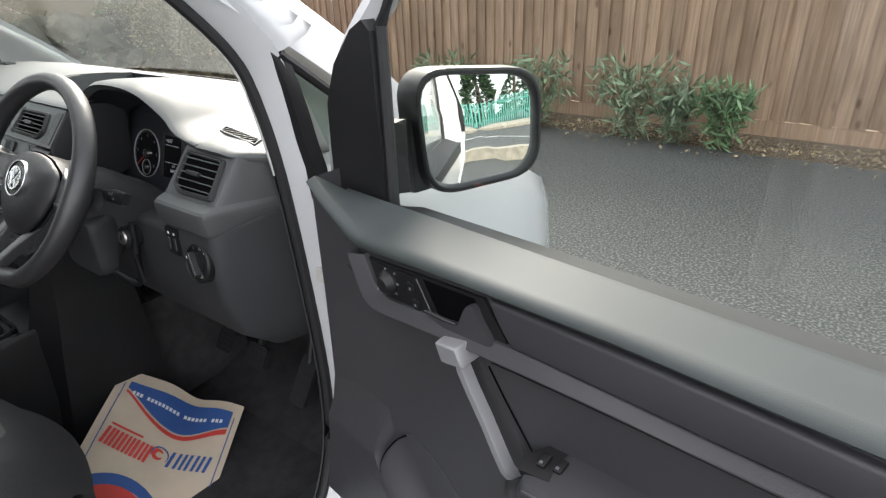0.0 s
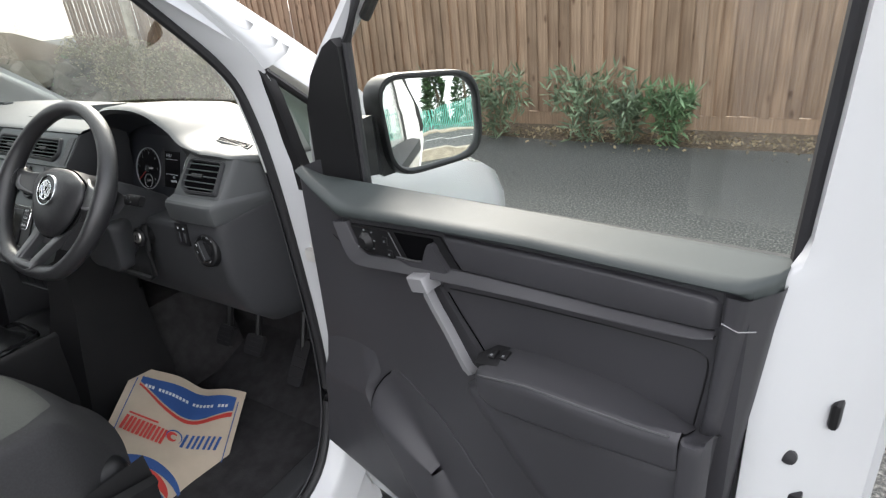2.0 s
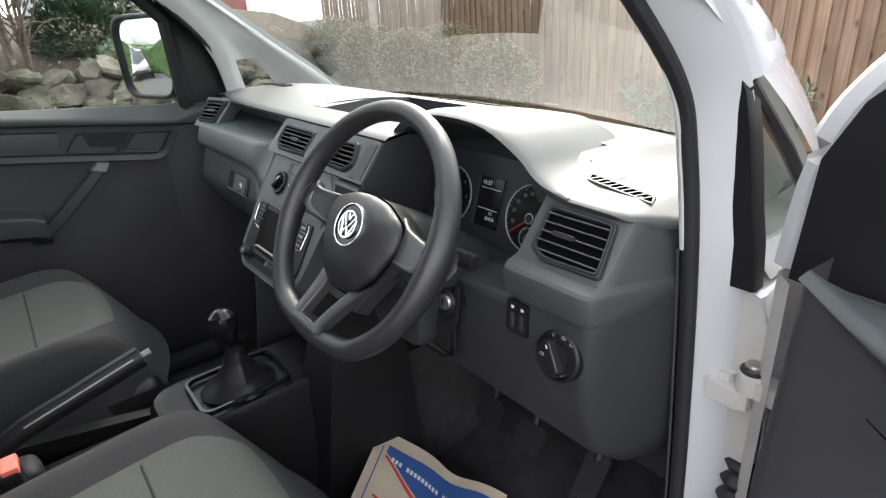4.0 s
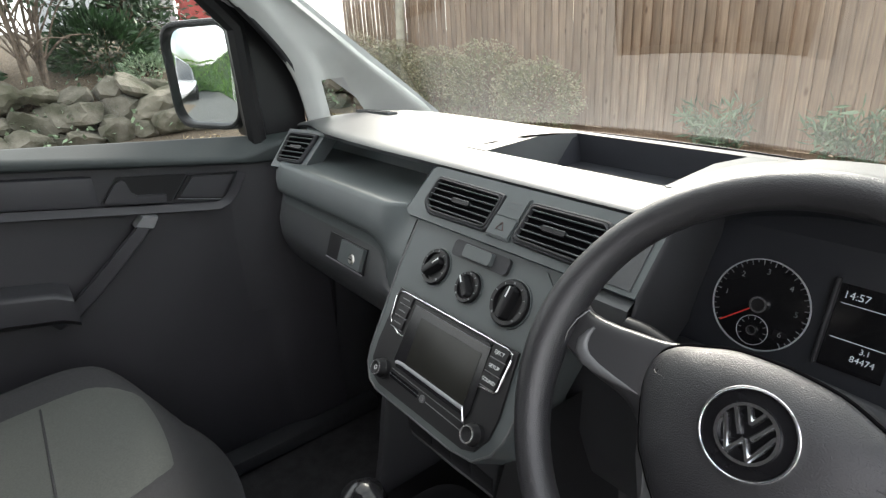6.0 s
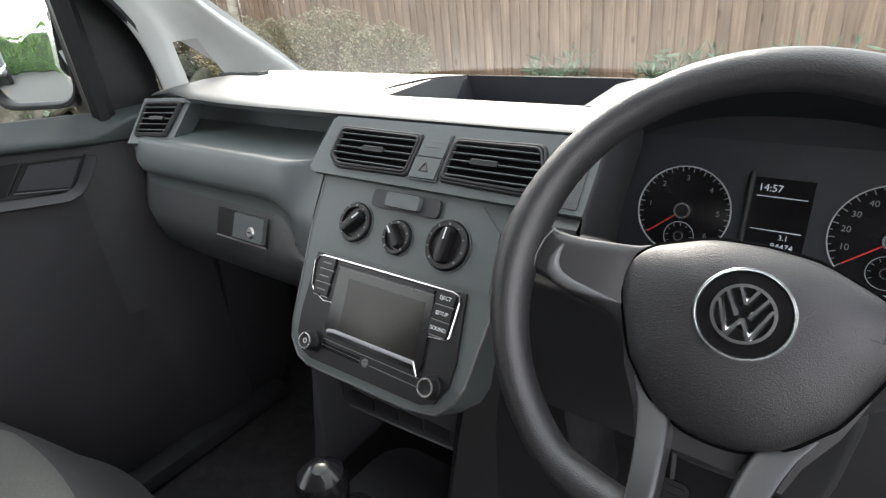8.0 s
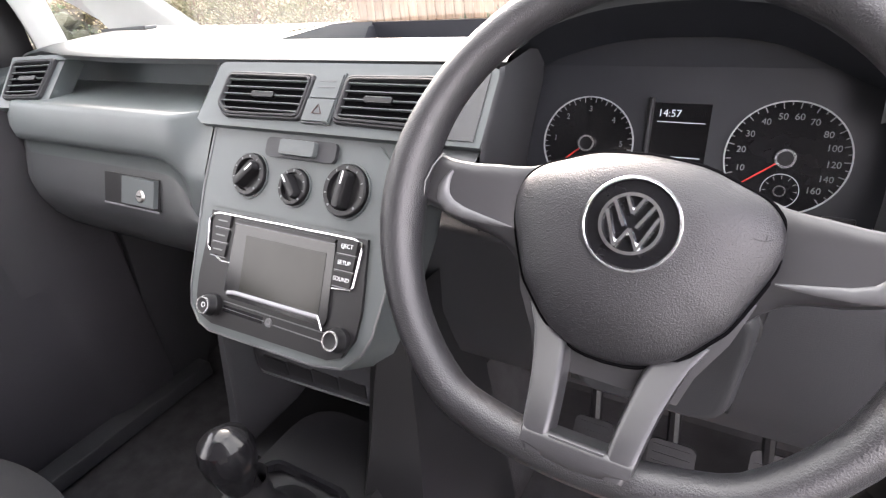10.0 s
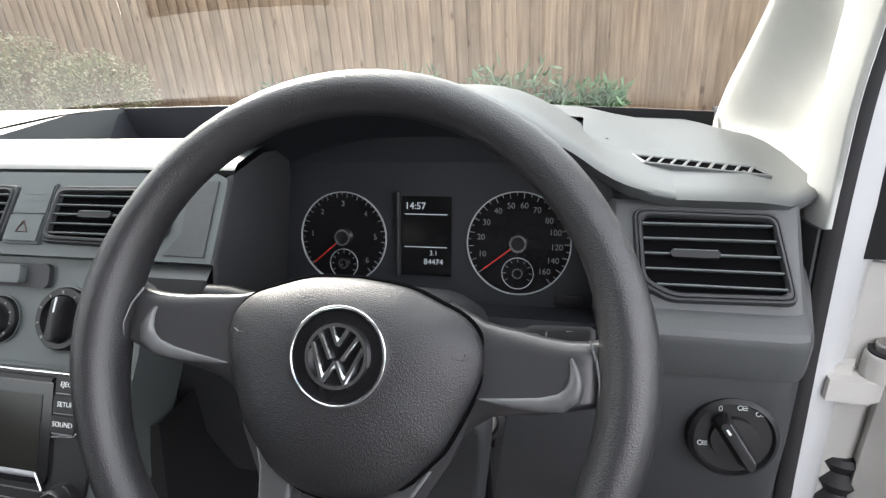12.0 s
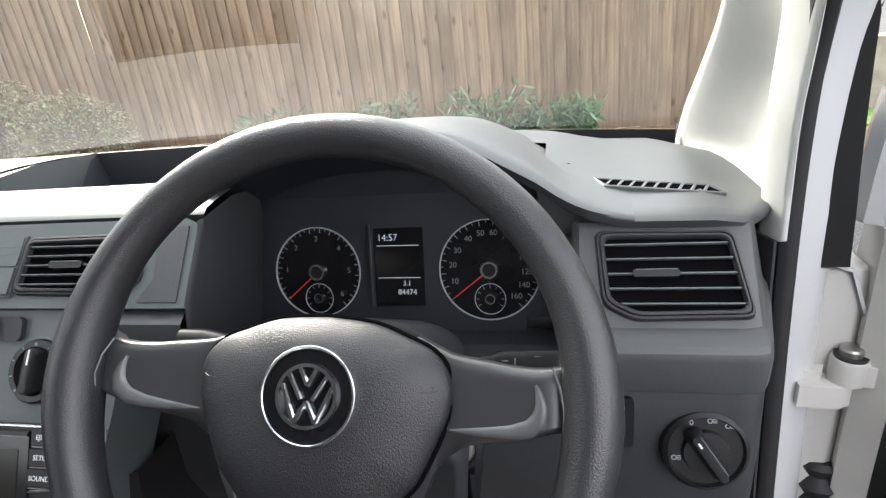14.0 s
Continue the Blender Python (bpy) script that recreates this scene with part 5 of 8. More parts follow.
# side vents, centre vents
VR = fr((0.596, 0.170, 1.038), 42, 0)
vent(VR, [(-0.056, 0.036), (0.046, 0.034), (0.056, -0.034), (-0.030, -0.036), (-0.052, -0.024)], 5, -0.05, 0.05, -0.012)
VL = fr((-0.560, 0.138, 1.074), 40, 14)
vent(VL, [(-0.044, 0.034), (0.043, 0.034), (0.026, -0.03), (-0.050, -0.03)], 5, -0.038, 0.028, -0.004)
part("vent_surround", prism([(-0.054, 0.042), (0.058, 0.042), (0.038, -0.042), (-0.062, -0.042)], -0.03, -0.001, VL, 0.006), M_CONSOLE, dash, "dark grey left vent housing")
VC = fr((0, 0.134, 1.070), 40)
part("centre_housing", prism([(-0.160, -0.030), (-0.147, 0.036), (-0.14, 0.041), (0.205, 0.041), (0.2165, 0.036), (0.2145, -0.036), (-0.150, -0.036)], -0.025, 0.0, VC, 0.003), M_CONSOLE, dash, "grey centre vent housing")
vent(VC, [(-0.124, 0.0285), (0.0085, 0.0270), (0.0035, -0.0245), (-0.112, -0.0265), (-0.1295, -0.012)], 5, -0.124, 0.0, -0.058)
vent(VC, [(0.0500, 0.0270), (0.160, 0.0285), (0.173, -0.010), (0.155, -0.0265), (0.0455, -0.0245)], 5, 0.05, 0.165, 0.098)
hz = part("hazard_panel", prism([(0.0105, 0.029), (0.048, 0.029), (0.0435, -0.0265), (0.0055, -0.0265)], 0.0, 0.003, VC, 0.001), M_CONSOLE, dash, "grey hazard switch column")
part("hazard_button", prism([(0.0090, -0.001), (0.0445, -0.001), (0.0425, -0.0245), (0.0072, -0.0245)], 0.003, 0.0055, VC, 0.001), M_CONSOLE, hz, "grey hazard button")
part("triangle", tube([VC @ Vector(p) for p in ((0.0195, -0.0165, 0.0058), (0.0315, -0.0165, 0.0058), (0.0258, -0.0070, 0.0058))], 0.0008, 6, closed=True), mat("dim_red", (0.07, 0.034, 0.032), 0.5), hz, "dull red warning triangle")
part("airbag_plate", prism([(0.0120, 0.027), (0.0468, 0.027), (0.0448, 0.001), (0.0092, 0.001)], 0.003, 0.0046, VC, 0.001), M_CONSOLE, hz)
for dy in (0.019, 0.0125):
    part("print", box((0.028, dy, 0.0048), (0.022, 0.0014, 0.0003), VC), M_INLAY, hz)

# centre console panel
CP = fr((0, 0.05, 0.93), 33)
part("console_panel", prism([(-0.1360, 0.136), (0.150, 0.136), (0.150, 0.05), (0.136, -0.060), (0.128, -0.080), (0.108, -0.0985), (0.07, -0.1045), (-0.085, -0.1055), (-0.104, -0.100), (-0.1225, -0.082), (-0.129, -0.060), (-0.1385, 0.055)], -0.06, 0.0, CP, 0.005, 3), M_CONSOLE, dash, "grey centre console panel")
part("panel_rim", tube([CP @ Vector((x, y, 0.0005)) for x, y in ((-0.1355, 0.128), (-0.137, 0.055), (-0.1275, -0.060), (-0.121, -0.081), (-0.103, -0.0985), (-0.085, -0.104), (0.07, -0.103), (0.107, -0.097), (0.1265, -0.079), (0.1345, -0.060), (0.146, 0.03))], 0.0012, 6), M_INLAY, dash, "thin pale rim of the console panel")
part("console_side", loft([[(-0.119, 0.030, 0.835), (-0.119, 0.022, 0.80), (-0.128, 0.010, 0.70), (-0.140, -0.005, 0.60), (-0.15, -0.02, 0.50)], [(-0.117, 0.025, 0.835), (-0.1165, 0.018, 0.80), (-0.1255, 0.006, 0.70), (-0.1375, -0.009, 0.60), (-0.147, -0.024, 0.50)], [(-0.107, 0.025, 0.835), (-0.1065, 0.018, 0.80), (-0.1125, 0.006, 0.70), (-0.121, -0.009, 0.60), (-0.130, -0.024, 0.50)], [(-0.104, 0.032, 0.835), (-0.1035, 0.026, 0.80), (-0.109, 0.014, 0.70), (-0.117, -0.001, 0.60), (-0.126, -0.016, 0.50)], [(-0.100, 0.24, 0.835), (-0.100, 0.24, 0.80), (-0.104, 0.24, 0.70), (-0.110, 0.24, 0.60), (-0.12, 0.24, 0.50)]]), M_LOWER, dash, "dark side wall of the lower console", angle=45)
part("console_outer", loft([[(-0.119, y, 0.85), (-0.119, y, 0.80), (-0.128, y, 0.70), (-0.140, y, 0.60), (-0.15, y, 0.45)] for y in (0.022, 0.24, 0.5)]), M_LOWER, dash, angle=60)
# black instead of the lower plastic: footwell shade put into the flank's colour
part("console_flank", loft([[(0.150, 0.20, 0.90), (0.150, 0.20, 0.80), (0.155, 0.20, 0.70), (0.17, 0.20, 0.60), (0.20, 0.20, 0.33)], [(0.148, 0.075, 0.90), (0.140, 0.060, 0.80), (0.146, 0.045, 0.70), (0.156, 0.020, 0.60), (0.185, -0.04, 0.33)], [(0.122, 0.060, 0.90), (0.110, 0.034, 0.80), (0.104, 0.014, 0.72), (0.098, -0.010, 0.65), (0.092, -0.06, 0.33)], [(0.112, 0.060, 0.90), (0.100, 0.040, 0.80), (0.094, 0.024, 0.72), (0.088, 0.004, 0.65), (0.084, -0.04, 0.33)], [(0.110, 0.24, 0.90), (0.098, 0.24, 0.80), (0.092, 0.24, 0.72), (0.086, 0.24, 0.65), (0.082, 0.24, 0.33)]]), M_BLACK, dash, "flank of the console, blackened for the driver's footwell shade", angle=45)
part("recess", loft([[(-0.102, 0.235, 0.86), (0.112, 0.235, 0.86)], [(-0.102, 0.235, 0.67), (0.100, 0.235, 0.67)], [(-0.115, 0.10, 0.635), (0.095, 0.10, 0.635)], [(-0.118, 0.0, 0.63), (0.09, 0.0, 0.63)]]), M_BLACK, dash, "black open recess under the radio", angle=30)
cb = part("switch_bar", loft([[(x, y - d, z + e) for y, z in ((0.10, 0.850), (0.058, 0.842), (0.052, 0.82), (0.050, 0.782), (0.046, 0.776), (0.045, 0.752), (0.047, 0.745), (0.058, 0.741), (0.12, 0.745))] for x, d, e in ((-0.104, -0.012, 0.0), (-0.098, -0.002, -0.006), (-0.09, 0.0, -0.007), (0.0, 0.002, 0.0), (0.092, 0.002, 0.006), (0.104, -0.004, 0.008))]), M_LOWER, dash, "dark switch bar below the radio", angle=35)
for k in range(4):
    part("blank_switch", box((-0.056 + 0.041 * k, 0.0445, 0.7615 + 0.0028 * k), (0.0385, 0.004, 0.020), bev=0.0012), M_BLACK, cb)
part("pale_edge", tube([(-0.098, 0.050, 0.741), (-0.088, 0.0455, 0.7385), (0.0, 0.0435, 0.7455), (0.096, 0.0435, 0.7525)], 0.0014, 6), M_INLAY, cb, "thin pale lower edge")
part("socket_lid", revolve([(0.0, 0.010), (0.014, 0.009), (0.017, 0.004), (0.017, -0.01)], Matrix.Translation((0.058, 0.05, 0.636)) @ Matrix.Rotation(radians(25), 4, "X"), 28), M_LOWER, dash, "black cover of the power socket")

# heater controls
hc = thing("heater_controls", "three black rotary heater knobs on a grey panel", "heater controls", at=(0, 0.09, 0.99))
part("panel_plate", prism([(-0.112, 0.100), (-0.085, 0.122), (0.105, 0.122), (0.132, 0.098), (0.136, 0.036), (-0.116, 0.036)], 0.0, 0.0018, CP, 0.0015), M_CONSOLE, hc)
lv = part("vent_lever", prism(rounded(0.098, 0.021, 0.006, 4, 0.006, 0.110), 0.0018, 0.0065, CP, 0.002), M_LOWER, hc, "dark sliding recirculation lever")
part("lever_pad", loft([[(0.006 + x * k, 0.1105 + y * k, z) for x, y in rounded(0.050, 0.0165, 0.003, 3)] for k, z in ((1.0, 0.006), (1.0, 0.0105), (0.95, 0.0125), (0.02, 0.0128))], closed=True, m=CP), M_CONSOLE, lv, angle=35)
for x, y, r, turn in ((-0.062, 0.0765, 0.0235, -45), (0.006, 0.0705, 0.0195, 42), (0.0745, 0.0745, 0.0265, -6)):
    B = CP @ Matrix.Translation((x, y, 0))
    part("knob_seat", revolve([(r * 1.10, 0.0017), (r * 1.10, 0.0032), (r * 1.04, 0.0034), (r * 1.0, 0.0020)], B, 40), M_CONSOLE, hc, angle=25)
    kb = part("knob_dial", revolve([(r * 1.0, 0.002), (r * 1.0, 0.007), (r * 0.95, 0.0085), (r * 0.78, 0.0082), (r * 0.74, 0.004), (0, 0.004)], B, 40), M_BLACK, hc, "black rotary dial", angle=25)
    R2 = B @ Matrix.Rotation(radians(turn), 4, "Z")
    part("grip", loft([[(px * a, py * b, z) for px, py in rounded(r * 0.50, r * 1.5, r * 0.2, 4)] for a, b, z in ((1.1, 1.0, 0.004), (1.0, 0.98, 0.012), (0.8, 0.93, 0.0150), (0.55, 0.88, 0.0158), (0.02, 0.02, 0.0160))], closed=True, m=R2), M_BLACK, kb, angle=30)
    part("pointer", box((0, r * 0.45, 0.0160), (0.0016, r * 0.48, 0.0006), R2), M_LINE, kb)
    for k in range(9):
        a = radians(-135 + 270 * k / 8)
        part("tick", box((0, r * 0.86, 0.0086), (0.0010 + 0.0012 * (k % 4 == 0), 0.0024, 0.0004), B @ Matrix.Rotation(-a, 4, "Z")), M_DIAL, kb)

# radio
ra = thing("car_radio", "black car radio with a blank colour screen and silver trim", "car radio", at=(0, 0.03, 0.9))
part("faceplate", prism([(-0.1115, 0.031), (0.112, 0.031), (0.120, -0.040), (0.118, -0.066), (0.106, -0.086), (0.09, -0.0925), (-0.08, -0.0945), (-0.098, -0.089), (-0.111, -0.070), (-0.114, -0.045)], 0.0, 0.0035, CP, 0.0018), M_BLACK, ra)
part("bezel", prism([(-0.066, 0.021), (0.076, 0.021), (0.082, -0.052), (0.080, -0.061), (-0.058, -0.061), (-0.066, -0.054)], 0.0035, 0.0062, CP, 0.0015), M_GLOSS, ra, "glossy black bezel")
part("screen", prism([(-0.047, 0.0105), (0.067, 0.0105), (0.071, -0.0505), (-0.043, -0.0505)], 0.0062, 0.0067, CP), M_SCREEN, ra, "blank dark screen")
part("cd_slot", prism([(-0.068, 0.0255), (0.076, 0.0255), (0.074, 0.0215), (-0.066, 0.0215)], 0.0035, 0.0070, CP, 0.001), M_BLACK, ra)
part("slot_edge", box((0.004, 0.0212, 0.0066), (0.143, 0.0009, 0.0008), CP), M_INLAY, ra)
part("silver_sill", loft([[(x, y, z) for y, z in ((yy, 0.0062), (yy - 0.002, 0.0078), (yy - 0.0045, 0.0070))] for x, yy in ((-0.061, -0.0535), (-0.05, -0.0515), (0.071, -0.0515))], m=CP), M_SILVER, ra, "silver strip under the screen", angle=60)
part("sill_end", tube([CP @ Vector((0.071, -0.0525, 0.0070)), CP @ Vector((0.078, -0.0655, 0.0055))], 0.0011, 6), M_CHROME, ra)
part("silver_line", tube([CP @ Vector(p) for p in ((-0.066, -0.0232, 0.0045), (-0.080, -0.0240, 0.0050), (-0.1005, -0.0155, 0.0050), (-0.1065, -0.009, 0.0050), (-0.1105, 0.020, 0.0050), (-0.1060, 0.0265, 0.0050), (-0.096, 0.0290, 0.0050), (0.0, 0.0295, 0.0050), (0.098, 0.0295, 0.0050), (0.1060, 0.0260, 0.0050), (0.1080, 0.020, 0.0050), (0.1060, -0.016, 0.0050), (0.1030, -0.0200, 0.0050), (0.0800, -0.0225, 0.0045))], 0.0012, 6), M_CHROME, ra, "thin silver outline")
for side, xx in ((-1, -0.0880), (1, 0.0905)):
    for k, word in enumerate(("RADIO", "MEDIA", "PHONE") if side < 0 else ("EJECT", "SETUP", "SOUND")):
        yy = 0.0208 - 0.0163 * k
        b = part("radio_button", prism([(xx - 0.0125, yy + 0.0070), (xx + 0.0125, yy + 0.0070), (xx + 0.0118, yy - 0.0065), (xx - 0.0118, yy - 0.0065)], 0.0035, 0.0062, CP, 0.001), M_BLACK, ra, "black radio button")
        if side > 0:
            words("lettering", word, 0.0058, CP @ Matrix.Translation((xx, yy, 0.0063)), M_LINE, b, "white lettering")
        else:
            part("print", box((xx, yy, 0.0063), (0.015, 0.0016, 0.0003), CP), M_INLAY, b)
        part("button_edge", box((xx, yy - 0.0078, 0.0048), (0.024, 0.0008, 0.0012), CP), M_SILVER, b)
for x, y in ((-0.0800, -0.0735), (0.1010, -0.0695)):
    KK = CP @ Matrix.Translation((x, y, 0))
    k = part("volume_knob", revolve([(0.0125, 0.0035), (0.0125, 0.010), (0.0115, 0.0115), (0.0105, 0.0175), (0.0095, 0.0190), (0.0078, 0.0182), (0.0, 0.0182)], KK, 32), M_BLACK, ra, "round black radio knob", angle=30)
    part("knob_ring", ring(0.0078, 0.0098, 0.0183, 0.0196, KK, 32), M_CHROME, k, "chrome ring")
    part("knob_mark", ring(0.0022, 0.0030, 0.0181, 0.0185, KK, 16), M_LINE, k) if x < 0 else None
part("socket", revolve([(0.0048, 0.0035), (0.0048, 0.0052), (0.0028, 0.0054), (0.0, 0.0035)], CP @ Matrix.Translation((0.006, -0.0745, 0)), 16), M_INLAY, ra, "small round audio socket")
for x0, x1, y0, y1 in ((-0.066, -0.002, -0.0735, -0.0745), (0.012, 0.080, -0.0755, -0.0765), (-0.066, 0.080, -0.0665, -0.0675)):
    part("card_slot", tube([CP @ Vector((x0, y0, 0.0036)), CP @ Vector((x1, y1, 0.0036))], 0.0007, 6), M_INLAY, ra, "thin line of a card slot")
part("card_door", prism([(-0.064, -0.0705), (-0.004, -0.0705), (-0.004, -0.0780), (-0.064, -0.0775)], 0.0035, 0.0042, CP, 0.0003), M_GLOSS, ra)

# driver's side: vent housing that turns round to the door pillar, with a knee panel under it
def corner(x, dy, drop=0.0, low=0.0):
    ly, lz = dash_lip(min(x, 0.655))
    pts = [(ly + 0.012, lz - 0.011), (0.2035, 1.0690), (0.200, 1.0706), (0.195, 1.0668), (0.170, 1.0372), (0.143, 1.0070), (0.1395, 1.0062), (0.1255, 1.0020), (0.1215, 0.9985), (0.1195, 0.992), (0.1215, 0.970 + low), (0.1235, 0.9635 + low), (0.128, 0.9605 + low), (0.139, 0.9595 + low)]
    return [(x, y + dy, z - drop * (z - 0.95) / 0.12) for y, z in pts]


rows = [corner(x, dy, dr, lo) for x, dy, dr, lo in ((0.514, 0.09, 0, 0), (0.519, 0.04, 0, 0), (0.523, 0.008, 0, 0), (0.528, 0.001, 0, 0), (0.56, 0, 0, 0), (0.60, 0, 0, 0), (0.640, 0, 0, 0), (0.650, 0.001, 0, 0), (0.656, 0.004, 0.001, 0.001), (0.660, 0.010, 0.002, 0.002), (0.663, 0.020, 0.004, 0.004), (0.670, 0.045, 0.008, 0.010), (0.680, 0.080, 0.014, 0.018), (0.692, 0.13, 0.022, 0.024), (0.70, 0.3, 0.03, 0.03))]
part("vent_housing", loft(rows), M_DASH, dash, "dark grey housing of the right vent", angle=24)
part("hood_cheek", loft([[(0.495, 0.197, 1.1045), (0.512, 0.194, 1.094), (0.538, 0.190, 1.0835), (0.545, 0.192, 1.08)], [(0.500, 0.215, 1.05), (0.516, 0.214, 1.055), (0.54, 0.209, 1.062), (0.548, 0.206, 1.064)]]), M_DASH, dash)
prof = [(0.20, 0.968), (0.138, 0.967), (0.130, 0.960), (0.1275, 0.94), (0.1255, 0.90), (0.128, 0.84), (0.15, 0.77), (0.205, 0.72), (0.30, 0.70), (0.45, 0.78)]
rows = []
for x, k in ((0.125, 0), (0.2, 0), (0.3, 0), (0.4, 0), (0.5, 0), (0.58, 0), (0.64, 0), (0.652, 0.02), (0.660, 0.10), (0.665, 0.22), (0.675, 0.5), (0.69, 1.0), (0.70, 2.0)):
    j = 1 - smooth(0.49, 0.53, x)
    rows.append([(x, y + 0.10 * k, (z if z < 0.95 else z - (z - 0.93) * 0.5 * j) + 0.012 * min(1, k) * (z > 0.95)) for y, z in prof])
part("knee_panel", loft(rows), M_LOWER, dash, "dark plastic knee panel", angle=50)
# demister outlets: slanted frames with angled fins over a sheet painted as slot shade
def demister(x, y, half, depth, skew, yaw, roll, pitch, lean, fins):
    m = Matrix.Translation((x, y, top_z(x, y) + 0.0018)) @ Matrix.Rotation(radians(yaw), 4, "Z") @ Matrix.Rotation(radians(roll), 4, "Y") @ Matrix.Rotation(radians(pitch), 4, "X")

    def outline(g):
        return [(-half - g - skew, depth + g), (half + g - skew, depth + g), (half + g + skew, -depth - g), (-half - g + skew, -depth - g)]
    de = part("demister", prism(outline(0.0), -0.006, 0.0004, m), M_VOID, dash, "demister outlet, slot shade as a near-black sheet")
    part("slot_frame", loft([[(px, py, z) for px, py in soft_corners(outline(g), 0.0015, 2)] for g, z in ((0.0022, -0.004), (0.0020, 0.0008), (0.0014, 0.0014), (-0.0004, 0.0014), (-0.0009, 0.0002))], closed=True, m=m), M_DASHTOP, de)
    for k in range(fins):
        u = -half + 2 * half * (k + 0.75) / (fins + 0.5)
        fin = [(u - lean - 0.0009, -depth), (u - lean + 0.0009, -depth), (u + lean + 0.0009, depth), (u + lean - 0.0009, depth)]
        part("slot_fin", loft([[(px + q, py, z) for px, py in fin] for q, z in ((-0.0014, 0.0004), (0.0, 0.0015))], closed=True, caps=True, m=m), M_DASHTOP, de)


DEMIST_TILT = math.degrees(math.atan((top_z(0.55, 0.2548) - top_z(0.642, 0.2548)) / 0.092))
demister(0.596, 0.2548, 0.0475, 0.0083, 0.0048, -4, DEMIST_TILT, 2.0, 0.0026, 9)
demister(-0.585, 0.335, 0.054, 0.011, 0.0, 6, -1, -5.5, 0.006, 9)

# instrument binnacle
hood = [(0.186, 0.215, 1.02), (0.184, 0.208, 1.07), (0.205, 0.198, 1.112), (0.28, 0.19, 1.143), (0.36, 0.188, 1.150), (0.43, 0.19, 1.142), (0.485, 0.195, 1.112), (0.512, 0.192, 1.0955), (0.538, 0.1885, 1.0850), (0.570, 0.188, 1.0780)]
lip = spline(hood, 4)
back = [Vector((0.36 + (p.x - 0.36) * 1.02, 0.47, min(p.z, 1.125 - 0.05 * smooth(0.40, 0.54, p.x)) - 0.012)) for p in lip]
deep = [Vector((0.355 + (p.x - 0.36) * 0.92, 0.27, 0.985 + (p.z - 0.985) * 0.72)) for p in lip]


def hood_row(a, b):
    """From the lip backwards; towards the door the hood becomes the top pad itself."""
    ly, lz = dash_lip(a.x)
    w = smooth(0.475, 0.565, a.x)
    ends = [a + Vector((0, 0.005, -0.006)), a, a + Vector((0, -0.006, 0.004)), a + Vector((0, 0.004, 0.009)), a.lerp(b, 0.12) + Vector((0, 0, 0.012)), a.lerp(b, 0.30) + Vector((0, 0, 0.012)), a.lerp(b, 0.55) + Vector((0, 0, 0.009)), a.lerp(b, 0.78) + Vector((0, 0, 0.004)), b + Vector((0, 0, -0.02))]
    flat = [(ly + 0.006, lz - 0.012), (ly, lz - 0.004), (ly + 0.001, lz - 0.0015), (ly + 0.006, lz)] + [(y, top_z(a.x, y) + h) for y, h in ((ly + 0.02, 0.0), (0.236, 0.0003), (0.27, 0.0006), (0.30, 0.0006), (0.33, -0.003))]
    return [p.lerp(Vector((p.x, y, z)), smooth(0.512, 0.566, a.x) if i > 6 else w if i > 3 else smooth(0.50, 0.569, a.x)) for i, (p, (y, z)) in enumerate(zip(ends, flat))]


part("binnacle_hood", loft([hood_row(a, b) for a, b in zip(lip, back)]), M_DASHTOP, dash, "grey hood over the instruments", angle=60)
part("binnacle_lining", loft([[a, a.lerp(d, 0.5), d] for a, d in zip(lip, deep) if a.x < 0.52]), M_BINN, dash, "dark hood lining", angle=60)
part("lining_back", prism([(0.20, 0.99), (0.20, 1.07), (0.25, 1.112), (0.46, 1.112), (0.50, 1.07), (0.50, 0.99)], 0.0, 0.004, fr((0, 0.290, 0), 0)), M_BINN, dash)
GP = fr((0.353, 0.262, 1.0), 18)
ic = thing("instrument_cluster", "black instrument cluster with two white-ringed dials and a small display", "instrument cluster", at=(0.353, 0.26, 1.0))
part("backplate", prism([(-0.175, -0.075), (0.175, -0.075), (0.17, 0.10), (-0.17, 0.10)], -0.008, 0.0, GP), M_BINN, ic, "black dial backing")
part("lower_step", prism([(-0.16, -0.062), (0.165, -0.062), (0.165, -0.075), (-0.16, -0.075)], 0.0, 0.05, GP, 0.004), M_BINN, ic)


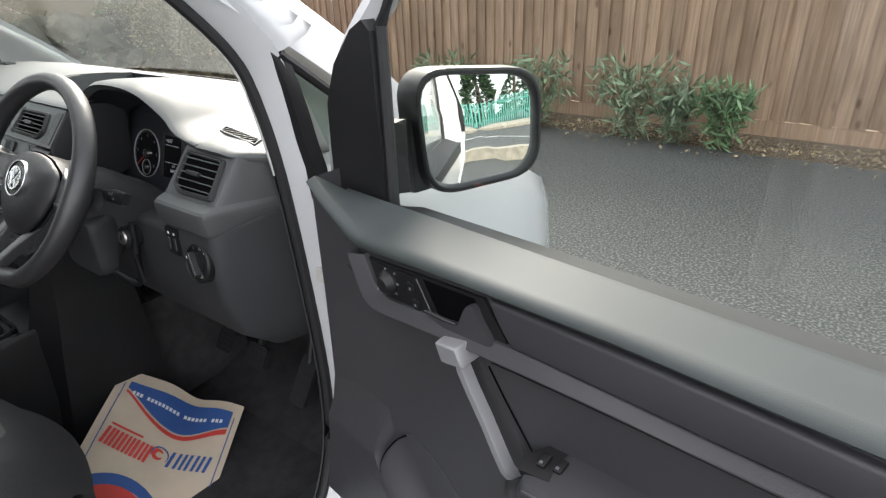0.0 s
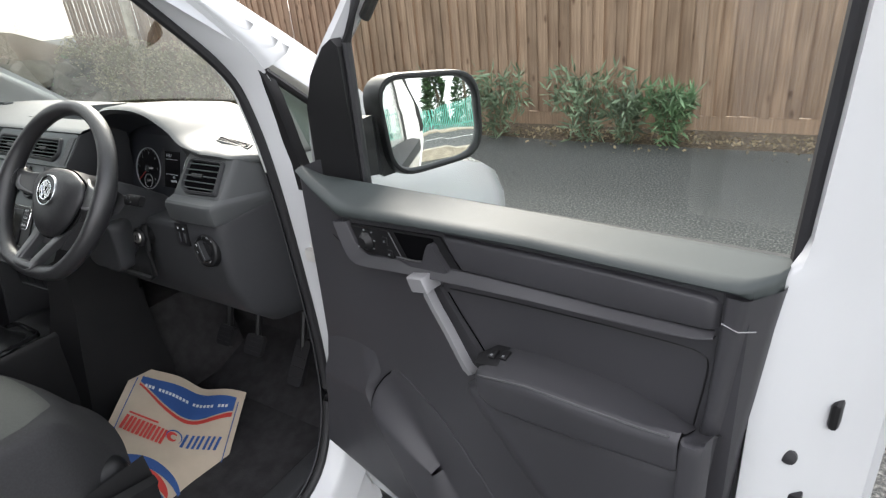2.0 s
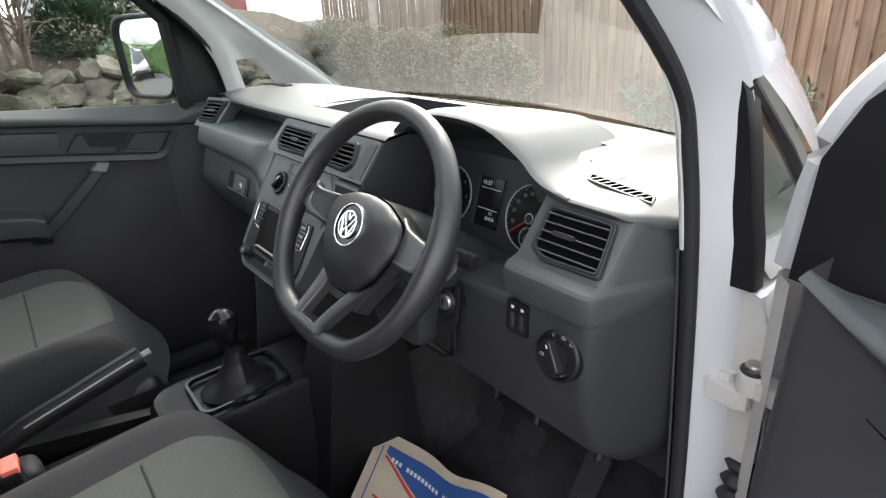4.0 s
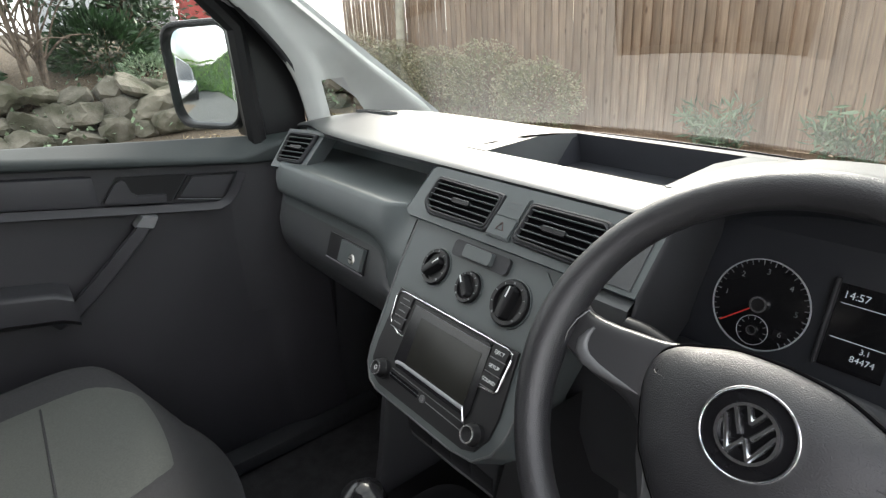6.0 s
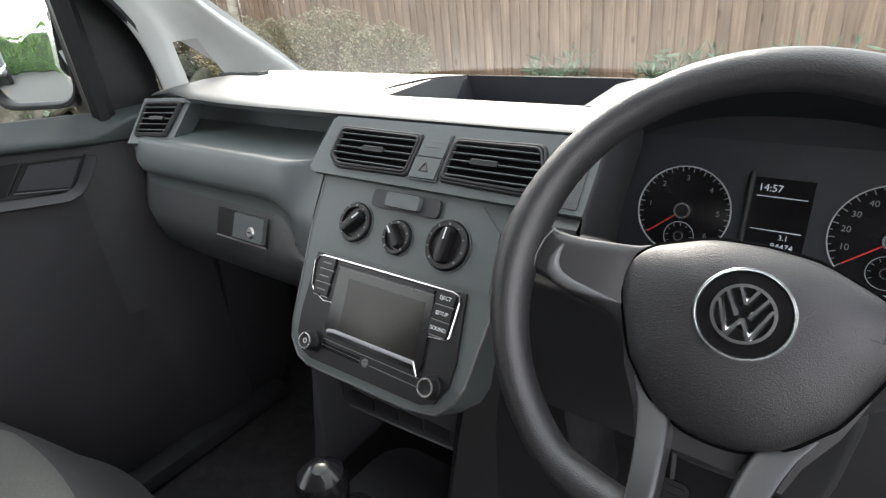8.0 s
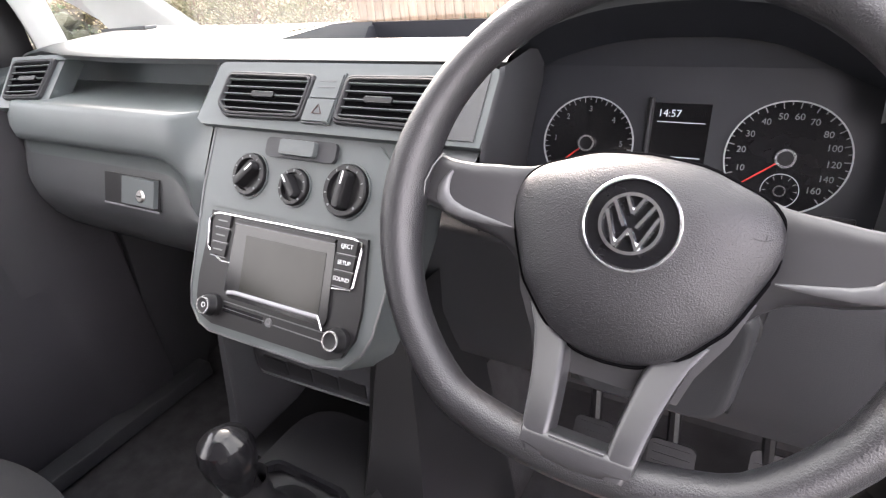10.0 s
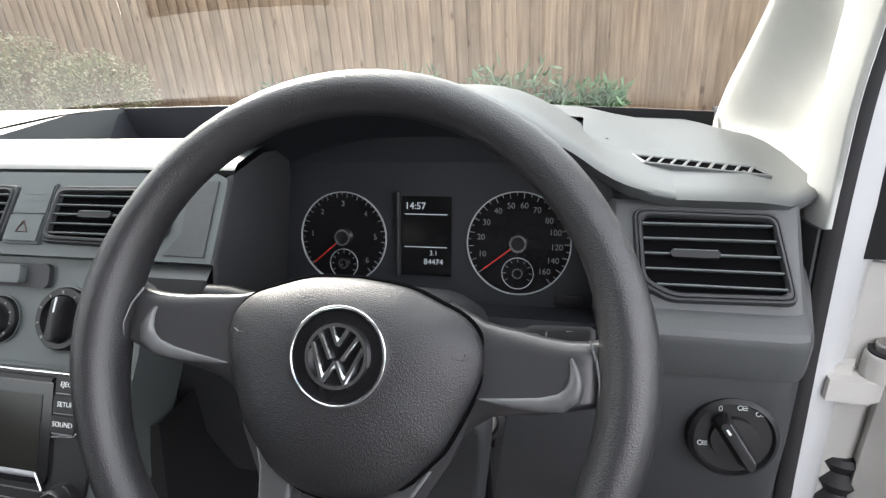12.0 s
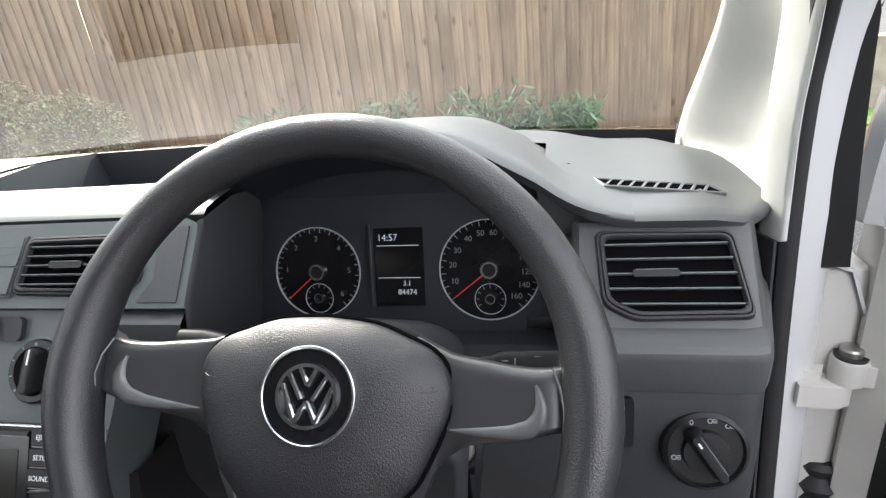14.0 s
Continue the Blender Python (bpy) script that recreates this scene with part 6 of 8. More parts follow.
def dial(cx, cy, r, numbers, a0, a1, ticks, needle, sub):
    m = GP @ Matrix.Translation((cx, cy, 0.001))
    d = part("dial", prism(circle(r, 48), 0.0, 0.001, m), M_GLOSS, ic, "black dial face")
    part("dial_ring", ring(r - 0.0012, r, 0.001, 0.003, m, 64), M_DIALRING, d, "thin white ring")
    part("hub_ring", ring(0.0065, 0.0085, 0.001, 0.006, m, 24), M_CHROME, d, "silver hub ring")
    part("hub_cap", prism(circle(0.0065, 20), 0.001, 0.004, m), M_BLACK, d)
    for k in range(ticks + 1):
        a = radians(a0 + (a1 - a0) * k / ticks)
        big = k % 2 == 0
        part("scale_mark", box((0, r * (0.925 if big else 0.95), 0.0013), (0.0009, r * (0.11 if big else 0.06), 0.0004), m @ Matrix.Rotation(a, 4, "Z")), M_DIAL, d)
    for w, a in numbers:
        a = radians(a)
        words("numeral", w, 0.0080, m @ Matrix.Translation((-math.sin(a) * r * 0.73, math.cos(a) * r * 0.73, 0.0014)), M_DIAL, d, "white numeral")
    part("needle", box((0, 0.0255, 0.003), (0.0013, 0.035, 0.0008), m @ Matrix.Rotation(radians(needle), 4, "Z")), M_RED, d, "red needle")
    ms = m @ Matrix.Translation((sub, -r * 0.58, 0.001))
    part("small_ring", ring(0.0150, 0.0156, 0.0, 0.001, ms, 32), M_DIALRING, d, "small gauge ring")
    part("small_hub", ring(0.0040, 0.0052, 0.0, 0.003, ms, 20), M_CHROME, d)
    for k in range(9):
        part("scale_mark", box((0, 0.0125, 0.0003), (0.0006, 0.003, 0.0004), ms @ Matrix.Rotation(radians(120 - 30 * k), 4, "Z")), M_DIAL, d)



dial(-0.0905, 0.0, 0.0475, [("1", 85), ("2", 42), ("3", 0), ("4", -45), ("5", -88), ("6", -132)], 128, -140, 36, 130, 0.0)
dial(0.0905, 0.0, 0.0505, [("10", 108), ("20", 82), ("30", 58), ("40", 33), ("50", 12), ("60", -8), ("70", -28), ("80", -52), ("100", -72), ("120", -94), ("140", -115), ("160", -136)], 128, -140, 32, 128, 0.0)
dp = part("display", prism([(-0.026, 0.046), (0.026, 0.046), (0.026, -0.034), (-0.026, -0.034)], 0.0, 0.002, GP @ Matrix.Translation((-0.002, -0.002, 0.0)), 0.0005), M_GLOSS, ic, "small black display")
part("display_rib", box((-0.030, 0.006, 0.004), (0.004, 0.085, 0.008), GP, 0.0015), M_LOWER, ic)
words("clock", "14:57", 0.0098, GP @ Matrix.Translation((-0.013, 0.034, 0.0024)), M_LCD, dp, "lit clock digits")
words("trip", "3.1", 0.0072, GP @ Matrix.Translation((0.006, -0.013, 0.0024)), M_LCD, dp, "lit trip digits")
words("mileage", "84474", 0.0080, GP @ Matrix.Translation((0.006, -0.022, 0.0024)), M_LCD, dp, "lit mileage digits")
for y in (0.026, -0.007):
    part("rule", box((-0.002, y, 0.0024), (0.044, 0.0008, 0.0003), GP), M_LCD, dp)
part("set_button", box((0.139, -0.052, 0.004), (0.026, 0.010, 0.008), GP, 0.002), M_BLACK, ic, "black set button")

# side plate between centre vents and binnacle
part("side_plate", prism([(0.1815, 0.026), (0.1900, 0.033), (0.2085, 0.034), (0.2075, -0.031), (0.1700, -0.031), (0.1830, -0.012)], -0.002, 0.0016, VC, 0.0008), mat("woven_plastic", (0.050, 0.053, 0.055), 0.5, bump=0.8, bscale=1500, bdist=0.0006, vary=0.25, scale=900), dash, "finely textured grey plate beside the vent")
part("cheek", loft([[(0.2150, 0.158, 1.1000), (0.2165, 0.152, 1.0930), (0.2150, 0.115, 1.0480), (0.2130, 0.108, 1.020), (0.211, 0.102, 0.965)], [(0.2190, 0.161, 1.1010), (0.2205, 0.156, 1.0930), (0.2190, 0.119, 1.0470), (0.2165, 0.112, 1.020), (0.214, 0.106, 0.965)], [(0.2260, 0.200, 1.1080), (0.2240, 0.196, 1.0900), (0.2205, 0.190, 1.0430), (0.2185, 0.180, 1.010), (0.217, 0.176, 0.96)], [(0.2160, 0.262, 1.0950), (0.2140, 0.262, 1.0650), (0.2050, 0.262, 1.0300), (0.1970, 0.262, 0.995), (0.192, 0.262, 0.96)]]), M_LOWER, dash, "dark grey inner wall beside the instruments", angle=50)
part("under_ledge", loft([[(x, y, z) for y, z in ((0.16, 1.040), (0.112, 1.036), (0.104, 1.031), (0.100, 1.000), (0.104, 0.985), (0.16, 0.98))] for x in (0.140, 0.146, 0.150, 0.205, 0.2105, 0.2125)]), M_DASH, dash, "dark grey block under the side plate", angle=40)
part("column_gap", tube([(0.447, 0.113, 0.945), (0.440, 0.110, 0.889), (0.433, 0.108, 0.83), (0.417, 0.107, 0.82), (0.36, 0.108, 0.82), (0.30, 0.11, 0.82)], 0.006, 8), M_BLACK, dash, "dark gap round the steering column")

# ---- light switch, buttons, ignition ----
LS = fr((0.618, 0.122, 0.912), 15, 2) @ Matrix.Scale(0.79, 4)
ls = thing("light_switch", "round black headlamp switch with white symbols", "switch", at=(0.618, 0.128, 0.912))
part("switch_rim", revolve([(0.041, -0.022), (0.041, -0.004), (0.040, 0.004), (0.036, 0.007), (0.034, 0.003), (0.0, 0.003)], LS, 48), M_BLACK, ls, angle=25)
part("rotor", revolve([(0.022, 0.003), (0.021, 0.008), (0.0, 0.009)], LS, 32), M_BLACK, ls)
LSR = LS @ Matrix.Rotation(radians(33), 4, "Z")
gp = part("grip", loft([[(px * a, py * b, z) for px, py in rounded(0.013, 0.056, 0.005, 4)] for a, b, z in ((1.35, 1.0, 0.006), (1.05, 0.98, 0.013), (0.75, 0.96, 0.019), (0.55, 0.93, 0.0215), (0.02, 0.02, 0.0217))], closed=True, m=LSR), M_BLACK, ls, "raised grip bar")
part("grip_line", box((0.0050, 0.0, 0.0194), (0.0007, 0.044, 0.0006), LSR), M_DIAL, gp)
part("grip_mark", box((0.0, 0.017, 0.0216), (0.002, 0.006, 0.0006), LSR), M_LINE, gp)
words("zero", "0", 0.008, LS @ Matrix.Translation((-0.013, 0.029, 0.0042)), M_DIALRING, ls)
for x, y in ((0.004, 0.031), (0.020, 0.026), (-0.029, -0.007)):
    bm = ring(0.0018, 0.0026, 0.0036, 0.0042, LS @ Matrix.Translation((x, y, 0)), 12)
    for k in (-1, 0, 1):
        add(bm, box((x + 0.0044, y + 0.0018 * k, 0.004), (0.004, 0.0007, 0.0004), LS))
    part("lamp_symbol", bm, M_DIALRING, ls, "white lamp symbol")
bm = ring(0.002, 0.003, 0.0036, 0.0042, LS @ Matrix.Translation((0.013, -0.022, 0)), 12)
for k in range(8):
    add(bm, box((0, 0.0048, 0.004), (0.0009, 0.0022, 0.0004), LS @ Matrix.Translation((0.013, -0.022, 0)) @ Matrix.Rotation(k * math.pi / 4, 4, "Z")))
part("sun_symbol", bm, M_LINE, ls, "white sidelight symbol")
LB = fr((0.548, 0.127, 0.932), 4) @ Matrix.Scale(0.78, 4)
lb = thing("dimmer_switch", "small black thumbwheel panel beside the light switch", "switch", at=(0.545, 0.128, 0.932))
part("plate", prism(rounded(0.046, 0.058, 0.005, 3), -0.004, 0.004, LB, 0.002), M_BLACK, lb)
for dx in (-0.010, 0.011):
    part("thumbwheel", box((dx, -0.005, 0.004), (0.008, 0.026, 0.006), LB, 0.002), M_LOWER, lb)
    part("mark", box((dx, 0.018, 0.0045), (0.006, 0.005, 0.0005), LB), M_LINE, lb)

# ---- steering wheel ----
sw = thing("steering_wheel", "black three-spoke steering wheel with grained rim", "steering wheel", at=(0.37, 0.0, 1.05))
WT = 33
WM = fr((0.37, 0.009, 1.048), WT, 3) @ Matrix.Rotation(radians(-4.4), 4, "Z")
RW = 0.1605
pts, rad = [], []
for k in range(72):
    a = 2 * math.pi * k / 72
    x, y = RW * math.sin(a), RW * math.cos(a)
    if y < -0.84 * RW:
        y = -0.84 * RW - (-y - 0.84 * RW) * 0.5
    pts.append((x, y - 0.005, -0.004))
    side = math.exp(-((abs(a - math.pi / 2) if a < math.pi else abs(a - 1.5 * math.pi)) / 0.35) ** 2)
    rad.append(0.0143 + 0.0030 * side)
rows = []
for i, p in enumerate(pts):
    d = Vector(pts[(i + 1) % 72]) - Vector(pts[i - 1])
    d.normalize()
    o = Vector((d.y, -d.x, 0))
    if o.dot(Vector((p[0], p[1], 0))) < 0:
        o = -o
    rows.append([Vector(p) + rad[i] * (math.cos(b) * o * 0.95 + math.sin(b) * Vector((0, 0, 1.1))) for b in [2 * math.pi * q / 14 for q in range(14)]])
rows.append(rows[0])
bm = loft(rows, closed=True, m=WM)
bmesh.ops.remove_doubles(bm, verts=bm.verts, dist=1e-6)
part("rim", bm, M_WHEEL, sw, "grained black rim, flattened at the bottom", angle=80)


def pad_outline(k=1.0, dy=0.0):
    base = [(0.0, 0.0415), (0.030, 0.0390), (0.052, 0.0315), (0.067, 0.0250), (0.0765, 0.0155), (0.0805, 0.004), (0.0795, -0.010), (0.0750, -0.0235), (0.0640, -0.0490), (0.0565, -0.0590), (0.0395, -0.0770), (0.0185, -0.0870), (0.0, -0.0890)]
    p = spline([(x, y, 0) for x, y in base], 3)
    right = [(v.x * k, v.y * k + dy) for v in p]
    return right + [(-x, y) for x, y in right[-2:0:-1]]


o1 = pad_outline()
pad = part("airbag_cover", loft([[(x * k, (y + 0.004) * k - 0.004, z) for x, y in o1] for k, z in ((1.0, -0.04), (1.0, -0.016), (0.99, -0.0128), (0.965, -0.0105), (0.90, -0.0066), (0.75, -0.0008), (0.55, 0.0032), (0.34, 0.0045), (0.05, 0.0045))], closed=True, m=WM), M_PAD, sw, "grained black airbag cover", angle=80)
part("cover_gap", tube([WM @ Vector((x * 1.006, (y + 0.004) * 1.006 - 0.004, -0.0185)) for x, y in o1], 0.0020, 6, closed=True), M_VOID, pad, "dark gap round the airbag cover")
BD = WM @ Matrix.Translation((0.0, -0.0045, -0.0415))
part("badge_well", revolve([(0.0, 0.0475), (0.026, 0.0475), (0.0266, 0.049)], BD, 48), M_GLOSS, pad, "black badge recess")
part("badge_ring", ring(0.0270, 0.0287, 0.044, 0.0498, BD, 64, 0.0005), M_CHROME, pad, "thin chrome ring")
part("badge_disc", ring(0.0165, 0.0185, 0.0475, 0.051, BD, 40), M_CHROME, pad, "chrome badge ring")
for sx in (-1, 1):
    for (x0, y0), (x1, y1) in (((0.0115, 0.012), (0.0035, -0.002)), ((0.005, 0.0155), (0.0, 0.006)), ((0.015, 0.006), (0.0065, -0.0145)), ((0.0065, -0.0145), (0.0, -0.003))):
        part("badge_bar", tube([(sx * x0, y0, 0.0495), (sx * x1, y1, 0.0495)], 0.0017, 6, m=BD), M_CHROME, pad, "chrome chevron stroke")
# flat letters, darker in colour in place of the shade of embossing
words("lettering", "AIRBAG", 0.009, WM @ Matrix.Translation((0, -0.055, -0.0035)) @ Matrix.Rotation(radians(6), 4, "X"), M_BLACK, pad, "flat dark lettering, shade of embossing in its colour")
part("carrier", prism([(-0.070, 0.018), (0.070, 0.018), (0.076, -0.030), (0.066, -0.060), (0.052, -0.085), (0.046, -0.104), (-0.046, -0.104), (-0.052, -0.085), (-0.066, -0.060), (-0.076, -0.030)], -0.046, -0.024, WM, 0.006, 3), M_SPOKE, sw, "black spoke carrier round the airbag cover")
for sx in (-1, 1):
    part("crease", tube([WM @ Vector((sx * x, y, -0.0071 + 0.5 * (0.0735 - x))) for x, y in ((0.0735, 0.0030), (0.0700, 0.0010), (0.0640, 0.0014))], 0.00028, 6), M_BLACK, pad)
    part("crease", tube([WM @ Vector((sx * x, y, -0.0056)) for x, y in ((0.0700, 0.0010), (0.0705, 0.0048))], 0.00028, 6), M_BLACK, pad)
    rows = []
    for x, t, lo, z in ((0.055, 0.034, -0.062, -0.026), (0.068, 0.0285, -0.050, -0.021), (0.078, 0.0245, -0.0385, -0.018), (0.088, 0.0228, -0.0310, -0.0155), (0.100, 0.0215, -0.0275, -0.0130), (0.115, 0.0195, -0.0255, -0.0105), (0.128, 0.0190, -0.0220, -0.0080), (0.138, 0.0200, -0.0185, -0.0062), (0.147, 0.0225, -0.0165, -0.0085), (0.156, 0.0260, -0.0170, -0.0150)):
        m, c = (t + lo) / 2, max(-0.0215, lo + 0.004)
        rows.append([WM @ Vector((sx * x, y, z + dz)) for y, dz in ((m, -0.030), (t - 0.004, -0.022), (t, -0.010), (t - 0.0008, -0.003), (t - 0.0035, 0.0), (t * 0.5 + m * 0.5, 0.0012), (m * 0.5 + c * 0.5, 0.0004), (c + 0.002, 0.0010), (c - 0.0004, 0.0002), (c * 0.5 + lo * 0.5, -0.0040), (lo + 0.001, -0.0085), (lo, -0.014), (lo + 0.006, -0.024))])
    sp = part("spoke", loft(rows, closed=True), M_SPOKE, sw, "smooth black side spoke", angle=60)
    # satin hook let into the spoke
    hook = [(0.1285, 0.0100, 0.0008), (0.1310, 0.0050, 0.0020), (0.1330, -0.0030, 0.0036), (0.1315, -0.0100, 0.0044), (0.1255, -0.0150, 0.0042), (0.115, -0.0175, 0.0034), (0.100, -0.0190, 0.0026), (0.088, -0.0198, 0.0016), (0.080, -0.0202, 0.0006)]
    hk = []
    for i, (x, y, w) in enumerate(hook):
        (xa, ya, _), (xb, yb, _) = hook[max(0, i - 1)], hook[min(len(hook) - 1, i + 1)]
        n = Vector((-(yb - ya), xb - xa)).normalized()
        z = -0.0058 - 0.0100 * smooth(0.136, 0.078, x) if x > 0.136 else -0.0046 - 0.0118 * (0.1335 - x) / 0.0535
        hk.append([WM @ Vector((sx * (x + n.x * w * q), y + n.y * w * q, z + dz)) for q, dz in ((-1.3, -0.003), (-1.0, 0.0), (0.0, 0.0007), (1.0, 0.0), (1.3, -0.003))])
    part("spoke_inlay", loft(hk), M_INLAY, sp, "grey satin spoke inlay", angle=60)
    part("rim_seam", tube([WM @ Vector((sx * x, y, z)) for x, y, z in ((0.1375, 0.0205, -0.0035), (0.1420, 0.010, -0.0005), (0.1445, -0.002, 0.0005), (0.1450, -0.014, -0.0030))], 0.0007, 6), M_INLAY, sp, "pale edge where the grained rim begins")
    rows = []
    for y, xo, xi, z in ((-0.066, 0.0575, 0.030, -0.022), (-0.080, 0.0495, 0.0260, -0.016), (-0.094, 0.0445, 0.0230, -0.0095), (-0.108, 0.0405, 0.0205, -0.0025), (-0.122, 0.0375, 0.0185, 0.0045), (-0.134, 0.0355, 0.0172, 0.0100), (-0.143, 0.0340, 0.0165, 0.0125), (-0.150, 0.0310, 0.0160, 0.0130)):
        rows.append([WM @ Vector((sx * x, y, z + dz)) for x, dz in ((xo, -0.016), (xo, -0.004), (xo - 0.0012, -0.001), (xo - 0.004, 0.0), (xi + 0.004, 0.0), (xi + 0.0012, -0.001), (xi, -0.004), (xi - 0.001, -0.016))])
    part("lower_spoke", loft(rows, closed=True, caps=True), M_SPOKE, sw, "smooth lower spoke", angle=50)
part("spoke_bridge", loft([[WM @ Vector((x, y, z)) for y, z in ((-0.1360, -0.010), (-0.1360, 0.0060), (-0.1372, 0.0100), (-0.1405, 0.0125), (-0.146, 0.0135), (-0.1515 + 6.0 * x * x, 0.0128), (-0.1545 + 6.0 * x * x, 0.0100), (-0.1555 + 6.0 * x * x, -0.010))] for x in (-0.0330, -0.031, -0.026, -0.016, 0.0, 0.016, 0.026, 0.031, 0.0330)]), M_SPOKE, sw, "smooth bridge of the lower spokes", angle=50)
part("bridge_line", tube([WM @ Vector((x, -0.1378, 0.0112)) for x in (-0.0165, 0.0, 0.0165)], 0.0008, 6), M_INLAY, sw, "thin pale upper edge of the bridge")
part("horn_gap", loft([[(x * k, y * k, z) for x, y in o1] for k, z in ((1.03, -0.05), (1.03, -0.022), (0.98, -0.018))], closed=True, m=WM), M_BLACK, sw)
# column shroud, stalks and key lock
co = thing("steering_column", "black steering column shroud with stalks and key lock", "steering column", at=(0.38, 0.12, 0.97))
part("shroud", loft([[WM @ Vector((x * w, y * h - 0.01, z)) for x, y in rounded(0.13, 0.11, 0.03, 4)] for w, h, z in ((0.8, 0.8, -0.05), (0.9, 0.95, -0.075), (1.0, 1.0, -0.13), (1.0, 0.95, -0.20))], closed=True, caps=True), M_LOWER, co, "dark column shroud", angle=45)
part("lower_shroud", loft([[(x, y, z) for x, z in soft_corners([(0.449 - e, 0.968), (0.330 + e, 0.968), (0.318 + e, 0.862 + e), (0.437 - e, 0.862 + e)], 0.022, 4)] for y, e in ((0.150, 0.046), (0.090, 0.014), (0.078, 0.002), (0.060, 0.0), (0.050, 0.003), (0.046, 0.009))], closed=True, caps=True), M_LOWER, co, "dark lower half of the column shroud", angle=40)
st = part("wiper_stalk", loft([[WM @ Vector((x, y + h * v, z + g * u)) for u, v in ((-0.7, -1), (0.7, -1), (1, -0.6), (1, 0.6), (0.7, 1), (-0.7, 1), (-1, 0.6), (-1, -0.6))] for x, y, z, h, g in ((0.05, 0.010, -0.088, 0.006, 0.006), (0.085, 0.013, -0.086, 0.007, 0.006), (0.098, 0.014, -0.085, 0.0085, 0.007), (0.104, 0.015, -0.084, 0.0105, 0.0075), (0.142, 0.018, -0.082, 0.0105, 0.0070), (0.146, 0.018, -0.082, 0.0085, 0.0055))], closed=True, caps=True), M_BLACK, co, "black wiper stalk", angle=40)
for x, y, w, h in ((0.107, 0.0195, 0.0045, 0.0008), (0.107, 0.0165, 0.0045, 0.0008), (0.114, 0.0195, 0.0010, 0.0045), (0.122, 0.012, 0.005, 0.0030), (0.130, 0.0235, 0.0060, 0.0012)):
    part("mark", box((x, y, -0.0760), (w, h, 0.0006), WM), M_DIAL, st)
st = part("indicator_stalk", tube([WM @ Vector(p) for p in ((-0.05, 0.014, -0.09), (-0.09, 0.016, -0.088), (-0.125, 0.018, -0.086), (-0.145, 0.019, -0.085))], [0.006, 0.007, 0.010, 0.008], 12, flat=1.1), M_BLACK, co, "black indicator stalk")
KM = fr((0.431, 0.10, 0.92), 12, 10)
kl = part("key_lock", revolve([(0.020, -0.03), (0.019, 0.0), (0.014, 0.003), (0.0125, 0.001)], KM, 28), M_BLACK, co, "black ignition lock surround")
part("key_face", revolve([(0.0125, 0.001), (0.010, 0.004), (0.0, 0.004)], KM, 24), M_METAL, kl, "bright metal lock face")
part("key_slot", box((0, 0, 0.0042), (0.0025, 0.010, 0.0008), KM), M_BLACK, kl)

# ---- gear lever, handbrake ----
gc = thing("gear_console", "black gear lever console with leather gaiter", "gear lever", at=(0.03, -0.1, 0.6))
# base blackened as well, to carry the shade low in the cabin
part("console_base", loft([[(x * w + 0.03, y * l - 0.08, z) for x, y in rounded(0.17, 0.34, 0.05, 4)] for w, l, z in ((1.25, 1.2, 0.42), (1.1, 1.1, 0.58), (1.0, 1.0, 0.655), (0.93, 0.95, 0.668), (0.8, 0.85, 0.662))], closed=True, caps=True), M_BLACK, gc, "plastic console, blackened for footwell shade", angle=40)
part("gaiter_ring", loft([[(x * w + 0.032, y * l - 0.10, z) for x, y in rounded(0.13, 0.17, 0.02, 4)] for w, l, z in ((1.0, 1.0, 0.668), (0.98, 0.98, 0.676), (0.9, 0.92, 0.676), (0.88, 0.9, 0.668))], closed=True), M_GLOSS, gc, "glossy gaiter surround", angle=25)
rows = []
for k in range(19):
    t = k / 18
    r = 0.044 * (1 - t) ** 2.6 + 0.0165 + 0.0008 * math.sin(k * 1.1)
    rows.append([(0.035 + r * math.cos(a) * (1 + 0.10 * math.cos(4 * a) + 0.05 * math.sin(7 * a + 5 * t)), -0.10 + 0.01 * t + r * 1.15 * math.sin(a), 0.668 + 0.085 * t) for a in [2 * math.pi * q / 20 for q in range(20)]])
part("gaiter", loft(rows, closed=True), M_BLACK, gc, "black folded leather gaiter")
part("lever", tube([(0.035, -0.09, 0.72), (0.037, -0.1, 0.785)], 0.012, 10), M_BLACK, gc)
kn = part("gear_knob", revolve([(0.0, 0.055), (0.012, 0.0535), (0.0215, 0.046), (0.025, 0.034), (0.0235, 0.018), (0.018, 0.0), (0.013, -0.012), (0.0, -0.012)], Matrix.Translation((0.037, -0.102, 0.768)) @ Matrix.Scale(1.08, 4), 40), M_GLOSS, gc, "shiny black gear knob")
part("knob_cap", revolve([(0.0, 0.0558), (0.007, 0.0552), (0.010, 0.054)], Matrix.Translation((0.037, -0.102, 0.768)) @ Matrix.Scale(1.08, 4), 24), M_GLOSS, kn, "black knob cap")
hb = thing("handbrake", "black handbrake lever between the seats", "handbrake", at=(0.0, -0.4, 0.6))
part("lever", tube(spline([(-0.005, -0.52, 0.655), (-0.005, -0.44, 0.715), (-0.005, -0.34, 0.745), (-0.005, -0.235, 0.773)], 4), [0.016] * 5 + [0.017] * 4 + [0.018] * 4, 10, flat=1.1), M_BLACK, hb, "black plastic grip")
part("release_button", tube([(-0.005, -0.235, 0.773), (-0.005, -0.220, 0.777)], 0.006, 10), M_SILVER, hb, "metal release button")
part("grip_line", tube([(0.013, -0.42, 0.735), (0.013, -0.25, 0.781)], 0.0015, 6), M_SILVER, hb)
part("boot", box((-0.005, -0.50, 0.635), (0.07, 0.16, 0.06), bev=0.02, seg=3), M_LOWER, hb)
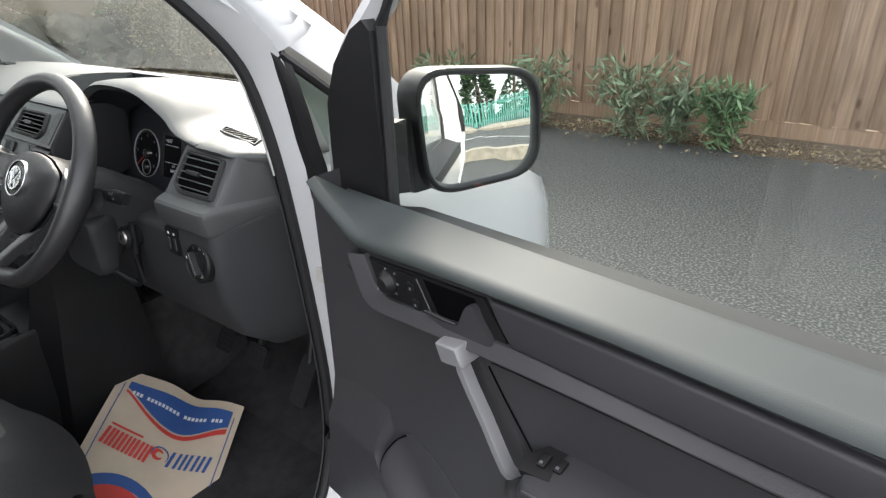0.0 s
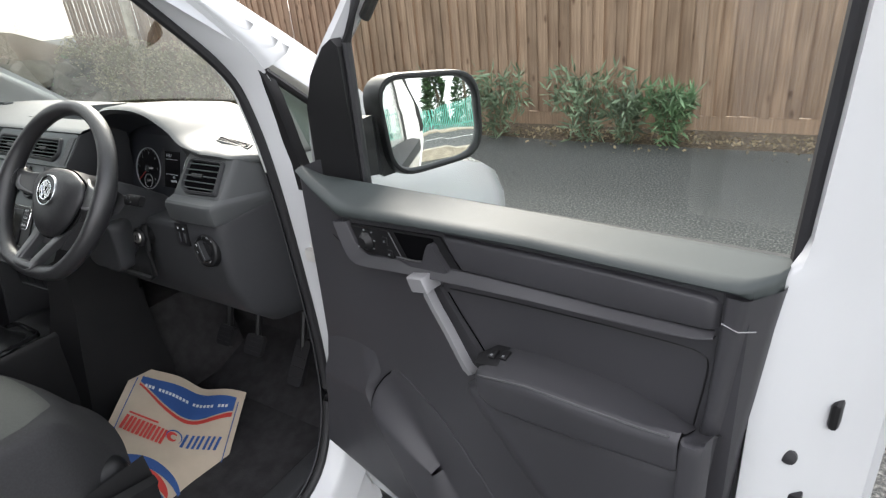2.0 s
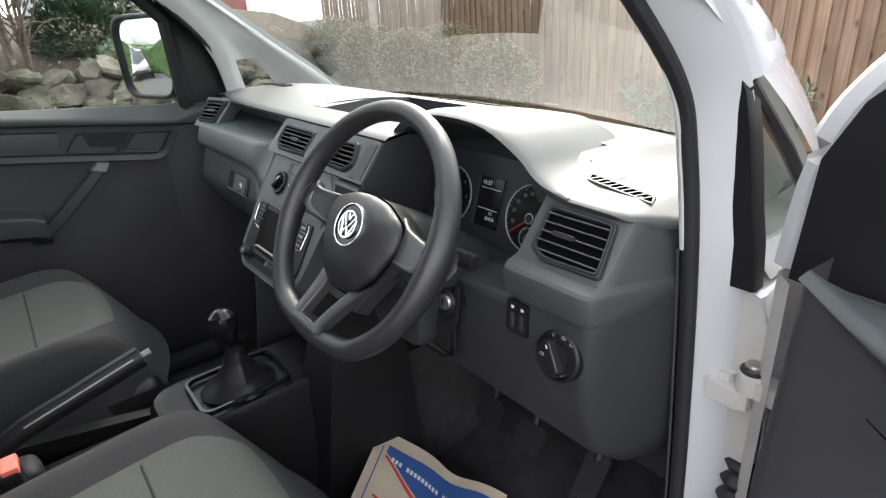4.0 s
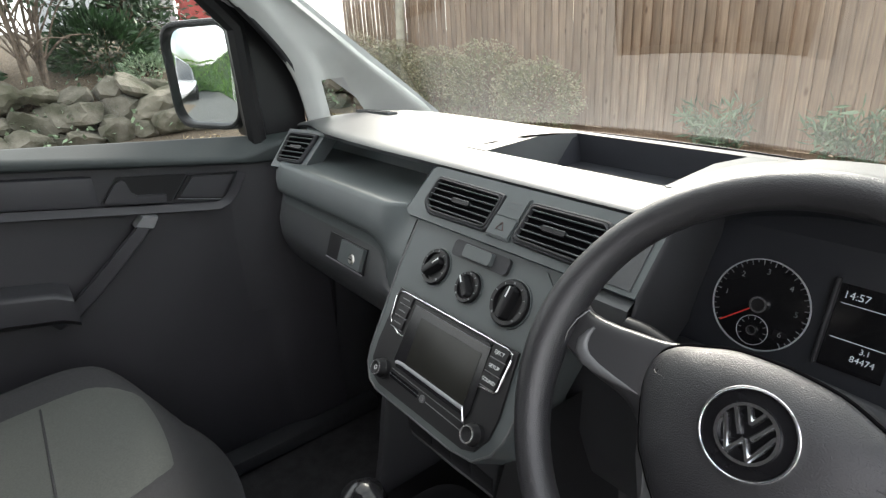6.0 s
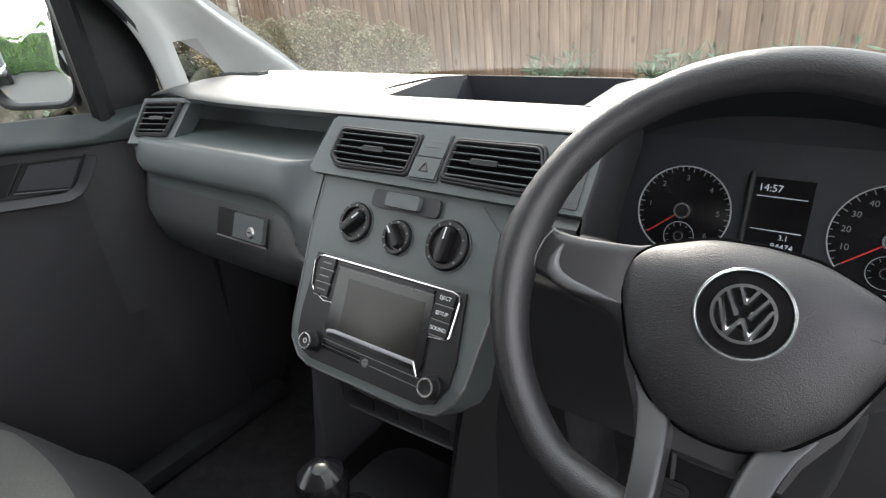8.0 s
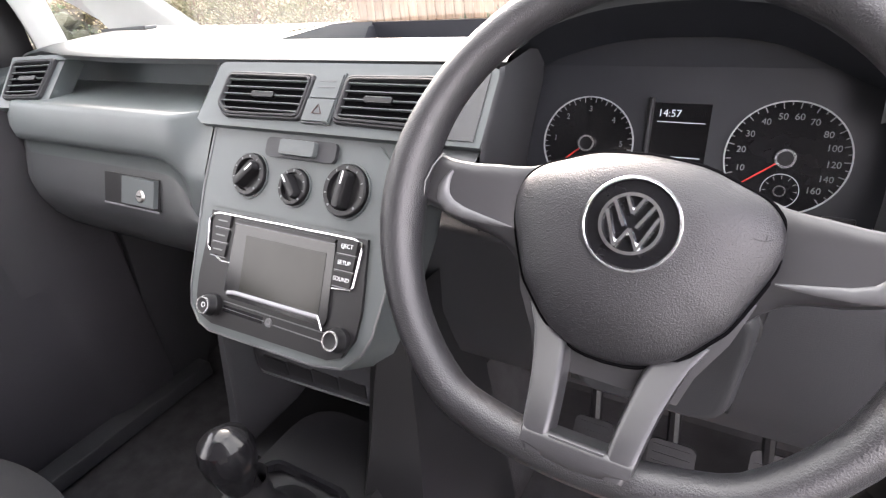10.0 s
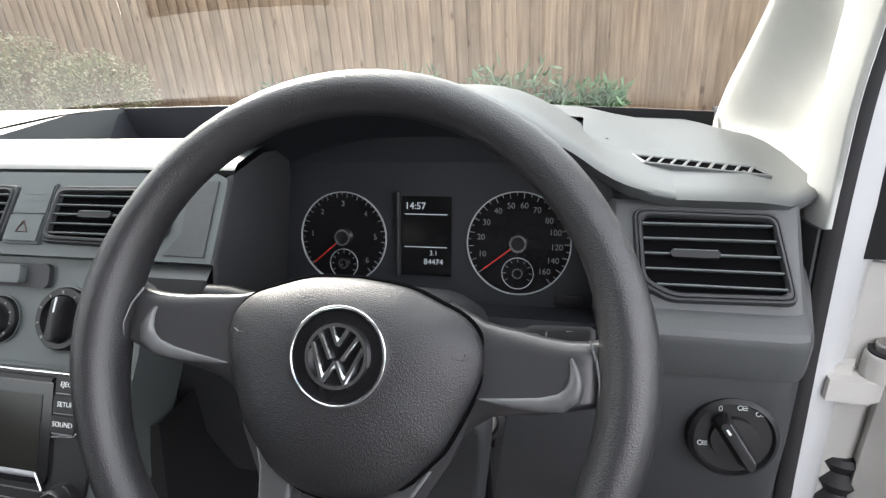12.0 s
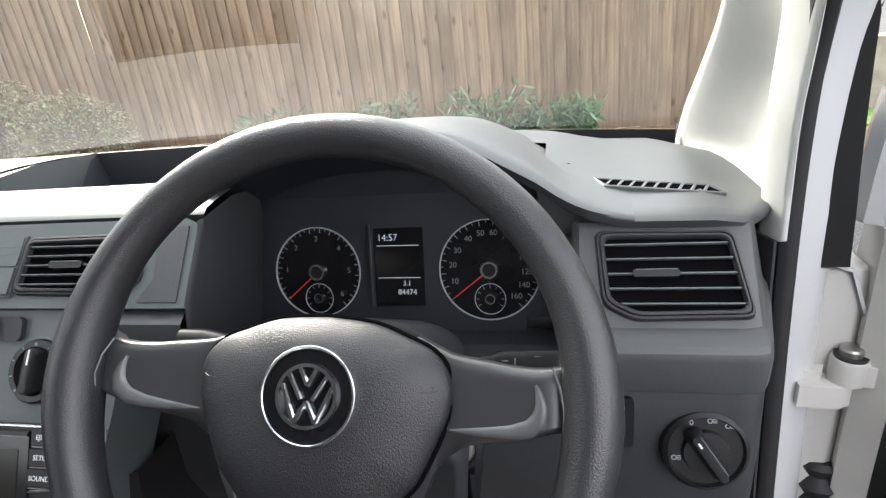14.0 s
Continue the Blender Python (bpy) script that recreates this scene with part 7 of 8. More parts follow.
part("tunnel", loft([[(x + 0.01, y, z) for x, z in ((-0.14, 0.34), (-0.11, 0.52), (-0.08, 0.60), (0.08, 0.60), (0.11, 0.52), (0.14, 0.34))] for y in (-1.1, -0.5, -0.25, 0.45)]), M_CARPET, gc, "carpeted tunnel")

# ---- seats ----


def seat(label):
    """A front seat; its squab's front edge lies at y = 0, its middle at x = 0."""
    s = thing("front_seat", label, "seat", group="front seats")
    n, ny = 45, 34
    rows = []
    for i in range(ny):
        q = i / (ny - 1)
        y = -0.56 * q ** 1.25
        f = smooth(0, 0.13, -y)
        row = []
        for k in range(n):
            u = k / (n - 1) * 2 - 1
            w = 0.262 * (0.84 + 0.16 * smooth(0, 0.16, -y))
            edge = smooth(0.50, 0.80, abs(u)) * (1 - smooth(0.86, 1.0, abs(u)))
            z = 0.592 + 0.083 * f ** 0.55 + 0.024 * edge * smooth(0.03, 0.2, -y) - 0.15 * smooth(0.78, 1.0, abs(u)) ** 2.2 - 0.022 * smooth(0.15, 0.5, -y) - 0.060 * (1 - f) ** 2.4
            row.append((u * w, y - 0.055 * u * u * (1 - smooth(0, 0.22, -y)), z))
        rows.append(row)
    part("squab", thick(loft(rows), 0.02), M_FAB, s, "black cloth cushion sides", angle=80)
    crow = []
    for i in range(7, ny):
        half = 13.5 - 2.5 * (1 - smooth(7, 12, i))
        line = []
        for j in range(23):
            p = 22 + half * (j - 11) / 11
            a, b = rows[i][int(p)], rows[i][min(n - 1, int(p) + 1)]
            line.append(Vector(a).lerp(Vector(b), p - int(p)) + Vector((0, 0, 0.0035 - 0.0045 * smooth(9.5, 11, abs(j - 11)) - 0.0045 * (1 - smooth(7, 8.5, i)))))
        crow.append(line)
    part("centre_panel", loft(crow), M_FABL, s, "grey woven centre cloth", angle=80)
    part("seam", tube([crow[9][j] + Vector((0, 0, 0.0004)) for j in range(1, 22)], 0.0018, 6), M_FAB, s, "dark sewn seam")
    part("valance", loft([[(sx * 0.25, y, 0.56), (sx * 0.262, y, 0.50), (sx * 0.25, y, 0.42)] for sx in (1,) for y in (-0.04, -0.3, -0.62)]), M_BLACK, s, "black plastic seat side")
    part("base", box((0, -0.30, 0.46), (0.46, 0.5, 0.20), bev=0.03, seg=3), M_BLACK, s, "black seat base")
    part("adjuster", loft([[(0.264, y, z) for y, z in ((-0.05, 0.50), (-0.04, 0.52), (-0.30, 0.575), (-0.34, 0.56), (-0.30, 0.53))], [(0.285, y, z) for y, z in ((-0.055, 0.502), (-0.045, 0.518), (-0.30, 0.57), (-0.335, 0.558), (-0.30, 0.535))]], closed=True, caps=True), M_BLACK, s, "black height lever")
    back = []
    for i in range(12):
        t = i / 11
        back.append([(u * 0.25 * (1 - 0.25 * t * t), -0.56 - 0.17 * t + 0.04 * smooth(0.6, 0.95, abs(u)) - 0.06 * smooth(0.9, 1, abs(u)), 0.63 + 0.60 * t) for u in [k / 12 * 2 - 1 for k in range(13)]])
    part("backrest", thick(loft(back), -0.09), M_FAB, s, "black and grey cloth backrest", angle=70)
    part("back_panel", loft([[Vector(p) + Vector((0, 0.006, 0)) for p in r[3:10]] for r in back[1:11]]), M_FABL, s, "grey woven centre cloth", angle=80)
    part("headrest", box((0, -0.75, 1.33), (0.26, 0.10, 0.17), bev=0.04, seg=3), M_FAB, s, "black cloth headrest")
    return s


ds = seat("black and grey cloth driver's seat")
ds.matrix_basis = pose(0.365, -0.07, 0.05)
ps = copy_thing(ds, pose(-0.36, -0.15, 0.08))
tagged(ps, "black and grey cloth passenger seat")
for x, y, z in ((0.078, -0.450, 0.70), (-0.15, -0.53, 0.70)):
    bk = thing("belt_buckle", "black seat belt buckle with a red release button", "seat belt buckle", group="belt buckles", at=(x, y, z - 0.06))
    part("buckle_body", box((x, y, z - 0.02), (0.045, 0.03, 0.085), bev=0.006), M_BLACK, bk)
    part("release", box((x, y + 0.004, z + 0.022), (0.040, 0.022, 0.014), bev=0.003), M_BUCKLE, bk, "red push button")
    part("stem", tube([(x, y - 0.01, z - 0.06), (x, y - 0.03, 0.45)], 0.014, 8), M_BLACK, bk)

# ---- pedals and paper mat ----
for x, y, z, w in ((0.26, 0.33, 0.50, 0.06), (0.375, 0.33, 0.50, 0.065), (0.50, 0.36, 0.46, 0.05)):
    pe = thing("pedal", "black rubber covered foot pedal", "pedal", group="foot pedals", at=(x, y, z))
    h = 0.055 if w > 0.055 else 0.12
    part("pedal_pad", prism(rounded(w, h, 0.01, 3), -0.006, 0.006, fr((x, y, z), 35), 0.003), M_RUBBER, pe)
    for k in range(4):
        part("grip_rib", box((0, (k - 1.5) * h * 0.22, 0.0065), (w * 0.8, 0.004, 0.003), fr((x, y, z), 35)), M_RUBBER, pe)
    part("pedal_arm", tube([(x, y + 0.01, z), (x - 0.01, y + 0.06, z + 0.12), (x - 0.01, y + 0.10, z + 0.28)], 0.009, 8), M_BLACK, pe)
pm = thing("paper_floor_mat", "crumpled cream paper floor mat with blue and red print", "paper mat", at=(0.30, 0.08, 0.42))
PA, PB = Vector((0.149, 0.126, 0.499)), Vector((0.362, 0.271, 0.373))
pu = (PB - PA) * 1.0
pv = Vector((0.17, -0.28, -0.10))


def paper(u, v, lift=0.0):
    """A place on the mat: u along its printed head, v down it."""
    p = PA + pu * u + pv * v
    dip = -0.035 * math.exp(-((u - 0.62) / 0.16) ** 2) * max(0, 1 - v * 1.2) + 0.012 * math.sin(3 * v + 2 * u)
    n = pu.cross(pv).normalized()
    n = n if n.z > 0 else -n
    return p + n * (dip + lift)


def paper_patch(u0, u1, v0, v1, lift, curve=lambda u: 0.0, n=14, k=6):
    return loft([[paper(u0 + (u1 - u0) * i / n, v0 + (v1 - v0) * j / k + curve(u0 + (u1 - u0) * i / n), lift) for j in range(k + 1)] for i in range(n + 1)])


part("sheet", thick(paper_patch(0, 1, 0, 1.55, 0.0, n=28, k=30), 0.0012), M_PAPER, pm, angle=60)


def paper_band(u0, u1, top, foot, lift, n=22, k=5):
    """A printed band between two curves across the mat."""
    rows = []
    for i in range(n + 1):
        u = u0 + (u1 - u0) * i / n
        rows.append([paper(u, top(u) + (foot(u) - top(u)) * j / k, lift) for j in range(k + 1)])
    return loft(rows)


def band_foot(u):
    t = (u - 0.10) / 0.83
    return 0.13 + 0.15 * max(0.0, math.sin(math.pi * t)) ** 1.2 + 0.05 * t


part("blue_band", paper_band(0.10, 0.93, lambda u: 0.075 + 0.01 * math.sin(6 * u), band_foot, 0.0035), M_BLUE, pm, "printed blue band with a curved foot")
part("red_line", paper_band(0.10, 0.93, lambda u: band_foot(u) + 0.012, lambda u: band_foot(u) + 0.026 + 0.025 * u, 0.0035), M_REDPR, pm, "printed red line")
for k in range(24):
    u0 = 0.15 + 0.0305 * k
    if k not in (3, 13, 20):
        part("print_bar", paper_band(u0, u0 + 0.021, lambda u: 0.122 + 0.045 * math.sin(math.pi * u), lambda u: 0.147 + 0.045 * math.sin(math.pi * u), 0.005, n=2, k=1), M_LINE, pm, "pale mark of print")


def slanted(u0, u1, v0, v1, lean):
    """A leaning block of print between two heights."""
    top = lambda u: v0 + 0.05 * math.sin(math.pi * u)
    return loft([[paper(u0 + (u1 - u0) * a + lean * (1 - b), top(u0 + (u1 - u0) * a) + (v1 - v0) * b, 0.0036) for b in (0.0, 0.33, 0.66, 1.0)] for a in (0.0, 0.5, 1.0)])


def bar_row(us, v0, v1, material, label):
    for u0, u1, cut in us:
        part("print_stroke", slanted(u0, u1, v0 + cut * (v1 - v0), v1, 0.022), material, pm, label)


bar_row([(0.09, 0.115, 0), (0.127, 0.150, 0), (0.158, 0.180, 0), (0.192, 0.215, 0), (0.225, 0.250, 0.0), (0.262, 0.282, 0), (0.292, 0.312, 0), (0.322, 0.345, 0), (0.358, 0.380, 0), (0.392, 0.412, 0), (0.422, 0.445, 0)], 0.395, 0.505, M_REDPR, "red stroke of print")
bar_row([(0.588, 0.612, 0), (0.640, 0.662, 0), (0.682, 0.704, 0), (0.722, 0.744, 0), (0.770, 0.792, 0), (0.812, 0.834, 0), (0.856, 0.880, 0)], 0.375, 0.480, M_BLUE, "dark blue stroke of print")
part("thin_bar", paper_band(0.12, 0.37, lambda q: 0.362 + 0.05 * math.sin(math.pi * q), lambda q: 0.376 + 0.05 * math.sin(math.pi * q), 0.0035, k=1), M_REDPR, pm, "thin red line of print")


def paper_ring(cu, cv, r0, r1, a0, a1, lift, taper=False):
    rows = []
    for k in range(29):
        t = k / 28
        a = radians(a0 + (a1 - a0) * t)
        w = math.sin(math.pi * t) ** 0.6 if taper else 1.0
        m = (r0 + r1) / 2
        rows.append([paper(cu + r * math.cos(a), cv + 0.75 * r * math.sin(a), lift) for r in (m + (r0 - m) * w, m, m + (r1 - m) * w)])
    return loft(rows)


part("red_swirl", paper_ring(0.515, 0.475, 0.018, 0.050, 20, 330, 0.0036, True), M_REDPR, pm, "small red swirl")
part("swirl_line", paper_ring(0.525, 0.475, 0.058, 0.070, 150, 400, 0.0037, True), M_BLUE, pm, "thin dark swirl line")
part("blue_arc", paper_ring(0.37, 0.98, 0.335, 0.425, 185, 338, 0.0036, True), M_BLUE, pm, "dark blue crescent of print")
part("red_arc", paper_ring(0.37, 0.98, 0.235, 0.340, 188, 335, 0.0037, True), M_REDPR, pm, "red crescent of print")
part("red_core", paper_ring(0.33, 1.02, 0.02, 0.19, 150, 400, 0.0038, True), M_REDPR, pm, "red round print")
part("blue_hook", paper_ring(0.40, 1.02, 0.205, 0.285, 285, 470, 0.0038, True), M_BLUE, pm, "dark blue curved stroke")
part("blue_foot", paper_ring(0.36, 1.03, 0.29, 0.36, 20, 140, 0.0039, True), M_BLUE, pm, "dark blue lower crescent of print")
for u in (0.06, 0.95):
    part("border", paper_patch(u, u + 0.008, 0.10, 1.4, 0.0034, n=1, k=24), M_BLUE, pm, "thin printed border")

# ---- plants, bank, yard behind ----
def leaves(n, spread, size, seed, droop=0.3, slim=0.17):
    """Many pointed leaves; spread(rng) gives a place and an outward direction."""
    rng = random.Random(seed)
    bm = bmesh.new()
    for _ in range(n):
        p, o = spread(rng)
        d = (Vector(o) + Vector((rng.uniform(-0.6, 0.6), rng.uniform(-0.6, 0.6), rng.uniform(-droop, 0.6)))).normalized()
        x, y = frame_of(d)
        a = rng.uniform(0, 6.28)
        w = (math.cos(a) * x + math.sin(a) * y)
        l = size * rng.uniform(0.6, 1.3)
        b = l * slim
        nrm = d.cross(w)
        v = [bm.verts.new(q) for q in (p, p + d * l * 0.45 + w * b + nrm * b * 0.3, p + d * l, p + d * l * 0.45 - w * b + nrm * b * 0.3)]
        bm.faces.new((v[0], v[1], v[2]))
        bm.faces.new((v[0], v[2], v[3]))
    return bm


def shrub(x, y, h, w, seed, material, label):
    s = thing("shrub", label, "shrub", group="shrubs by the fence", at=(x, y, 0.05))
    rng = random.Random(seed)
    stems = []
    bm = bmesh.new()
    for k in range(9):
        a = rng.uniform(0, 6.28)
        tip = Vector((x + w * 0.45 * math.cos(a), y + 0.16 * math.sin(a) - 0.05, 0.05 + h * rng.uniform(0.6, 1.0)))
        ps = [Vector((x + 0.02 * math.cos(a), y, 0.03)), Vector((x, y, 0.03)).lerp(tip, 0.5) + Vector((0, 0, 0.05)), tip]
        stems.append(spline(ps, 4))
        add(bm, tube(stems[-1], [0.006] * 4 + [0.004] * 5, 5))
    part("stems", bm, M_TWIG, s, "thin brown stems")

    def sp(r):
        st = r.choice(stems)
        t = r.random() ** 0.6
        p = st[int(t * 8)]
        return p + Vector((r.uniform(-0.085, 0.085) * w / 0.4, r.uniform(-0.06, 0.06), r.uniform(-0.06, 0.06))), (p.x - x, -0.3, 0.35)
    part("foliage", leaves(640, sp, 0.11, seed, droop=0.8, slim=0.085), material, s, "narrow pointed leaves", smooth=False)


for x, h, w, k, m, l in ((-1.82, 0.50, 0.5, 1, M_LEAF, "grey-green leafy shrub before the fence"), (-0.87, 0.56, 0.50, 2, M_LEAF, "grey-green leafy shrub before the fence"), (-0.06, 0.60, 0.58, 3, M_LEAF, "large grey-green leafy shrub before the fence"),
                       (0.28, 0.38, 0.24, 4, M_LEAF, "small thin shrub before the fence"), (0.61, 0.47, 0.32, 5, M_LEAFB, "bright green leafy shrub before the fence")):
    shrub(x, 4.22, h, w, k, m, l)


def bush(name, c, r, n, size, seed, material, label, category="bush", group=""):
    s = thing(name, label, category, group, at=(c[0], c[1], max(0, c[2] - r[2])))

    def sp(q):
        u, v = q.uniform(-1, 1), q.uniform(0, 6.28)
        k = math.sqrt(1 - u * u)
        d = Vector((k * math.cos(v), k * math.sin(v), u))
        f = (1 - 0.45 * q.random() ** 2) * (0.8 + 0.35 * noise.noise(d * 2.2 + Vector((seed, 0, 0))))
        return Vector((c[0] + r[0] * d.x * f, c[1] + r[1] * d.y * f, max(0.02, c[2] + r[2] * d.z * f))), d
    part("foliage", leaves(n, sp, size, seed), material, s, smooth=False)
    bm = bmesh.new()
    rng = random.Random(seed)
    for k in range(7):
        a = rng.uniform(0, 6.28)
        add(bm, tube(spline([(c[0], c[1], max(0, c[2] - r[2])), (c[0] + 0.2 * r[0] * math.cos(a), c[1] + 0.2 * r[1] * math.sin(a), c[2] - 0.2 * r[2]), (c[0] + 0.75 * r[0] * math.cos(a), c[1] + 0.75 * r[1] * math.sin(a), c[2] + 0.5 * r[2])], 3), [0.04 * r[2], 0.03 * r[2], 0.03 * r[2], 0.02 * r[2], 0.015 * r[2], 0.01 * r[2], 0.006 * r[2]], 5))
    part("branches", bm, M_TWIG, s)
    return s


M_BUSH = mat("dry_bush_leaf", (0.20, 0.19, 0.10), 0.7, vary=0.5, scale=9)
M_PALE = mat("pale_dry_leaf", (0.42, 0.38, 0.26), 0.8, vary=0.4, scale=20)
for cx, rx, hz, sd in ((-3.75, 0.62, 0.44, 11), (-4.55, 0.75, 0.53, 12), (-5.4, 0.8, 0.50, 13), (-6.3, 0.8, 0.55, 14), (-7.3, 0.9, 0.6, 15)):
    b = bush("bush", (cx, 4.15, hz), (rx, 0.36, hz), 3000, 0.045, sd, M_BUSH, "dry brownish small-leaved bush at the fence", group="bushes at the fence")

    def pale_sp(q, cx=cx, rx=rx, hz=hz):
        u, v = q.uniform(-0.2, 1), q.uniform(0, 6.28)
        k = math.sqrt(1 - u * u)
        return Vector((cx + rx * 0.95 * k * math.cos(v) * q.uniform(0.8, 1.08), 4.15 + 0.36 * k * math.sin(v), hz + hz * (0.95 + 0.12 * noise.noise((v * 2, cx, 0))) * u)), Vector((0, -1, 0.4))
    part("dry_leaves", leaves(1500, pale_sp, 0.030, sd + 50, slim=0.3), M_PALE, b, "pale dry leaves", smooth=False)
pt = thing("bare_trunk", "pale bare tree trunk before the fence", "tree trunk", at=(-6.6, 4.45, 0))
part("trunk", tube([(-6.6, 4.45, -0.05), (-6.62, 4.44, 0.9), (-6.56, 4.44, 1.6), (-6.6, 4.44, 2.6)], [0.07, 0.065, 0.06, 0.05], 10), mat("pale_bark", (0.5, 0.46, 0.38), 0.9, vary=0.2, scale=8), pt)

# rock bank across the yard on the passenger side
rows = []
for i in range(51):
    y = -9 + 13.4 * i / 50
    w = 0.12 * noise.noise((y * 0.9, 0, 5))
    rows.append([(-3.2, y, 0.004), (-5.0, y, 0.10), (-6.9 + w, y, 0.22), (-7.25 + w, y, 0.42), (-7.5 + w, y, 0.72), (-8.2, y, 0.95 + w), (-10, y, 1.25), (-14, y, 1.5)])
tagged(part("bank", loft(rows), M_SOIL), "earth bank with leaf litter behind the rocks", "ground", kind="structure")
rng = random.Random(5)
for k in range(90):
    row = k % 3
    y = -4.5 + 8.4 * (k // 3) / 29 + 0.14 * (row % 2) + rng.uniform(-0.08, 0.08)
    x, z, r = -6.95 - 0.17 * row + rng.uniform(-0.06, 0.06), 0.30 + 0.22 * row + rng.uniform(-0.04, 0.04), rng.uniform(0.17, 0.29)
    bm = bmesh.new()
    bmesh.ops.create_icosphere(bm, subdivisions=3, radius=1)
    sy, sz = rng.uniform(0.9, 1.5), rng.uniform(0.55, 0.95)
    cuts = [(Vector((rng.gauss(0, 1), rng.gauss(0, 1), rng.gauss(0, 1))).normalized(), rng.uniform(0.45, 0.8)) for _ in range(9)]
    tip = Matrix.Rotation(rng.uniform(-0.5, 0.5), 3, "X")
    for v in bm.verts:
        f = 1 + 0.30 * noise.noise(v.co * 1.2 + Vector((k * 3.1, 0, 0))) + 0.14 * noise.noise(v.co * 3.5 + Vector((k, 5, 0)))
        for c, h in cuts:
            over = v.co.dot(c) * f - h
            if over > 0:
                f -= over / max(0.2, v.co.dot(c))
        v.co = tip @ Vector((v.co.x * r * f, v.co.y * r * sy * f, v.co.z * r * sz * f)) + Vector((x, y, z))
    tagged(part("rock", bm, M_ROCK, angle=22), "rough weathered rock in the bank", "rock", group="bank rocks")


def tree(x, y, z, h, seed, label, material, n=2600, trunks=1, spread=1.2, leaf=0.10, low=0.35):
    t = thing("tree", label, "tree", group="trees", at=(x, y, z))
    rng = random.Random(seed)
    tips = []
    bm = bmesh.new()
    for q in range(trunks):
        a = rng.uniform(0, 6.28)
        ln = 0.32 if trunks > 1 else 0.05
        top = Vector((x + ln * h * 0.6 * math.cos(a), y + ln * h * 0.6 * math.sin(a), z + h))
        tr = spline([(x + 0.1 * math.cos(a) * (trunks > 1), y + 0.1 * math.sin(a) * (trunks > 1), z - 0.1), Vector((x, y, z)).lerp(top, 0.4) + Vector((rng.uniform(-0.1, 0.1), rng.uniform(-0.1, 0.1), 0)), top], 6)
        r0 = 0.035 * h / (1 + 0.35 * (trunks - 1))
        add(bm, tube(tr, [r0 * (1 - 0.85 * k / 12) for k in range(13)], 8))
        for k in range(10):
            b = tr[3 + k % 9]
            ang = rng.uniform(0, 6.28)
            e = b + Vector((spread * rng.uniform(0.4, 1) * math.cos(ang), spread * rng.uniform(0.4, 1) * math.sin(ang), rng.uniform(0.1, 0.8)))
            br = spline([b, b.lerp(e, 0.5) + Vector((0, 0, 0.12)), e], 4)
            add(bm, tube(br, [r0 * 0.35 * (1 - 0.9 * j / 8) + 0.004 for j in range(9)], 5))
            tips += br[3:]
    part("trunk", bm, M_BARK, t, "branching brown trunk")
    tips = [p for p in tips if p.z > z + low * h] or tips

    def sp(q):
        p = q.choice(tips)
        d = Vector((q.gauss(0, 1), q.gauss(0, 1), q.gauss(0, 1))).normalized()
        return p + d * q.random() ** 0.5 * spread * 0.38, d
    part("crown", leaves(n, sp, leaf, seed), material, t, "uneven leafy crown", smooth=False)


def ivy_sp(q):
    y = q.uniform(-4.5, 4.0)
    t = q.random()
    return Vector((-6.72 - 0.75 * t + 0.1 * noise.noise((y * 2, t * 3, 0)), y, 0.30 + 0.62 * t + 0.1 * noise.noise((y * 1.5, 7, 0)))), Vector((0.8, q.uniform(-0.4, 0.4), 0.2))


tagged(part("creeper", leaves(1000, ivy_sp, 0.075, 73, droop=0.5, slim=0.3), M_LEAF, smooth=False), "green creeping leaves among the bank rocks", "leaves", kind="stuff")
M_LITTER = mat("fallen_leaf", (0.24, 0.19, 0.12), 0.85, vary=0.5, scale=3)


def litter_sp(q):
    return Vector((q.uniform(-6.9, -4.6), q.uniform(-5, 4), 0.16 + 0.03 * q.random())), Vector((q.uniform(-1, 1), q.uniform(-1, 1), 0.1))


tagged(part("fallen_leaves", leaves(2600, litter_sp, 0.06, 71, droop=0.1, slim=0.35), M_LITTER, smooth=False), "brown fallen leaves on the yard edge", "leaves", kind="stuff")


def litter2(q):
    x = q.uniform(-2.2, 3.2)
    return Vector((x, 4.20 + 0.30 * q.random() - 0.35 * (q.random() < 0.08), 0.022 + 0.012 * q.random())), Vector((q.uniform(-1, 1), q.uniform(-1, 1), 0.15))


tagged(part("dry_leaf_strip", leaves(1500, litter2, 0.030, 72, droop=0.1, slim=0.35), M_LITTER, smooth=False), "dry leaves fallen along the fence foot", "leaves", kind="stuff")
tree(-7.7, 0.15, 0.75, 2.4, 21, "multi-stemmed shrubby tree on the bank", M_LEAFD, 2600, 7, 0.9, 0.09, 0.45)
tree(-8.6, -1.6, 0.9, 3.2, 23, "dark leafy tree on the bank", M_LEAFD, 5000, 4, 1.3, 0.13, 0.1)
tree(-8.8, 1.5, 0.9, 2.4, 22, "dark evergreen shrub on the bank", M_LEAFD, 5000, 4, 0.9, 0.13, 0.05)
tree(-9.2, -4.2, 0.9, 3.4, 26, "dark leafy tree on the bank", M_LEAFD, 5000, 4, 1.4, 0.14, 0.1)
bush("evergreen", (-8.2, 1.0, 1.15), (0.5, 0.75, 0.55), 2600, 0.12, 24, M_LEAFD, "dark glossy evergreen on the bank", group="evergreens on the bank")
bush("evergreen", (-7.6, 1.35, 0.85), (0.35, 0.4, 0.3), 1200, 0.06, 25, M_LEAF, "small-leaved green shrub over the rocks", group="evergreens on the bank")
bush("evergreen", (-8.3, -0.9, 1.1), (0.6, 0.8, 0.5), 2600, 0.12, 27, M_LEAFD, "dark glossy evergreen on the bank", group="evergreens on the bank")
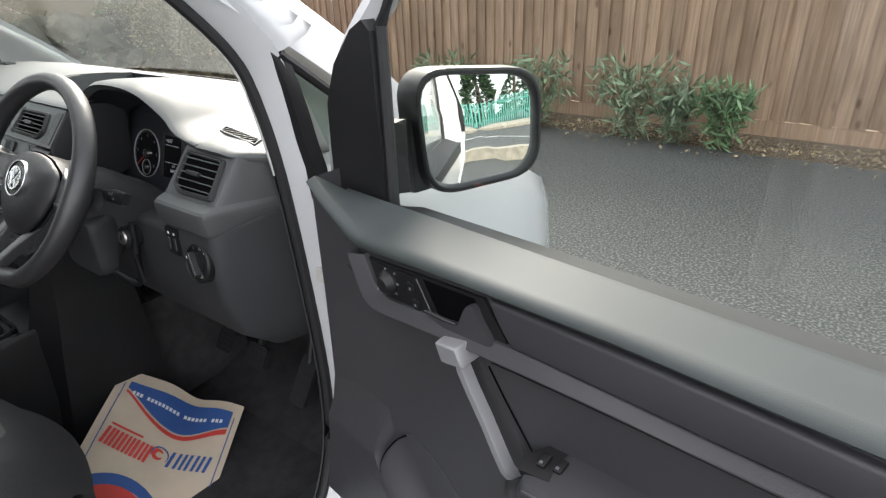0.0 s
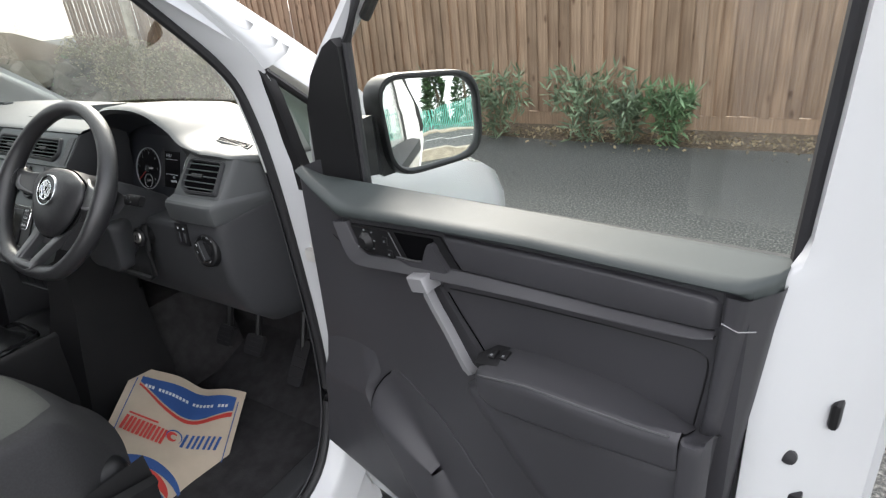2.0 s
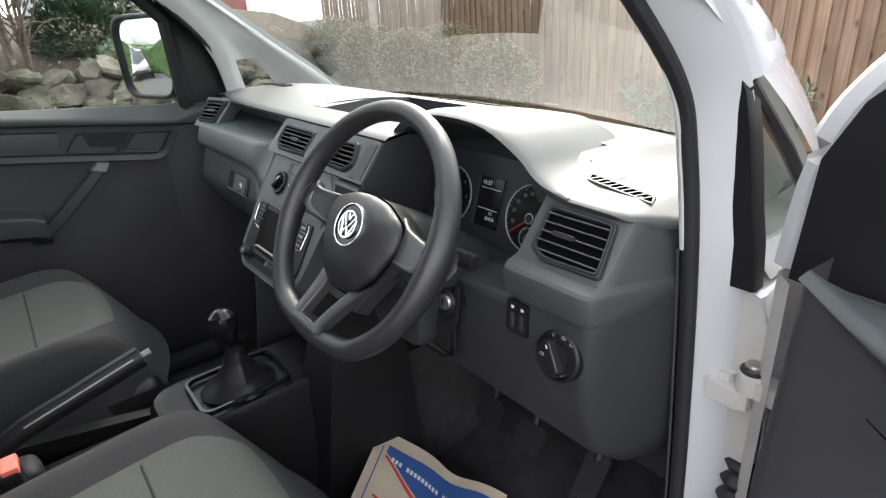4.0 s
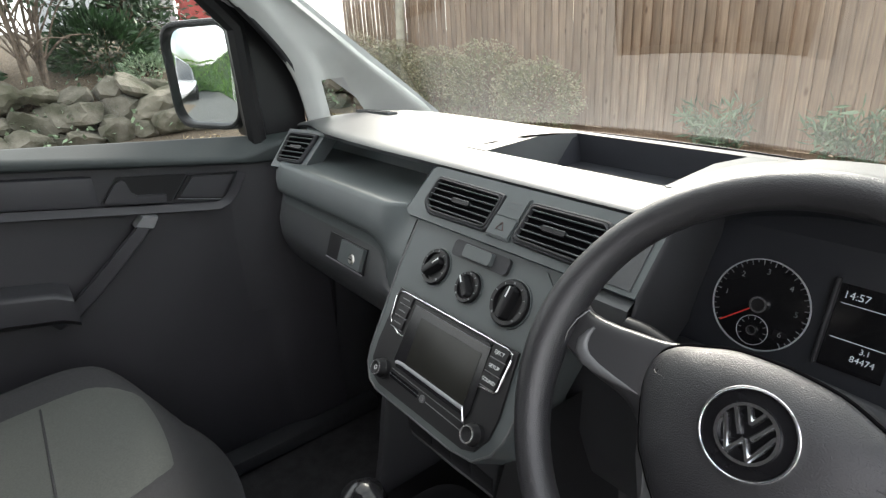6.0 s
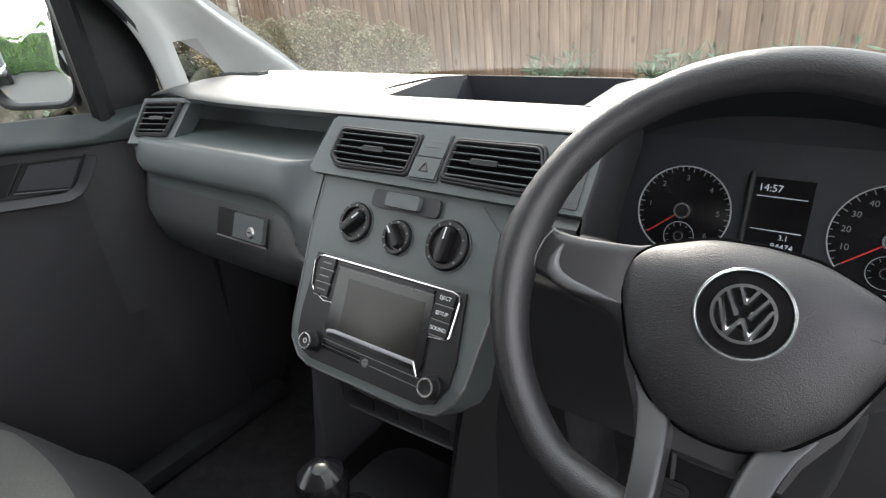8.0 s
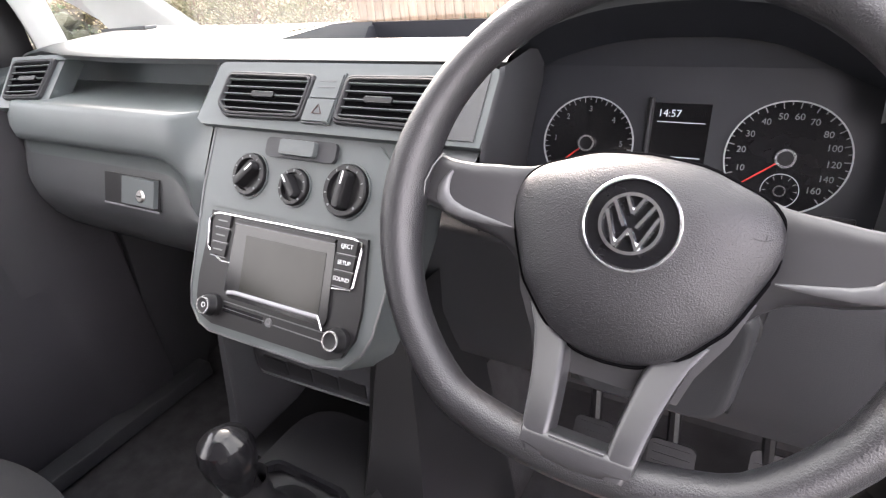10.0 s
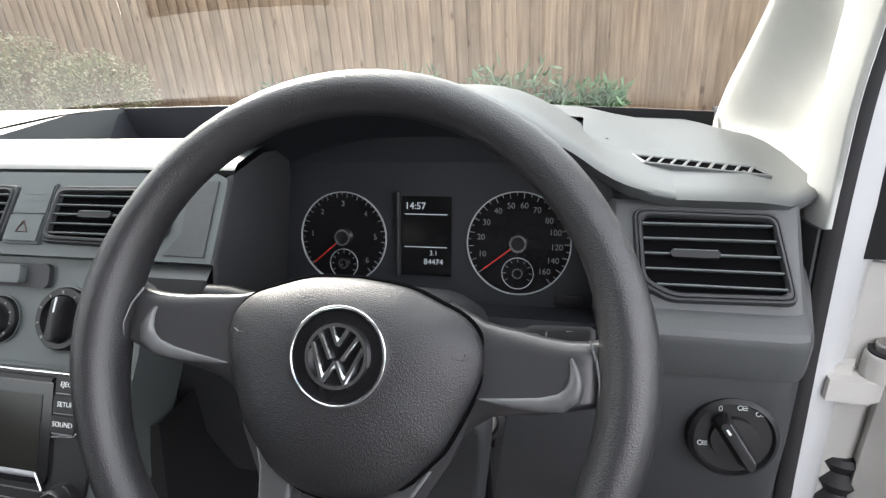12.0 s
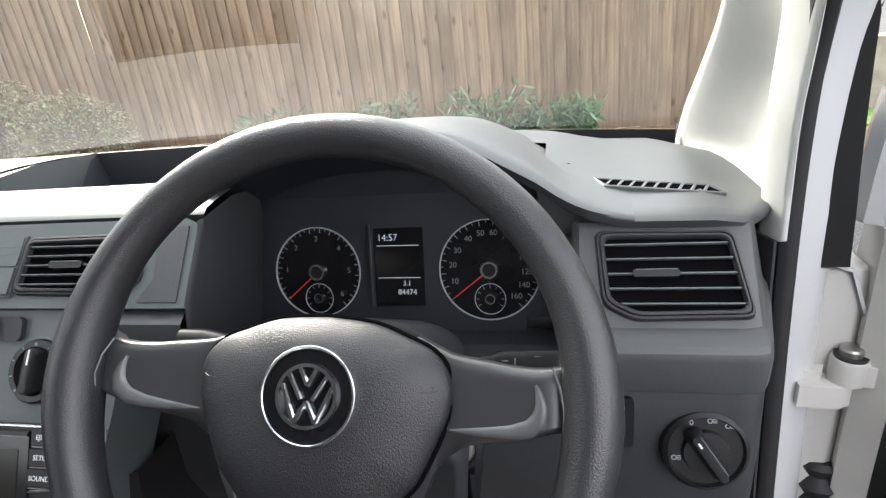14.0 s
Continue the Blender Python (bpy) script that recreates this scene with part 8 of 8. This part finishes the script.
bush("evergreen", (-8.0, -2.8, 1.0), (0.6, 1.0, 0.5), 2600, 0.12, 28, M_LEAFD, "dark glossy evergreen on the bank", group="evergreens on the bank")

# buildings beyond the bank
rb = thing("red_building", "red brick building behind the trees", "building", at=(-15, 4.6, 0))
part("wall", box((-14.5, 4.6, 1.9), (1.0, 1.7, 3.8)), M_BRICK, rb, "red brick wall")
part("roof", box((-14.5, 4.6, 3.85), (1.2, 1.9, 0.12), bev=0.02), M_WHITE, rb, "white roof edge")
wb = thing("white_building", "pale rendered building behind the trees", "building", at=(-16, 2.4, 0))
part("wall", box((-15.5, 2.3, 1.7), (1.0, 2.8, 3.4)), M_WHITE, wb, "white rendered wall")
part("roof", box((-15.5, 2.3, 3.45), (1.3, 3.0, 0.12), bev=0.02), M_STONE, wb)

# road beside the yard, seen in the driver's mirror
tagged(part("low_wall", prism([(6.5, -12), (6.8, -12), (6.8, 1.6), (6.9, 3.0), (7.4, 5.0), (7.1, 5.1), (6.55, 3.1), (6.5, 1.6)], 0.0, 0.28, None, 0.03), M_STONE), "low pale stone wall at the road", "wall", kind="structure")
M_GRASS = mat("grass", (0.12, 0.24, 0.04), 0.9, vary=0.4, scale=30, bump=1.0, bscale=80, bdist=0.02)
tagged(part("verge", prism([(6.9, 0.6), (8.6, 1.2), (10.5, 5.2), (7.4, 5.0), (6.9, 3.0)], 0.004, 0.06, None, 0.02), M_GRASS), "strip of green grass beside the road", "grass", kind="structure")
tagged(part("grass_edge", prism([(2.62, 4.7), (6.4, 4.6), (6.4, 5.3), (2.7, 5.25)], 0.004, 0.05, None, 0.015), M_GRASS), "strip of rough grass past the fence end", "grass", kind="structure")
tagged(part("garden_wall", prism([(2.62, 5.3), (6.5, 5.3), (6.5, 5.55), (2.62, 5.55)], 0.0, 0.62, None, 0.02), M_STONE), "pale stone garden wall past the fence end", "wall", kind="structure")
tagged(part("road_line", box((12.2, 0, 0.004), (0.12, 40, 0.006)), M_LINE), "white line painted on the road", "road marking", kind="structure")
tagged(part("pavement", box((18.2, 0, 0.06), (2.6, 44, 0.12), bev=0.02), M_STONE), "pale pavement beyond the road", "pavement", kind="structure")
rl = thing("railing", "pale green metal palisade railing beyond the road", "railing", at=(20, 0, 0))
pal = prism([(-0.035, 0), (0.035, 0), (0.035, 1.95), (0.0, 2.05), (-0.035, 1.95)], 0, 0.02, Matrix(((0, 0, 1, 0), (1, 0, 0, 0), (0, 1, 0, 0), (0, 0, 0, 1))))
pme = part("paling", pal, M_GREEN, rl)
pme.matrix_parent_inverse = Matrix.Identity(4)
pme.location = (0, -13.9, 0)
for k in range(1, 170):
    b = new("paling", pme.data)
    b.parent = rl
    b.location = (0, -13.9 + 0.165 * k, 0)
for z in (0.5, 1.6):
    part("rail", box((20.04, 0, z), (0.04, 28, 0.05)), M_GREEN, rl)


def car(x, y, turn, material, label, tall=1.0):
    c = thing("car", label, "car", group="parked cars")
    secs = [(-2.15, 0.55, 0.75, 0.74), (-2.05, 0.35, 0.95, 0.82), (-1.4, 0.28, 1.0, 0.88), (0, 0.26, 1.0, 0.90), (1.2, 0.28, 0.97, 0.88), (1.9, 0.34, 0.86, 0.80), (2.15, 0.5, 0.7, 0.66)]
    part("body", loft([[(sx, w * u, lo + (hi * tall - lo) * v) for u, v in ((-0.9, 0), (-1, 0.3), (-1, 0.7), (-0.92, 1), (0.92, 1), (1, 0.7), (1, 0.3), (0.9, 0))] for sx, lo, hi, w in secs], closed=True, caps=True), material, c, angle=50)
    part("cabin", loft([[(sx, w * u, 0.95 * tall + (h * tall - 0.95 * tall) * v) for u, v in ((-1, 0), (-0.8, 0.9), (-0.6, 1), (0.6, 1), (0.8, 0.9), (1, 0))] for sx, h, w in ((-2.0, 1.0, 0.78), (-1.6, 1.5, 0.76), (-0.9, 1.62, 0.76), (0.1, 1.6, 0.76), (0.5, 1.45, 0.76), (1.15, 0.97, 0.78))], closed=True, caps=True), M_CARGLASS, c, "dark car windows", angle=50)
    part("roof", loft([[(sx, w * u, h * tall) for u in (-1, -0.5, 0, 0.5, 1)] for sx, h, w in ((-1.65, 1.53, 0.6), (-0.9, 1.66, 0.62), (0.1, 1.64, 0.62), (0.45, 1.52, 0.6))]), material, c)
    for wx in (-1.35, 1.35):
        for sy in (-1, 1):
            wm = Matrix.Translation((wx, sy * 0.84, 0.34)) @ Matrix.Rotation(radians(90), 4, "X")
            w = part("wheel", revolve([(0.2, -0.09), (0.31, -0.1), (0.34, -0.06), (0.34, 0.06), (0.31, 0.1), (0.2, 0.09)], wm, 24), M_TYRE, c, "black tyre")
            part("rim", revolve([(0.21, -0.09), (0.2, -0.1), (0.05, -0.085), (0.0, -0.08)] if sy > 0 else [(0.21, 0.09), (0.2, 0.1), (0.05, 0.085), (0.0, 0.08)], wm, 10), M_METAL, w, "alloy rim")
    c.matrix_basis = pose(x, y, 0, 0, 0, turn)
    return c


car(-4.6, -12.0, 75, M_SILVERCAR, "white car parked by the hedge", 0.95)
hd = thing("hedge", "clipped bright green hedge", "hedge", at=(-5, -15.3, 0))


def hedge_sp(q):
    x = q.uniform(-14, 2.5)
    y, z = (-14.75 + 0.15 * noise.noise((x, 1, 0)), q.uniform(0.05, 1.85)) if q.random() < 0.65 else (q.uniform(-15.6, -14.8), 1.85 + 0.08 * noise.noise((x * 2, 3, 0)))
    return Vector((x, y, z)), Vector((0, 0.7, 0.4))


part("foliage", leaves(9000, hedge_sp, 0.15, 31), M_HEDGE, hd, smooth=False)
part("core", box((-5.2, -15.3, 0.85), (15.4, 0.9, 1.7), bev=0.1), M_LEAFD, hd, "dark inner growth")


def conifer(x, y, h, seed):
    t = thing("tree", "tall dark green conifer beyond the railing", "tree", group="trees", at=(x, y, 0))
    part("trunk", tube([(x, y, -0.05), (x, y, h * 0.5), (x, y, h)], [0.2, 0.12, 0.02], 8), M_BARK, t)

    def sp(q):
        z = h * (0.06 + 0.94 * q.random() ** 1.3)
        a = q.uniform(0, 6.28)
        r = (1 - z / h) * h * 0.28 * (0.7 + 0.45 * noise.noise((a * 1.5, z * 1.2, seed))) + 0.1
        k = 1 - 0.4 * q.random() ** 2
        return Vector((x + r * k * math.cos(a), y + r * k * math.sin(a), z)), Vector((math.cos(a), math.sin(a), -0.15))
    part("crown", leaves(2600, sp, 0.45, seed), M_LEAFD, t, "drooping needle-like boughs", smooth=False)


for x, y, h, k in ((23.5, -1.0, 7.5, 41), (24.5, -4.5, 6.0, 42), (23.8, 2.4, 5.0, 43), (25, -8, 7.0, 44), (24, 6.5, 4.5, 45)):
    conifer(x, y, h, k)

# ---- fence (boards last) ----
fence = tagged(new("fence"), "tall close-boarded brown timber fence", "fence", kind="structure")
fence.location = (0, FENCE_Y, 0)
PITCH = 0.10
bms = []
rng = random.Random(9)
for q in range(4):
    bmb = prism([(-0.0625, 0.0), (0.0625, -0.020), (0.0625, -0.030), (-0.0625, -0.003)], 0.0, FENCE_TOP - 0.16, None)
    me = bpy.data.meshes.new("board")
    bmesh.ops.recalc_face_normals(bmb, faces=bmb.faces)
    bmb.to_mesh(me)
    bmb.free()
    me.materials.append(M_FENCE)
    bms.append(me)
for k in range(110):
    x = -8.4 + PITCH * k
    b = new("board", bms[k % 4])
    b.parent = fence
    b.location = (x, rng.uniform(-0.003, 0.003), 0.16 + rng.uniform(-0.008, 0.008))
    b.rotation_euler = (rng.uniform(-0.004, 0.004), rng.uniform(-0.0025, 0.0025), rng.uniform(-0.015, 0.015))
part("gravel_board", box((-2.95, FENCE_Y + 0.0, 0.085), (11.1, 0.03, 0.15), bev=0.004), M_FENCE, fence, "horizontal timber gravel board")
part("capping", box((-2.95, FENCE_Y - 0.005, FENCE_TOP + 0.012), (11.1, 0.06, 0.03), bev=0.004), M_FENCE, fence, "timber capping rail")
